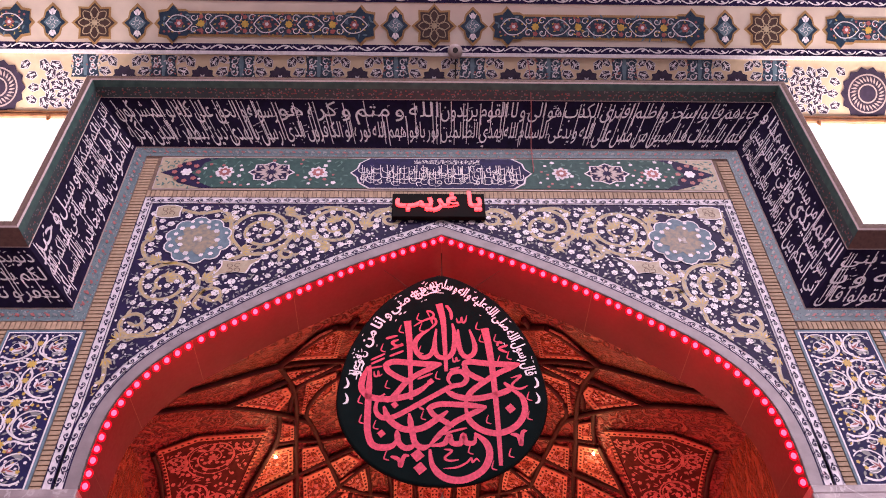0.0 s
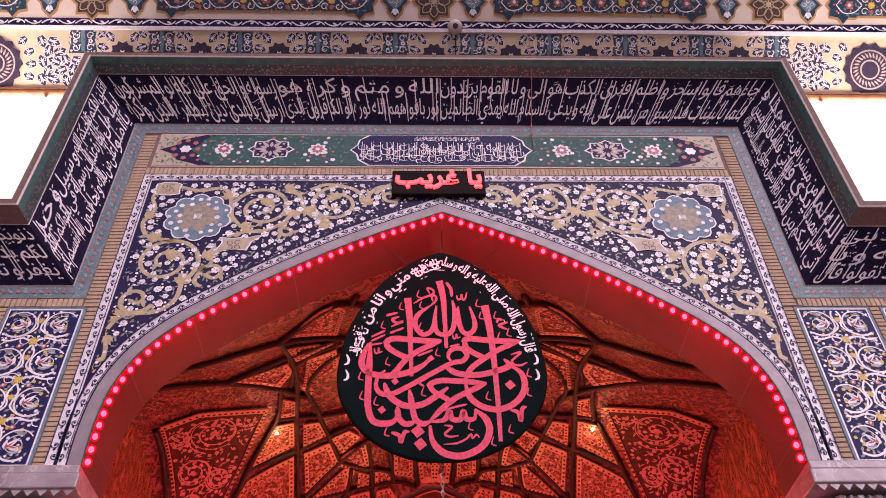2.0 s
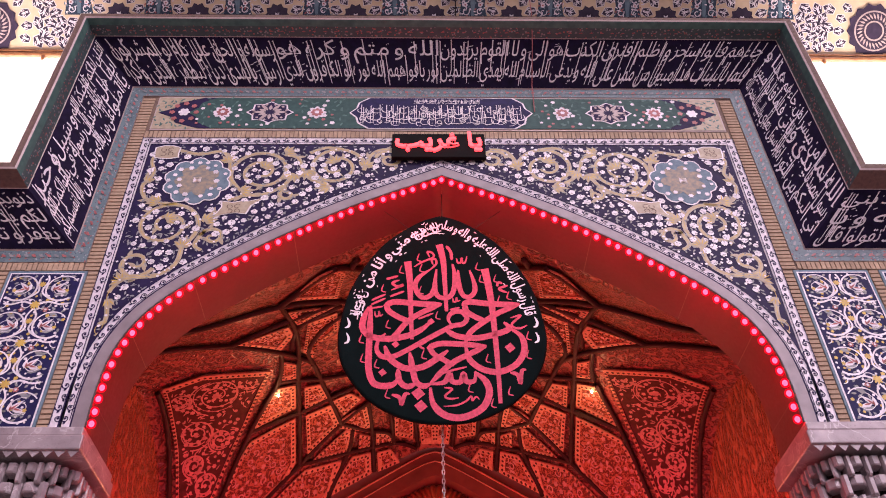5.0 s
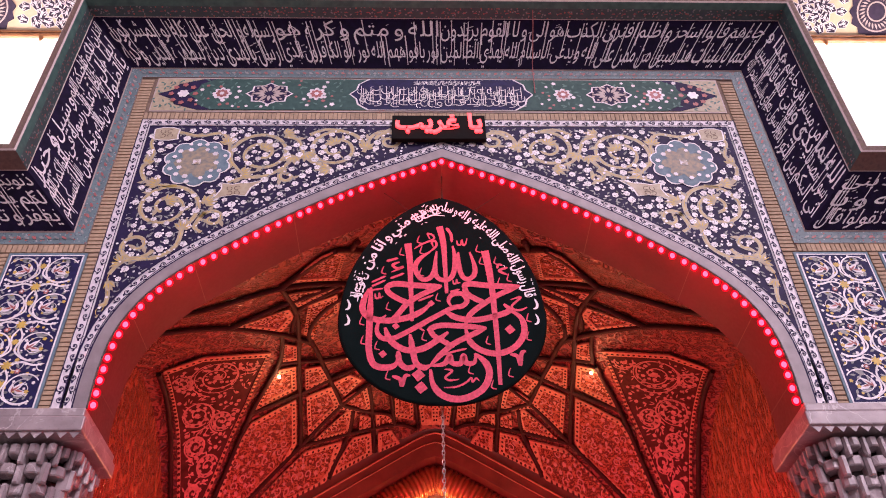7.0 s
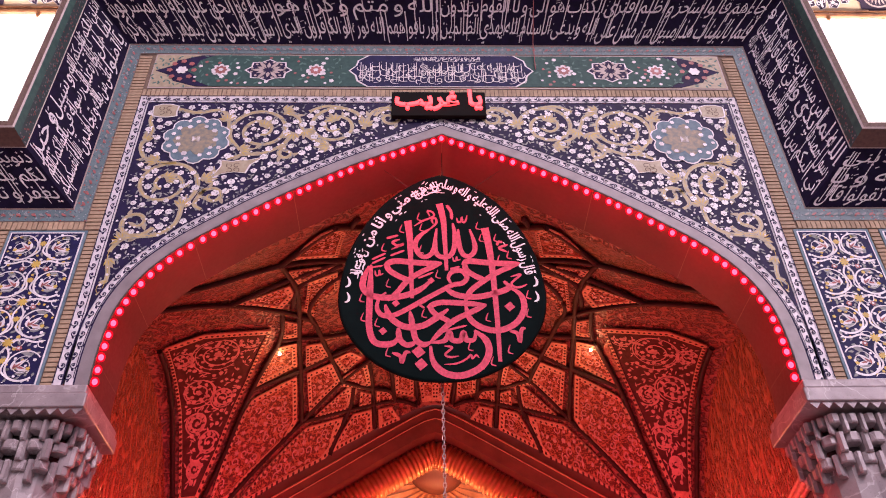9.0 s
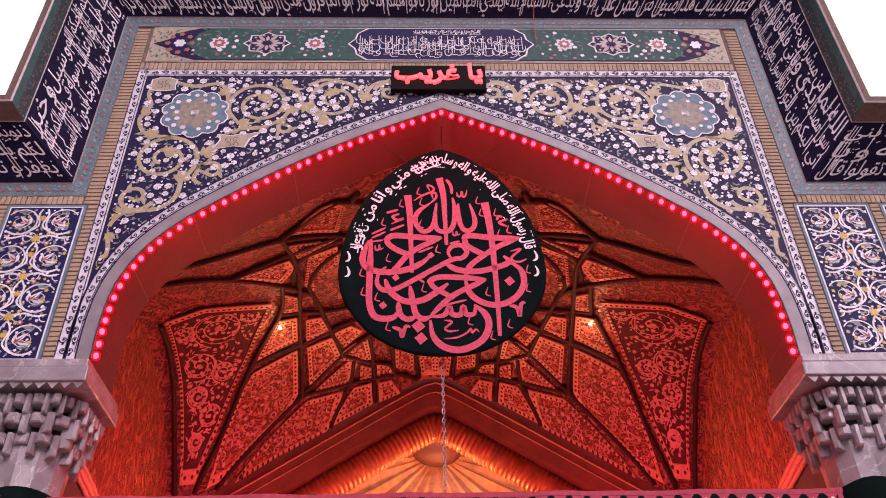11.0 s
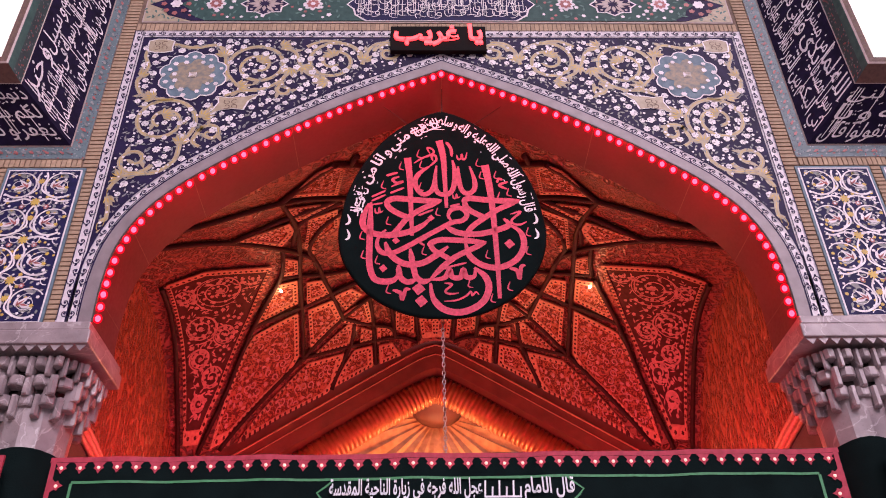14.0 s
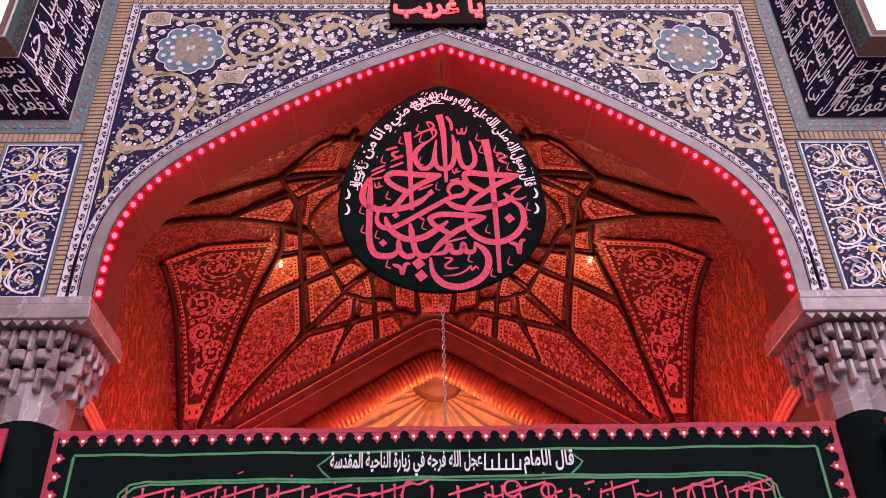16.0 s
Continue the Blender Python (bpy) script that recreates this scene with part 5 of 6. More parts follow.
RIBS_BACK = (
    ((-2.09, 9.39), (-2.2, 10.02), (-2.66, 10.79), (-3.14, 11.59), (-3.54, 12.03)),
    ((-2.66, 10.79), (-1.98, 10.72), (-1.44, 10.59), (-1.02, 10.52)),
    ((-3.24, 12.08), (-2.68, 11.85), (-2.02, 11.53), (-1.41, 11.14), (-0.95, 10.89), (-0.5, 10.6)),
    ((-2.02, 11.53), (-1.33, 11.64), (-0.64, 11.8), (-0.3, 12.02)),
    ((-1.41, 11.14), (-1.02, 11.42), (-0.72, 11.6), (-0.64, 11.8)),
    ((-1.0, 10.95), (-0.97, 11.4), (-0.95, 12.06)),
    ((-1.63, 12.08), (-1.33, 11.64), (-1.25, 11.3)),
    ((-0.75, 10.9), (-0.68, 11.3), (-0.64, 11.8)),
    ((-0.34, 11.2), (-0.31, 11.6), (-0.27, 12.0)),
    ((-1.72, 9.83), (-1.75, 9.5), (-1.55, 9.1), (-1.24, 8.8)),
    ((-3.68, 9.6), (-3.7, 10.4), (-3.78, 11.38), (-3.8, 12.0)),
)
for line in RIBS_FRONT + RIBS_BACK:
    for s in (1, -1):
        pts = smooth_line([(x * s, y) for x, y in line], 6)
        v_, f_ = tube([on_vault(min(3.88, max(-3.88, p.x)), min(p.y, 12.08), 0.03) for p in pts], 0.036, 6)
        solid("rib", v_, f_, M_RIB, vault, smooth=True)


def vault_panel(corners, mirror, material=None, edge=0.085, carve=True):
    """A panel between the ribs: raised border, sunk carved field."""
    pts = []
    n = len(corners)
    for i in range(n):
        a, b = Vector(corners[i]), Vector(corners[(i + 1) % n])
        k = max(1, int((b - a).length / 0.14))
        pts += [a + (b - a) * j / k for j in range(k)]
    c = sum(pts, Vector((0, 0))) / len(pts)
    pts = [Vector((p.x * mirror, p.y)) for p in pts]
    c = Vector((c.x * mirror, c.y))
    m = len(pts)
    reach = sum((p - c).length for p in pts) / m
    k_in = max(0.55, 1 - edge / reach)
    rings = [1.0, k_in]
    vs, fs = [], []
    for q, h in ((0.97, 0.02), (0.97, 0.045), (k_in, 0.045), (k_in, 0.025)):
        vs += [on_vault(*(c + (p - c) * q), h) for p in pts]
    for r in range(3):
        fs += [(r * m + i, r * m + (i + 1) % m, (r + 1) * m + (i + 1) % m, (r + 1) * m + i) for i in range(m)]
    pan = solid("panel", vs, fs, M_EDGE, vault)
    vs, fs = [], []
    steps = (k_in, k_in * 0.8, k_in * 0.6, k_in * 0.4, k_in * 0.2)
    for q in steps:
        vs += [on_vault(*(c + (p - c) * q), 0.026) for p in pts]
    for r in range(len(steps) - 1):
        fs += [(r * m + i, r * m + (i + 1) % m, (r + 1) * m + (i + 1) % m, (r + 1) * m + i) for i in range(m)]
    vs.append(on_vault(*c, 0.026))
    b0 = (len(steps) - 1) * m
    fs += [(b0 + i, b0 + (i + 1) % m, len(vs) - 1) for i in range(m)]
    solid("carved_field", vs, fs, material or M_PANEL, pan)
    poly = [tuple(c + (p - c) * k_in * 0.96) for p in pts]
    # bosses round the border
    bo = Flat(on_vault)
    for i in range(m):
        for t in (0.25, 0.75):
            q = pts[i] + (pts[(i + 1) % m] - pts[i]) * t
            q = c + (q - c) * (k_in + 0.97) / 2
            bo.flower(q, edge * 0.22, 6, 0.05, 0.5)
    bo.ob("border_boss", M_VAULTDARK, pan, "", "stuff")
    return c, reach, poly


PANELS_LARGE = (
    ((-2.6, 10.76), (-2.27, 10.14), (-1.98, 10.16), (-2.01, 10.61)),
    ((-2.68, 10.93), (-2.02, 10.77), (-2.06, 11.47), (-2.22, 11.66), (-3.17, 12.05), (-3.39, 12.05), (-2.91, 11.23)),
    ((-1.94, 11.62), (-1.4, 11.7), (-1.52, 12.01), (-1.67, 12.09), (-2.36, 12.08), (-3.0, 12.1), (-2.97, 12.08)),
    ((-1.9, 10.79), (-1.53, 10.74), (-1.42, 11.11), (-1.91, 11.43)),
    ((-1.87, 11.55), (-1.33, 11.26), (-1.19, 11.35), (-1.29, 11.62)),
    ((-1.27, 11.72), (-0.99, 11.77), (-0.98, 12.06), (-1.61, 12.07)),
    ((-2.12, 9.58), (-1.93, 9.74), (-1.96, 10.04), (-2.15, 10.02)),
    ((-1.87, 10.26), (-1.66, 10.29), (-1.55, 10.64), (-1.9, 10.68)),
    ((-1.52, 10.68), (-1.26, 10.62), (-1.1, 10.8), (-1.36, 11.0)),
)
PANELS_SMALL = (
    ((-0.9, 11.82), (-0.69, 11.86), (-0.55, 12.1), (-0.89, 12.08)),
    ((-2.58, 8.87), (-1.91, 8.75), (-1.87, 9.02), (-2.08, 9.31), (-2.27, 9.14)),
    ((-1.81, 7.97), (-1.36, 7.3), (-1.22, 7.3), (-1.11, 7.65), (-1.27, 8.34)),
    ((-1.15, 11.41), (-0.99, 11.53), (-1.0, 11.69), (-1.18, 11.67)),
    ((-0.62, 11.26), (-0.34, 11.51), (-0.34, 11.85), (-0.63, 11.67)),
    ((0.07, 11.67), (-0.26, 11.62), (-0.22, 11.98), (0.05, 12.0)),
    ((-1.88, 8.32), (-1.32, 8.54), (-1.81, 8.77)),
    ((-1.68, 8.78), (-1.3, 8.7), (-1.32, 9.13), (-1.63, 9.41), (-1.71, 9.69), (-1.82, 9.5)),
    ((-1.56, 11.13), (-1.37, 11.05), (-1.04, 10.92), (-0.97, 11.37), (-1.15, 11.36)),
    ((-0.91, 11.5), (-0.72, 11.6), (-0.64, 11.8), (-0.92, 11.74)),
)
vr = random.Random(8)
for corners in PANELS_LARGE + PANELS_SMALL:
    for mirror in (1, -1):
        c, reach, poly = vault_panel(corners, mirror)
        lie = inside(poly)
        xs, ys = [p[0] for p in poly], [p[1] for p in poly]
        bl = Flat(on_vault, lie)
        for q in scatter((min(xs), max(xs), min(ys), max(ys)), lie, 0.085, 500, vr):
            k = vr.random()
            if k < 0.45:
                bl.ribbon(spiral(q, 0.05, 0.018, vr.uniform(0, 6), vr.choice((-1, 1)), 12), 0.016, 0.033)
            elif k < 0.75:
                bl.flower(q, vr.uniform(0.02, 0.036), 5, 0.034, vr.uniform(0, 3), 0.35)
            else:
                bl.leaf(q, 0.08, 0.035, vr.uniform(0, 6.28), 0.033)
        bl.ob("relief", M_VAULTVINE, vault, "", "stuff")

# tall pendentives with deep scroll relief
PEND = ((-3.75, 11.94), (-3.66, 10.8), (-3.64, 10.09), (-3.62, 9.52), (-3.1, 9.42), (-2.24, 9.72), (-2.68, 10.64), (-3.22, 11.56), (-3.54, 11.99))
for mirror in (1, -1):
    c, reach, poly = vault_panel(PEND, mirror, M_VAULTDARK, 0.1)
    lie = inside(poly)
    rl = Flat(on_vault, lie)
    for x, y, r, w in ((-3.0, 9.95, 0.3, 1), (-3.35, 10.55, 0.2, -1), (-3.05, 10.75, 0.14, 1), (-3.42, 11.0, 0.13, 1), (-3.3, 11.3, 0.14, -1), (-3.5, 11.55, 0.09, 1), (-2.55, 9.85, 0.16, -1), (-3.45, 9.9, 0.13, -1)):
        cc = (x * mirror, y)
        rl.ribbon(spiral(cc, r * 1.25, r * 0.25, 2.0, 1.9 * w * mirror, 50), 0.019, 0.05)
        rl.ribbon(spiral(cc, r * 1.02, r * 0.9, 1.0, 1.0 * w * mirror, 30), 0.013, 0.052)
        rl.flower(cc, r * 0.2, 6, 0.06)
        for k in range(9):
            a = k * 0.7
            rl.flower((cc[0] + r * 0.75 * math.cos(a), cc[1] + r * 0.75 * math.sin(a)), vr.uniform(0.02, 0.033), 8, 0.058)
            rl.leaf((cc[0] + r * 1.25 * math.cos(a), cc[1] + r * 1.25 * math.sin(a)), 0.08, 0.022, a + 0.8, 0.048)
    for i in range(26):
        q = (vr.uniform(-3.7, -2.3) * mirror, vr.uniform(9.5, 9.75))
        rl.leaf(q, 0.1, 0.028, vr.uniform(0, 6.28), 0.04)
    for q in scatter((min(p[0] for p in poly), max(p[0] for p in poly), 9.1, 12.0), lie, 0.062, 2600, vr):
        if vr.random() < 0.5:
            rl.flower(q, vr.uniform(0.02, 0.035), 6, 0.056, vr.uniform(0, 3))
        else:
            rl.leaf(q, 0.08, 0.018, vr.uniform(0, 6.28), 0.046)
    rl.ob("scroll_relief", M_VAULTVINE, vault, "raised scrolls of leaves", "stuff")

# ---- back arch: dark archivolt, ribbed gilt roll and fluted gilt half-dome ----
back = thing("wall_back", "back wall with a dark archivolt round a gilded niche", "wall", (0, 12.1, 0), kind="structure")


def back_line(drop, n=24, xmax=3.9):
    out = []
    for i in range(-n, n + 1):
        x = xmax * i / n
        a = math.sqrt(x * x + 0.02) - 0.14
        out.append((x, 8.2 - drop - 0.63 * a))
    return out


def back_surface(name, d0, y0, d1, y1, material, smooth=False):
    a, b = back_line(d0), back_line(d1)
    n = len(a)
    vs = [(x, y0, z) for x, z in a] + [(x, y1, z) for x, z in b]
    return solid(name, vs, [(i, i + 1, n + i + 1, n + i) for i in range(n - 1)], material, back, smooth=smooth)


back_surface("wall_top", -0.7, 12.12, 0.02, 12.12, M_BAND)
back_surface("archivolt", 0.02, 12.1, 0.42, 12.14, M_BAND)
back_surface("archivolt_step", 0.42, 12.14, 0.45, 12.3, M_BAND)
back_surface("niche_reveal", 0.45, 12.3, 0.6, 12.6, M_BAND)
for drop_, r_ in ((0.035, 0.014), (0.2, 0.009)):
    v_, f_ = tube([(x, 12.1, z) for x, z in back_line(drop_)], r_, 6)
    solid("archivolt_bead", v_, f_, M_EDGE, back, smooth=True)
roll = smooth_line(back_line(0.68, 12, 3.6), 32)
v_, f_ = tube([(p.x, 12.42, p.y) for p in roll], 0.19, 12, lambda i: 1.0 + 0.16 * abs(math.sin(i * math.pi / 7)))
solid("gilt_roll", v_, f_, M_ROLL, back, "ribbed gilded roll moulding", smooth=True)
vs, fs = [], []
N = 30
for i in range(N + 1):
    a = math.pi * (1.02 + 0.96 * (i + 0.3 * math.sin(i * 2.7)) / N)
    d = 0.03 if i % 2 else -0.02
    for r, y in ((0.16, 13.9), (1.2, 13.65), (2.6, 13.2), (4.6, 12.8)):
        q = d * min(1, r / 1.2)
        vs.append((0.05 + r * math.cos(a), y + q, 7.75 + r * math.sin(a) * 0.92))
for i in range(N):
    for k in range(3):
        a = i * 4 + k
        fs.append((a, a + 1, a + 5, a + 4))
solid("gilt_flutes", vs, fs, M_FLUTE, back, "varnished boards that fan out in the niche head")
vs, fs = tube([(0.05, 13.45, 8.0), (0.05, 13.5, 8.0), (0.05, 13.62, 8.0), (0.05, 13.85, 8.0)], 0.5, 24, lambda i: (0.3, 0.75, 1.0, 1.05)[i])
solid("boss", vs, fs, M_BAND, back, "dark round boss", smooth=True)
solid("niche_back", [(-4, 14.2, 0), (4, 14.2, 0), (4, 14.2, 9), (-4, 14.2, 9)], [(0, 1, 2, 3)], M_GOLD, back)

# ---- stone imposts and columns with stalactite capitals ----
def column(s):
    cx, cy = 3.52 * s, 6.86
    col = thing("column", "veined grey marble column with a stalactite capital", "column", (cx, cy, 0), "portal columns")
    x0, x1 = sorted((3.06 * s, 4.7 * s))
    box("impost", x0, x1, YF - 0.06, 7.22, 5.22, 5.30, M_STONE, col, bevel=0.01)
    x0, x1 = sorted((3.035 * s, 4.7 * s))
    box("impost", x0, x1, YF - 0.08, 7.23, 5.08, 5.215, M_STONE, col, bevel=0.012)
    v_, f_ = tube([(cx, cy, z) for z in (0.0, 0.1, 4.3, 4.45, 4.62)], 0.29, 12, lambda i: (1.2, 1.0, 1.0, 1.02, 1.08)[i])
    solid("shaft", v_, f_, M_STONE, col)
    # core that widens upwards, its near-black colour painting the shade between the blocks
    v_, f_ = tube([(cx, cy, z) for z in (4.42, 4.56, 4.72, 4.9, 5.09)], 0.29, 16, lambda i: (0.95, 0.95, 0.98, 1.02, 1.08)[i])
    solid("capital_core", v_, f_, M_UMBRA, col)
    # tiers of hanging niches: a block over each hollow, and fins that come down to the next tier's blocks
    for tier, (half, z1, z0) in enumerate(((0.40, 5.02, 4.86), (0.365, 4.865, 4.70), (0.325, 4.705, 4.53))):
        cut_ = half * 0.42
        ring = [(-half + cut_, -half), (half - cut_, -half), (half, -half + cut_), (half, half - cut_), (half - cut_, half), (-half + cut_, half), (-half, half - cut_), (-half, -half + cut_)]
        for e in range(8):
            a, b = Vector(ring[e]), Vector(ring[(e + 1) % 8])
            t_, out = (b - a).normalized(), Vector((b.y - a.y, a.x - b.x)).normalized()
            m_ = (3 if tier == 0 else 2) if e % 2 == 0 else (2 if tier == 0 else 1)
            wide = (b - a).length / m_
            for k in range(m_):
                for slim in (0, 1):
                    mid_ = a + t_ * wide * (k + (0.5 if (slim + tier) % 2 else 0.0))
                    w = wide * (0.16 if slim else 0.3)
                    lo = z0 - 0.01 if slim else z1 - (z1 - z0) * 0.52
                    d_ = 0.03
                    prism = [(-w, 0.09), (-w, 0.0), (-w * 0.5, -d_), (w * 0.5, -d_), (w, 0.0), (w, 0.09)]
                    vs_ = []
                    for zz, pull in ((z1, 0.0), (lo + 0.012, 0.0), (lo, 0.012)):
                        for px_, py_ in prism:
                            q = mid_ + t_ * px_ - out * (py_ + pull)
                            vs_.append((cx + q.x, cy + q.y, zz))
                    fs_ = [tuple(range(6)), tuple(range(12, 18))]
                    for a0 in (0, 6):
                        fs_ += [(a0 + i, a0 + (i + 1) % 6, a0 + 6 + (i + 1) % 6, a0 + 6 + i) for i in range(6)]
                    solid("fin" if slim else "stalactite", vs_, fs_, M_STONE, col)
    # zigzag frieze under the impost
    zf = Flat(lambda u, v, h: (u, YF - 0.055 - h, v))
    x0, x1 = sorted((3.06 * s, 4.3 * s))
    u = x0
    while u < x1:
        zf.poly([(u, 5.078), (u + 0.1, 5.078), (u + 0.05, 5.02)], 0.0)
        u += 0.105
    zf.ob("zigzag", M_STONE, col, "", "stuff")
    # dark cloth wound round the shaft
    n = 28
    vs_, fs_ = [], []
    for z in (0.4, 1.5, 2.8, 4.1, 4.24):
        for k in range(n):
            a = 2 * math.pi * k / n
            r = 0.335 + 0.008 * math.sin(5 * a + z)
            vs_.append((cx + r * math.cos(a), cy + r * math.sin(a), z + (0.02 * math.sin(3 * a + s) if z > 4 else 0)))
    for j in range(4):
        fs_ += [(j * n + k, j * n + (k + 1) % n, (j + 1) * n + (k + 1) % n, (j + 1) * n + k) for k in range(n)]
    wrap = solid("column_wrap", vs_, fs_, M_CLOTH, None, smooth=True)
    tagged(wrap, "black cloth wrapped tightly round the marble column", "cloth", "column wraps")
    return col


column(-1)
column(1)

# ---- string of red bulbs round the arch ----
string = thing("string_light", "string of glowing red bulbs along the arch edge", "lights", (0, YF, 7))
line = arch_line(-0.012, 60)
dense = [Vector(p) for p in line]
lens = [0.0]
for a, b in zip(dense, dense[1:]):
    lens.append(lens[-1] + (b - a).length)
NB = 77
bulb_me = None


def along(d):
    for k in range(len(lens) - 1):
        if lens[k + 1] >= d:
            return dense[k] + (dense[k + 1] - dense[k]) * ((d - lens[k]) / max(lens[k + 1] - lens[k], 1e-6))
    return dense[-1]


v_, f_ = tube([(along(0.1 + (lens[-1] - 0.2) * i / 120).x, YF - 0.01, along(0.1 + (lens[-1] - 0.2) * i / 120).y) for i in range(121)], 0.008, 5)
solid("cable", v_, f_, M_CABLE, string)
bm = bmesh.new()
bmesh.ops.create_uvsphere(bm, u_segments=12, v_segments=8, radius=0.024)
for v in bm.verts:
    v.co.z *= 1.2
bulb_me = bpy.data.meshes.new("bulb")
bm.to_mesh(bulb_me)
bm.free()
bulb_me.materials.append(M_BULB)
bm = bmesh.new()
bmesh.ops.create_uvsphere(bm, u_segments=14, v_segments=10, radius=0.039)
for v in bm.verts:
    v.co.z *= 1.15
halo_me = bpy.data.meshes.new("halo_glass")
bm.to_mesh(halo_me)
bm.free()
halo_me.polygons.foreach_set("use_smooth", [True] * len(halo_me.polygons))
halo_me.materials.append(M_HALOGLASS)
bm = bmesh.new()
bmesh.ops.create_cone(bm, cap_ends=True, segments=10, radius1=0.017, radius2=0.014, depth=0.04)
sock_me = bpy.data.meshes.new("socket")
bm.to_mesh(sock_me)
bm.free()
sock_me.materials.append(M_CABLE)
br = random.Random(4)
for i in range(NB):
    d = 0.15 + (lens[-1] - 0.3) * i / (NB - 1) + br.uniform(-0.012, 0.012)
    p = along(d)
    q = along(min(d + 0.02, lens[-1]))
    n_ = Vector((q.y - p.y, -(q.x - p.x)))
    n_.normalize()
    b = new("bulb", bulb_me)
    b.location = (p.x + n_.x * 0.034, YF + 0.012, p.y + n_.y * 0.034)
    b_at = tuple(b.location)
    child(b, string)
    g_ = new("halo_glass", halo_me)
    g_.parent = b
    k = new("socket", sock_me)
    k.location = (p.x, YF + 0.012, p.y)
    k.rotation_euler = (0, math.atan2(n_.x, n_.y), 0)
    k.location = (k.location[0] - b_at[0], k.location[1] - b_at[1], k.location[2] - b_at[2])
    k.parent = b
# the light that the string throws into the arch
for i in range(10):
    p = along(lens[-1] * (i + 0.5) / 10)
    c = Vector((0, 7.0))
    d = (c - p).normalized()
    lamp("string_glow", (p.x + d.x * 0.4, YF + 0.1, p.y + d.y * 0.4), 5.0, (1.0, 0.015, 0.03), 0.3)

# ---- lit sign under the cartouche ----
sign = thing("light_sign", "black sign board with glowing red Arabic words", "sign", (-0.03, YF - 0.05, 8.84))
box("board", -0.555, 0.495, YF - 0.09, YF - 0.03, 8.64, 9.035, M_SIGNBACK, sign, bevel=0.008)
writing("lettering", "يا غريب", 0.98, 0.34, (-0.03, YF - 0.1, 8.88), 0.03, M_SIGN, sign, "glowing red lettering", bold=0.028)

# ---- hanging cloth emblem ----
EB, ET = (7.10, 5.76), (6.66, 8.03)
EL = math.hypot(ET[0] - EB[0], ET[1] - EB[1])


def on_emblem(u, w, h):
    k = w / EL
    return (u - 0.018, EB[0] + (ET[0] - EB[0]) * k - h, EB[1] + (ET[1] - EB[1]) * k - h * 0.2)


emb = thing("hanging_emblem", "black drop-shaped cloth emblem with red and white embroidered script", "emblem", (0, 6.9, 8.0))
E_HALF = ((0.0, 2.31), (0.2, 2.24), (0.42, 2.1), (0.62, 1.92), (0.8, 1.66), (0.93, 1.38), (1.0, 1.08), (1.02, 0.84), (0.97, 0.6), (0.84, 0.38), (0.66, 0.2), (0.42, 0.07), (0.2, 0.01), (0.0, 0.0))
half = smooth_line(E_HALF, 5)
rim = [(p.x, p.y) for p in half] + [(-p.x, p.y) for p in reversed(half[1:-1])]
n = len(rim)
vs = [on_emblem(u, w, 0.03) for u, w in rim] + [on_emblem(u, w, -0.03) for u, w in rim] + [on_emblem(0, 1.0, 0.03), on_emblem(0, 1.0, -0.03)]
fs = [(i, (i + 1) % n, n + (i + 1) % n, n + i) for i in range(n)] + [(i, (i + 1) % n, 2 * n) for i in range(n)] + [(n + i, n + (i + 1) % n, 2 * n + 1) for i in range(n)]
solid("cloth_face", vs, fs, M_CLOTH, emb)
v_, f_ = tube([on_emblem(u, w, 0.0) for u, w in rim + rim[:1]], 0.03, 6)
solid("piping", v_, f_, M_CLOTH, emb, smooth=True)
rd_ = Flat(on_emblem)
layer = itertools.count()


def tall(w, *pts):
    """An upright with a slanted head that thins towards its foot."""
    rd_.ribbon(smooth_line(pts, 7), lambda t: w * (1.12 - 0.6 * t), 0.034 + 0.0006 * (next(layer) % 8))


def pen(w, *pts):
    """A stroke of the reed pen: pointed start, full belly, thin end."""
    rd_.ribbon(smooth_line(pts, 7), lambda t: w * (0.35 + 0.65 * min(1.0, t * 7, (1 - t) * 5)), 0.034 + 0.0006 * (next(layer) % 8))


def dot(u, w, r):
    rd_.poly([(u - r, w + r * 0.1), (u - r * 0.1, w - r), (u + r, w - r * 0.1), (u + r * 0.1, w + r)], 0.040)


def tick(u, w):
    """A small curved drop."""
    rd_.ribbon(smooth_line([(u + 0.005, w + 0.05), (u - 0.01, w + 0.01), (u - 0.015, w - 0.03), (u + 0.03, w - 0.045)], 4), lambda t: 0.006 + 0.024 * t * (1.2 - t), 0.0395)


# upright strokes of the tall letters
tall(0.068, (-0.02, 1.959), (0.02, 1.757), (0.033, 1.496), (0.045, 1.162))
tall(0.070, (-0.354, 1.75), (-0.331, 1.526), (-0.321, 1.242), (-0.307, 0.851))
tall(0.075, (0.453, 1.659), (0.488, 1.437), (0.516, 1.126), (0.538, 0.636), (0.547, 0.172))
# upper word
pen(0.053, (0.117, 1.719), (0.139, 1.567), (0.12, 1.395), (0.063, 1.319), (-0.025, 1.325), (-0.067, 1.396), (-0.068, 1.511), (-0.051, 1.655))
pen(0.053, (0.174, 1.646), (0.18, 1.466), (0.215, 1.352), (0.277, 1.324), (0.336, 1.38), (0.34, 1.48), (0.294, 1.645))
pen(0.053, (-0.062, 1.539), (-0.1, 1.368), (-0.188, 1.317), (-0.256, 1.383), (-0.273, 1.483), (-0.224, 1.569), (-0.122, 1.647))
pen(0.025, (-0.127, 1.641), (-0.055, 1.717), (-0.064, 1.775), (-0.1, 1.764), (-0.086, 1.705))
pen(0.023, (-0.287, 1.682), (-0.198, 1.743), (-0.084, 1.799), (-0.094, 1.852), (-0.145, 1.864), (-0.12, 1.799))
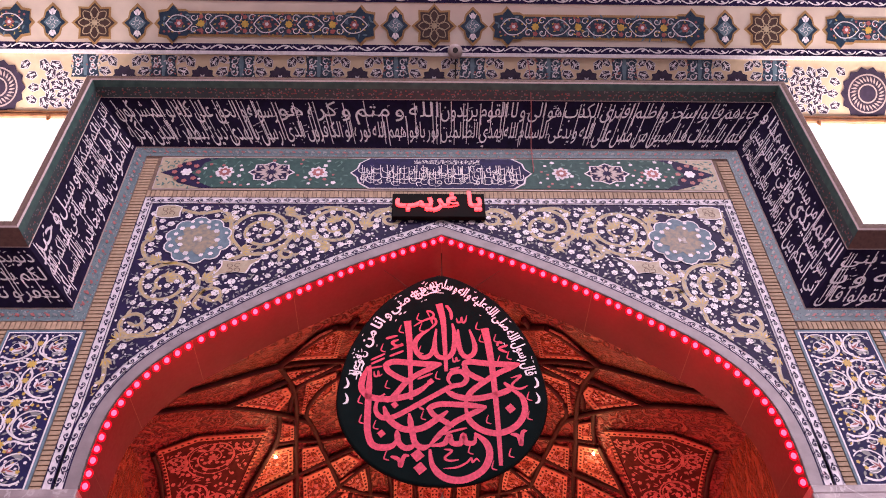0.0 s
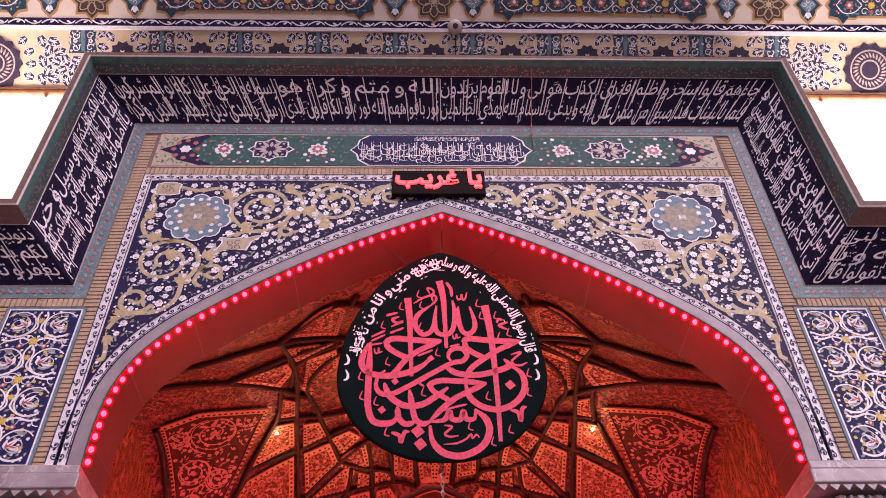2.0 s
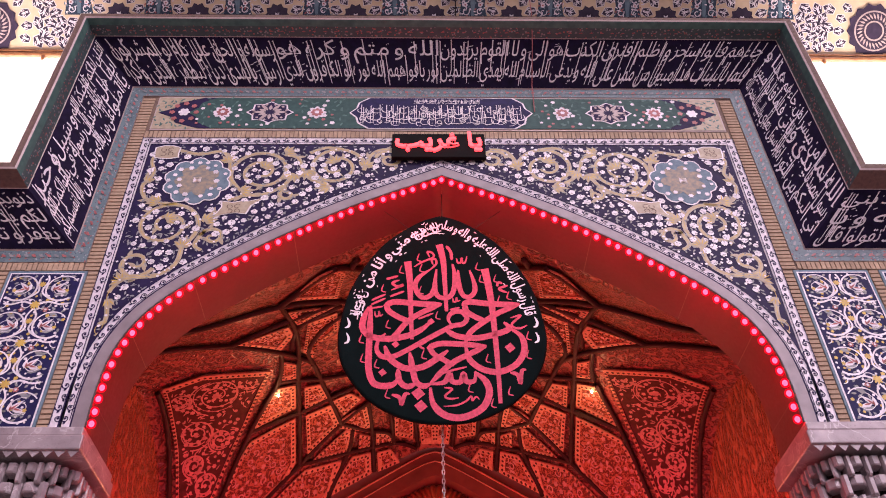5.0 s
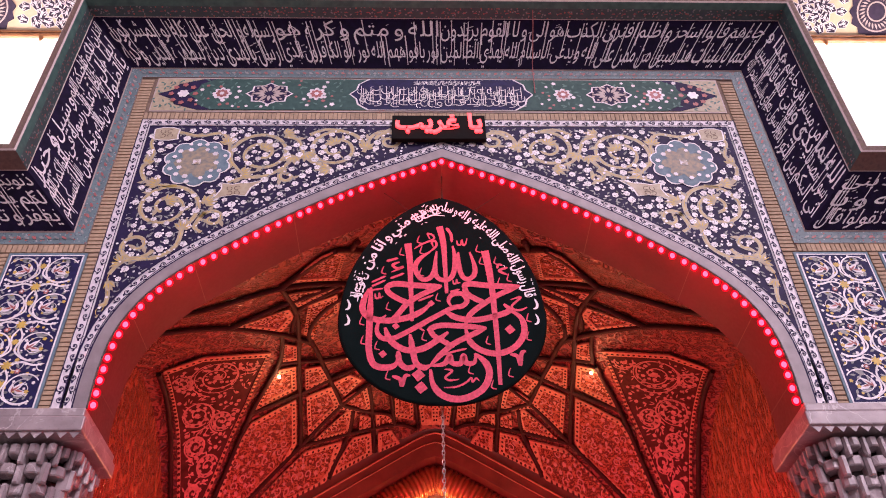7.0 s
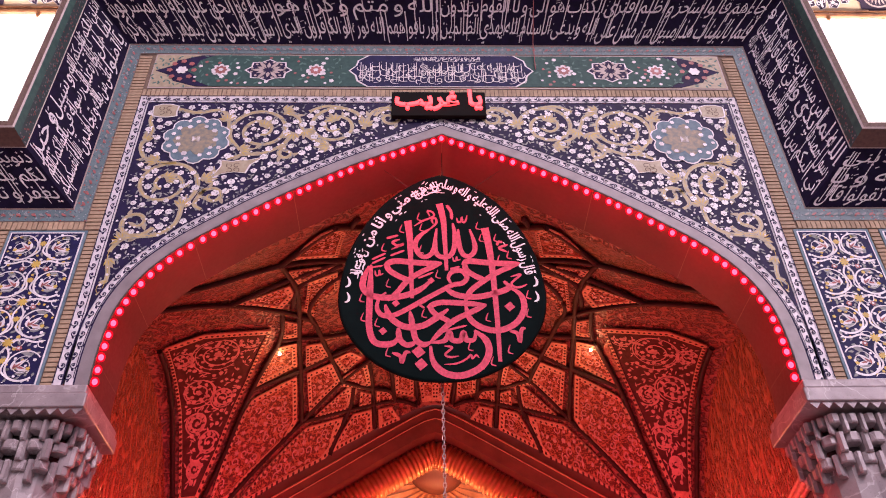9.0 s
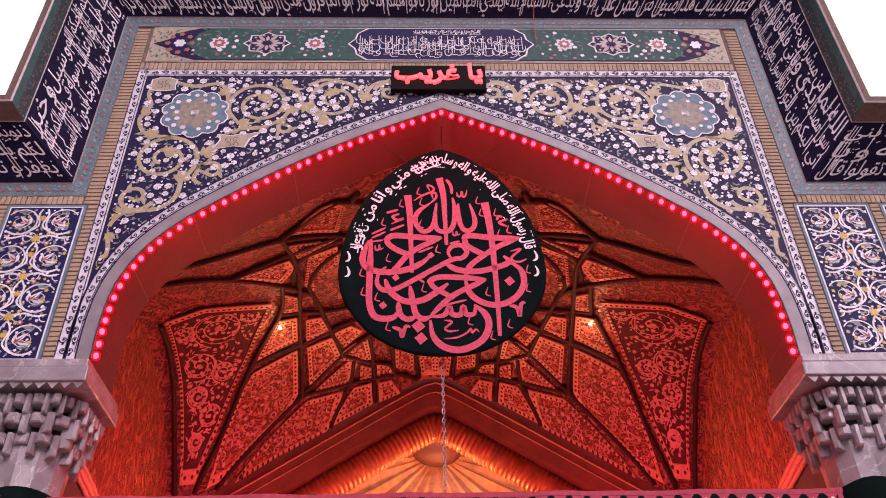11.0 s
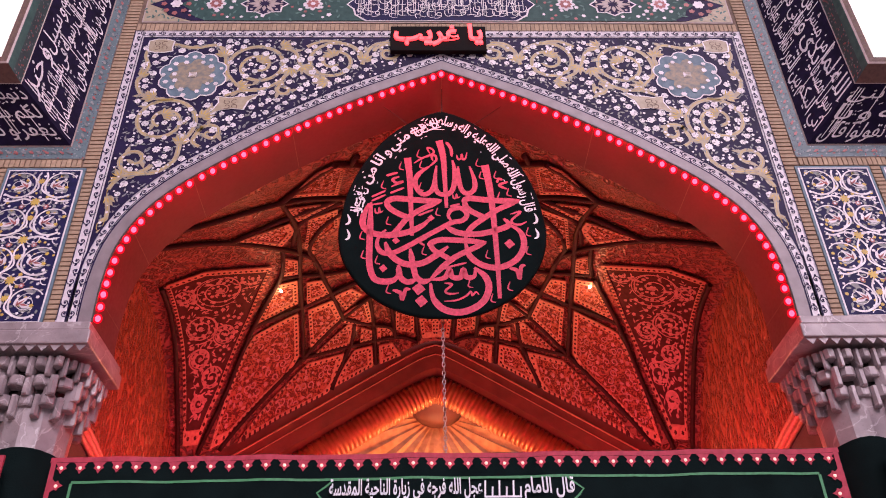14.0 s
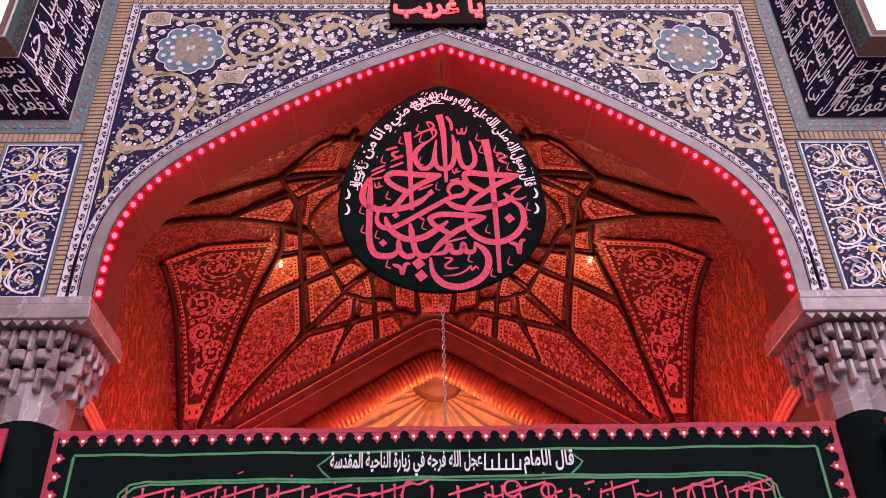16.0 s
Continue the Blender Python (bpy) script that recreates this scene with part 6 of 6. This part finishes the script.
pen(0.023, (0.162, 1.786), (0.176, 1.733), (0.207, 1.742), (0.216, 1.792), (0.225, 1.733), (0.253, 1.742), (0.273, 1.816))
pen(0.035, (0.054, 1.941), (0.102, 1.861), (0.11, 1.763))
# word at the left
pen(0.065, (-0.593, 1.221), (-0.489, 1.271), (-0.301, 1.256), (-0.101, 1.241), (-0.001, 1.246))
pen(0.060, (-0.571, 1.237), (-0.538, 1.165), (-0.426, 1.089), (-0.317, 1.047))
pen(0.058, (-0.006, 1.24), (-0.202, 1.152), (-0.352, 1.047), (-0.462, 0.911), (-0.548, 0.825))
pen(0.065, (-0.745, 1.216), (-0.797, 1.077), (-0.8, 0.968), (-0.72, 0.886), (-0.548, 0.857), (-0.352, 0.889), (-0.203, 0.964), (-0.109, 1.057))
pen(0.023, (-0.247, 1.074), (-0.09, 1.14))
# word at the right
pen(0.065, (0.206, 1.222), (0.275, 1.267), (0.45, 1.249), (0.651, 1.237), (0.797, 1.242))
pen(0.060, (0.229, 1.239), (0.252, 1.161), (0.345, 1.093), (0.458, 1.043))
pen(0.058, (0.792, 1.237), (0.584, 1.148), (0.405, 1.03), (0.277, 0.921), (0.217, 0.785))
pen(0.063, (0.019, 0.968), (0.141, 0.886), (0.337, 0.863), (0.537, 0.905), (0.673, 0.965), (0.622, 1.037))
# middle word
pen(0.053, (0.099, 1.001), (0.061, 1.073), (0.102, 1.145), (0.197, 1.155), (0.25, 1.083), (0.203, 1.017), (0.099, 0.995), (-0.056, 0.909), (-0.205, 0.823), (-0.352, 0.735), (-0.498, 0.664), (-0.607, 0.67), (-0.657, 0.75), (-0.634, 0.853), (-0.568, 0.917))
pen(0.065, (-0.577, 0.782), (-0.517, 0.638), (-0.376, 0.542), (-0.207, 0.551), (-0.06, 0.64), (0.054, 0.73))
pen(0.063, (0.227, 0.777), (0.266, 0.627), (0.387, 0.526), (0.556, 0.498), (0.723, 0.576), (0.812, 0.725), (0.788, 0.882), (0.664, 0.976))
# lower word
pen(0.060, (-0.156, 0.747), (-0.033, 0.8), (0.188, 0.794), (0.438, 0.773))
pen(0.055, (-0.136, 0.769), (-0.088, 0.688), (0.013, 0.624), (0.109, 0.565))
pen(0.058, (0.433, 0.77), (0.258, 0.686), (0.11, 0.607), (-0.013, 0.502), (-0.131, 0.373))
pen(0.055, (-0.131, 0.373), (0.009, 0.393), (0.063, 0.476), (0.086, 0.402), (0.168, 0.397), (0.199, 0.48), (0.226, 0.401), (0.303, 0.406), (0.316, 0.492))
pen(0.068, (0.306, 0.5), (0.414, 0.4), (0.443, 0.271), (0.366, 0.123), (0.18, 0.034), (0.008, 0.06), (-0.1, 0.173), (-0.127, 0.339))
pen(0.060, (-0.327, 0.708), (-0.299, 0.536), (-0.268, 0.405), (-0.196, 0.353), (-0.124, 0.378))
pen(0.058, (-0.444, 0.532), (-0.424, 0.406), (-0.352, 0.349), (-0.265, 0.379))
pen(0.065, (-0.725, 1.23), (-0.729, 0.995), (-0.732, 0.751), (-0.729, 0.539), (-0.683, 0.395), (-0.587, 0.356), (-0.481, 0.376), (-0.434, 0.458))
pen(0.023, (-0.057, 0.471), (0.108, 0.52), (0.235, 0.551))
# small marks over and under the words
pen(0.023, (-0.721, 1.289), (-0.577, 1.361))
pen(0.023, (-0.721, 1.244), (-0.577, 1.316))
pen(0.020, (-0.73, 1.199), (-0.601, 1.221))
pen(0.020, (-0.685, 1.165), (-0.674, 1.11), (-0.644, 1.115), (-0.642, 1.165), (-0.629, 1.115), (-0.6, 1.132))
pen(0.028, (-0.574, 1.538), (-0.453, 1.573))
pen(0.030, (-0.437, 1.526), (-0.508, 1.492), (-0.462, 1.452), (-0.397, 1.469), (-0.522, 1.407))
pen(0.025, (-0.532, 1.333), (-0.387, 1.395))
pen(0.028, (0.574, 1.448), (0.591, 1.493), (0.632, 1.482))
pen(0.028, (0.686, 1.459), (0.593, 1.419), (0.677, 1.373))
pen(0.020, (0.111, 1.319), (0.12, 1.273), (0.145, 1.279), (0.151, 1.318), (0.16, 1.279), (0.19, 1.29))
pen(0.023, (0.078, 1.178), (0.183, 1.206))
pen(0.025, (0.694, 1.086), (0.8, 1.113), (0.706, 1.02), (0.728, 0.975), (0.793, 0.97), (0.859, 1.002))
pen(0.023, (0.008, 0.336), (0.084, 0.32), (0.016, 0.253), (0.058, 0.222), (0.149, 0.232))
pen(0.020, (-0, 0.146), (0.124, 0.156), (0.22, 0.201), (0.265, 0.246), (0.278, 0.205), (0.317, 0.241), (0.345, 0.21))
pen(0.023, (-0.181, 0.742), (-0.229, 0.78), (-0.151, 0.828))
pen(0.040, (-0.5, 0.268), (-0.423, 0.236), (-0.404, 0.17), (-0.371, 0.267), (-0.323, 0.271))
pen(0.040, (0.655, 0.487), (0.727, 0.466), (0.751, 0.377), (0.773, 0.502), (0.817, 0.518))
# dots and drops
dot(-0.244, 0.276, 0.068)
dot(-0.219, 0.148, 0.065)
dot(0.67, 0.753, 0.055)
dot(-0.114, 1.046, 0.038)
dot(-0.469, 0.795, 0.040)
dot(-0.593, 0.496, 0.043)
for u, w in ((-0.236, 1.793), (-0.208, 1.664), (-0.603, 1.427), (-0.215, 1.405), (-0.549, 1.015), (-0.812, 0.854), (-0.793, 0.645), (-0.654, 0.586)):
    tick(u, w)
for u, w in ((-0.543, 0.273), (-0.191, 0.681), (-0.048, 1.115), (0.379, 1.683), (0.563, 1.537), (0.688, 1.336), (0.41, 1.537), (0.59, 1.288)):
    tick(u, w)
for u, w in ((0.862, 0.882), (0.851, 0.677), (0.445, 0.637), (0.648, 0.295), (0.477, 0.173), (0.26, 0.329), (-0.42, 1.648)):
    tick(u, w)
rd_.ob("red_embroidery", M_RED, emb, "rose-red embroidered calligraphy")
ring = [Vector((p.x, p.y)) for p in half if p.y > 1.02]
ring = [Vector((-p.x, p.y)) for p in reversed(ring[1:])] + ring
rl_ = [0.0]
for a, b in zip(ring, ring[1:]):
    rl_.append(rl_[-1] + (b - a).length)


def on_ring(s_, v, h):
    for k in range(len(rl_) - 1):
        if rl_[k + 1] >= s_ or k == len(rl_) - 2:
            d = (ring[k + 1] - ring[k]).normalized()
            p = ring[k] + d * (s_ - rl_[k])
            break
    return on_emblem(p.x + d.y * (0.055 + v), p.y - d.x * (0.055 + v), h)


wr = Flat(lambda a, b, h: on_ring(a, 0.135 - b, h))
rim_len = rl_[-1]
lettering(wr, "قال رسول الله صلى الله عليه و اله و سلم", rim_len * 0.50, rim_len * 0.97, -0.02, 0.165, 0.037, 0.026)
lettering(wr, "مني و انا من", rim_len * 0.14, rim_len * 0.37, -0.02, 0.165, 0.037, 0.026)
er = random.Random(17)
for a, b in ((0.03, 0.12), (0.385, 0.48)):
    script_marks(wr, rim_len * a, rim_len * b, 0.0, 0.14, er, 0.09, 0.016, (0.05, 0.4), 0.6, 0.033)
for k in range(22):
    a, b = rim_len * er.uniform(0.04, 0.96), er.choice((-0.03, 0.165))
    wr.ribbon([(a - 0.014, b), (a + 0.014, b + er.uniform(-0.01, 0.012))], 0.008, 0.036)
wr.ob("white_embroidery", M_THREAD, emb, "white embroidered script round the rim", "stuff")
for u in (-0.95, 0.95):
    for w in (0.86, 1.03):
        tk = Flat(on_emblem)
        tk.ribbon(smooth_line([(u - 0.012, w + 0.065), (u + 0.012, w + 0.01), (u + 0.004, w - 0.035), (u - 0.03, w - 0.05)], 5), lambda t: 0.007 + 0.02 * t * (1 - t) * 4, 0.036)
        tk.ob("white_drop", M_THREAD, emb)

for s in (-1, 1):
    stay = thing("stay_wire", "thin taut wire from the emblem to the arch", "wire", (0.6 * s, 6.7, 8.0), "stay wires")
    v_, f_ = tube([on_emblem(0.33 * s, 2.16, 0.0), (0.48 * s, 6.64, 7.98), (0.63 * s, 6.6, 8.08)], 0.004, 5)
    solid("wire", v_, f_, M_CABLE, stay)
drop = thing("drop_cable", "thin reddish cable hanging over the inscription band", "cable", (1.12, 5.7, 10.6))
v_, f_ = tube([(1.12, 5.72, 10.95), (1.12, 5.735, 10.6), (1.125, 5.95, 10.3), (1.12, 6.3, 9.92), (1.12, 6.36, 9.5)], 0.006, 5)
solid("wire", v_, f_, M_ROSE, drop)
cab = thing("hanging_cable", "thin dark cable that holds the emblem", "cable", (0, 6.66, 8.4))
v_, f_ = tube([(0.0, 6.68, 8.05), (0.0, 6.68, 8.3), (0.0, 6.68, 8.44)], 0.007, 5)
solid("wire", v_, f_, M_CABLE, cab)

# ---- chain hanging below the emblem ----
chain = thing("chain", "steel link chain hanging behind the emblem", "chain", (-0.03, 7.2, 5.6))
lv, lf_ = tube([(0.014 * math.cos(a), 0, 0.03 * math.sin(a)) for a in np.linspace(0, 2 * math.pi, 13)], 0.005, 5)
link_me = mesh_of("link", lv, lf_, M_CHAIN, True)
for i in range(48):
    k = new("link", link_me)
    k.location = (-0.03, 7.2, 6.4 - i * 0.046)
    k.rotation_euler = (0, 0, math.pi / 2 * (i % 2) + 0.3)
    child(k, chain)

# ---- black banner between the columns ----
BY, BZ = 6.55, 4.165
ban = thing("banner", "black cloth banner with crimson scalloped edge and green lines", "banner", (0, BY, BZ))
BX0, BX1 = -3.19, 3.15


def on_banner(u, v, h):
    return (u, BY + 0.012 * math.sin(u * 5.1) + 0.008 * math.sin(u * 11 + v * 2) - h, v)


n, m = 90, 14
vs = [on_banner(BX0 + (BX1 - BX0) * i / n, BZ - 2.3 * j / m, 0) for j in range(m + 1) for i in range(n + 1)]
solid("cloth", vs, [(j * (n + 1) + i, j * (n + 1) + i + 1, (j + 1) * (n + 1) + i + 1, (j + 1) * (n + 1) + i) for j in range(m) for i in range(n)], M_CLOTH, ban, smooth=True)
tr_, gr, pe = Flat(on_banner), Flat(on_banner), Flat(on_banner)
tr_.ribbon([(BX0 + (BX1 - BX0) * i / 60, BZ - 0.02) for i in range(61)], 0.04, 0.006)
for u in (BX0 + 0.03, BX1 - 0.03):
    tr_.ribbon([(u, BZ - 0.05 * i) for i in range(46)], 0.04, 0.006)
cnt = 43
drops = [(BX0 + 0.1 + (BX1 - BX0 - 0.2) * i / (cnt - 1), BZ - 0.085, 0) for i in range(cnt)] + [(u, BZ - 0.23 - 0.145 * i, 1) for u in (BX0 + 0.09, BX1 - 0.09) for i in range(14)]
for u, v, kind_ in drops:
    k = 0.055
    q = [(-1, 0.75), (-0.55, 0.2), (-0.75, -0.15), (-0.35, -0.4), (0, -0.95), (0.35, -0.4), (0.75, -0.15), (0.55, 0.2), (1, 0.75)]
    if kind_:
        sg = 1 if u < 0 else -1
        q = [(-y * sg, x) for x, y in q]
    tr_.fan((u, v), [(u + k * x, v + k * y) for x, y in q], 0.009)
tr_.ob("crimson_edge", M_REDCLOTH, ban, "crimson scalloped edging", "stuff")
pearl_bm = bmesh.new()
bmesh.ops.create_uvsphere(pearl_bm, u_segments=8, v_segments=6, radius=0.014)
pearl_me = bpy.data.meshes.new("edge_bulb")
pearl_bm.to_mesh(pearl_me)
pearl_bm.free()
pearl_me.materials.append(M_PEARL)
for u, v, kind_ in drops:
    b = new("edge_bulb", pearl_me)
    b.location = on_banner(u, v - 0.005, 0.012)
    child(b, ban)
gx0, gx1 = BX0 + 0.2, BX1 - 0.2
gr.ribbon([(gx0, BZ - 2.2), (gx0, BZ - 0.215)], 0.022, 0.006)
gr.ribbon([(gx0 + (gx1 - gx0) * i / 40, BZ - 0.205) for i in range(41)], 0.02, 0.006)
gr.ribbon([(gx1, BZ - 0.215), (gx1, BZ - 2.2)], 0.022, 0.006)
for o in (0.0, 0.035):
    ix0, ix1, iz = gx0 + 0.28 + o, gx1 - 0.28 - o, BZ - 0.42 - o * 0.6
    left = [(ix0, BZ - 2.2), (ix0, iz - 0.33), (ix0 + 0.03, iz - 0.24), (ix0 + 0.12, iz - 0.2), (ix0 + 0.13, iz - 0.1), (ix0 + 0.2, iz - 0.03), (ix0 + 0.32, iz)]
    gr.ribbon(left + [(ix0 + 0.32 + (ix1 - ix0 - 0.64) * i / 40, iz) for i in range(41)] + [(ix0 + ix1 - x, z) for x, z in reversed(left)], 0.018, 0.006)
tb = [(-1.03, BZ - 0.36), (-1.07, BZ - 0.31), (-1.0, BZ - 0.26), (-0.94, BZ - 0.21), (0.9, BZ - 0.21), (0.96, BZ - 0.26), (1.03, BZ - 0.31), (0.99, BZ - 0.36), (0.92, BZ - 0.42), (-0.96, BZ - 0.42), (-1.03, BZ - 0.36)]
gr.ribbon(tb, 0.016, 0.008)
gr.ob("green_braid", M_GREEN, ban, "green embroidered lines", "stuff")
writing("title", "قال الامام", 0.40, 0.2, (0.76, BY - 0.022, BZ - 0.312), 0.006, M_THREAD, ban, "white embroidered words", bold=0.02)
writing("title", "عجل الله فرجه في زيارة الناحية المقدسة", 1.2, 0.205, (-0.37, BY - 0.022, BZ - 0.312), 0.006, M_THREAD, ban, "white embroidered words", bold=0.02)
tb_ = Flat(on_banner)
for k in range(6):
    tb_.ribbon([(0.25 + 0.056 * k, BZ - 0.37), (0.256 + 0.056 * k, BZ - 0.235 - 0.05 * (k % 2))], 0.014, 0.02)
tb_.ribbon([(0.25, BZ - 0.365), (0.54, BZ - 0.365)], 0.016, 0.02)
tb_.ob("title_bars", M_THREAD, ban)
rd = Flat(on_banner, lambda u, v: gx0 + 0.42 < u < gx1 - 0.42 and v > BZ - 2.2)
rr_ = random.Random(31)
for row in range(2):
    script_marks(rd, gx0 + 0.4, gx1 - 0.4, BZ - 1.0 - 0.6 * row, BZ - 0.46 - 0.6 * row, rr_, 0.26, 0.018, (0.1, 0.5))
    u = gx0 + 0.5
    while u < gx1 - 0.5:
        rd.ribbon([(u, BZ - 0.56 - 0.6 * row), (u + 0.32, BZ - 0.47 - 0.6 * row)], 0.02, 0.008)
        u += rr_.uniform(0.3, 0.6)
rd.ob("red_script", M_RED, ban, "red embroidered script cut off below", "stuff")
pole = thing("banner_rail", "thin rail that carries the banner", "rail", (0, BY, BZ))
v_, f_ = tube([(x, BY + 0.03, BZ + 0.0) for x in (-3.16, 0, 3.12)], 0.012, 6)
solid("bar", v_, f_, M_CABLE, pole)
for s in (-1, 1):
    sb = thing("side_banner", "black cloth banner with a crimson edge beside the column", "banner", (4.4 * s, 6.37, 4.1), "side banners")
    x0, x1 = sorted((3.55 * s, 5.2 * s))
    box("cloth", x0, x1, 6.36, 6.38, 1.0, 4.12, M_CLOTH, sb)
    x0, x1 = sorted((3.47 * s, 3.55 * s))
    box("crimson_edge", x0, x1, 6.355, 6.38, 1.0, 4.12, M_REDCLOTH, sb)

# ---- smoke detector on its drop rod ----
det = thing("camera_dome", "small round pink-white device hung from the cove", "device", (0.22, 5.7, 11.0))
c0 = Vector(on_cove(0.21, 0.86, 0.06))
nrm = Vector((0, -R2, -R2))
v_, f_ = tube([c0 + nrm * q for q in (-0.06, 0.0, 0.02, 0.035)], 0.095, 20, lambda i: (1.0, 1.0, 0.9, 0.55)[i])
solid("housing", v_, f_, M_PINKLINE, det, smooth=True)
v_, f_ = tube([c0 + nrm * q for q in (0.03, 0.05)], 0.035, 14)
solid("lens", v_, f_, M_CABLE, det)
v_, f_ = tube([on_cove(0.215, 0.86, 0.02), on_cove(0.215, 0.5, 0.02), on_cove(0.215, 0.1, 0.02)], 0.008, 5)
solid("cable", v_, f_, M_CABLE, det)

# ---- lamps in the vaulted bay: two on the panels, the others unseen ----
for x, y in ((-2.22, 10.25), (2.19, 10.22)):
    sp = thing("vault_lamp", "small bright spotlight on the vault panel", "lamp", on_vault(x, y, 0.06), "vault lamps")
    bm = bmesh.new()
    bmesh.ops.create_uvsphere(bm, u_segments=12, v_segments=8, radius=0.022)
    me = bpy.data.meshes.new("lens")
    bm.to_mesh(me)
    bm.free()
    me.materials.append(M_LAMP)
    b = new("lens", me)
    b.location = on_vault(x, y, 0.07)
    child(b, sp)
    lamp("vault_glow", on_vault(x, y, 0.25), 6.5, (1.0, 0.5, 0.22), 0.05)
for s in (-1, 1):
    lamp("hall_glow", (2.3 * s, 10.3, 4.5), 230, (1.0, 0.045, 0.075), 0.12)
# unseen fills added to brighten the bay's front, back panels and niche
lamp("front_fill", (0, 8.2, 3.6), 80, (1.0, 0.03, 0.06), 0.4)
lamp("hall_fill", (0, 11.5, 5.2), 70, (1.0, 0.3, 0.11), 0.4)
lamp("niche_fill", (0, 13.1, 6.0), 190, (1.0, 0.46, 0.19), 0.25)

# ---- small bricks, last ----
bv, bf = box_data(-0.5, 0.5, -0.5, 0.5, -0.5, 0.5)
near = sorted(BRICKS, key=lambda b: (abs(abs(b[0]) - 3.45) > 0.12, b[2]))
picked, rest = near[:296], near[296:]
shapes = {}
for x0, x1, z0, z1 in picked:
    key = (round(x1 - x0, 3), round(z1 - z0, 3))
    if key not in shapes:
        w, h = key
        e = 0.003
        shapes[key] = mesh_of("brick", [(-w / 2, 0.015, -h / 2), (w / 2, 0.015, -h / 2), (w / 2, 0.015, h / 2), (-w / 2, 0.015, h / 2),
                                        (-w / 2 + e, -0.012, -h / 2 + e), (w / 2 - e, -0.012, -h / 2 + e), (w / 2 - e, -0.012, h / 2 - e), (-w / 2 + e, -0.012, h / 2 - e)],
                              [(4, 5, 6, 7), (0, 1, 5, 4), (1, 2, 6, 5), (2, 3, 7, 6), (3, 0, 4, 7)], M_BRICK)
    b = new("brick", shapes[key])
    b.location = ((x0 + x1) / 2, YF + brick_rng.uniform(-0.002, 0.002), (z0 + z1) / 2)
    child(b, strip)
vs, fs = [], []
for x0, x1, z0, z1 in rest:
    k = len(vs)
    y = YF - 0.012 + brick_rng.uniform(-0.002, 0.002)
    vs += [(x0, YF + 0.01, z0), (x1, YF + 0.01, z0), (x1, YF + 0.01, z1), (x0, YF + 0.01, z1), (x0, y, z0), (x1, y, z0), (x1, y, z1), (x0, y, z1)]
    fs += [(k + 4, k + 5, k + 6, k + 7), (k, k + 1, k + 5, k + 4), (k + 1, k + 2, k + 6, k + 5), (k + 2, k + 3, k + 7, k + 6), (k + 3, k, k + 4, k + 7)]
solid("bricks", vs, fs, M_BRICK, strip, "", False, "stuff")
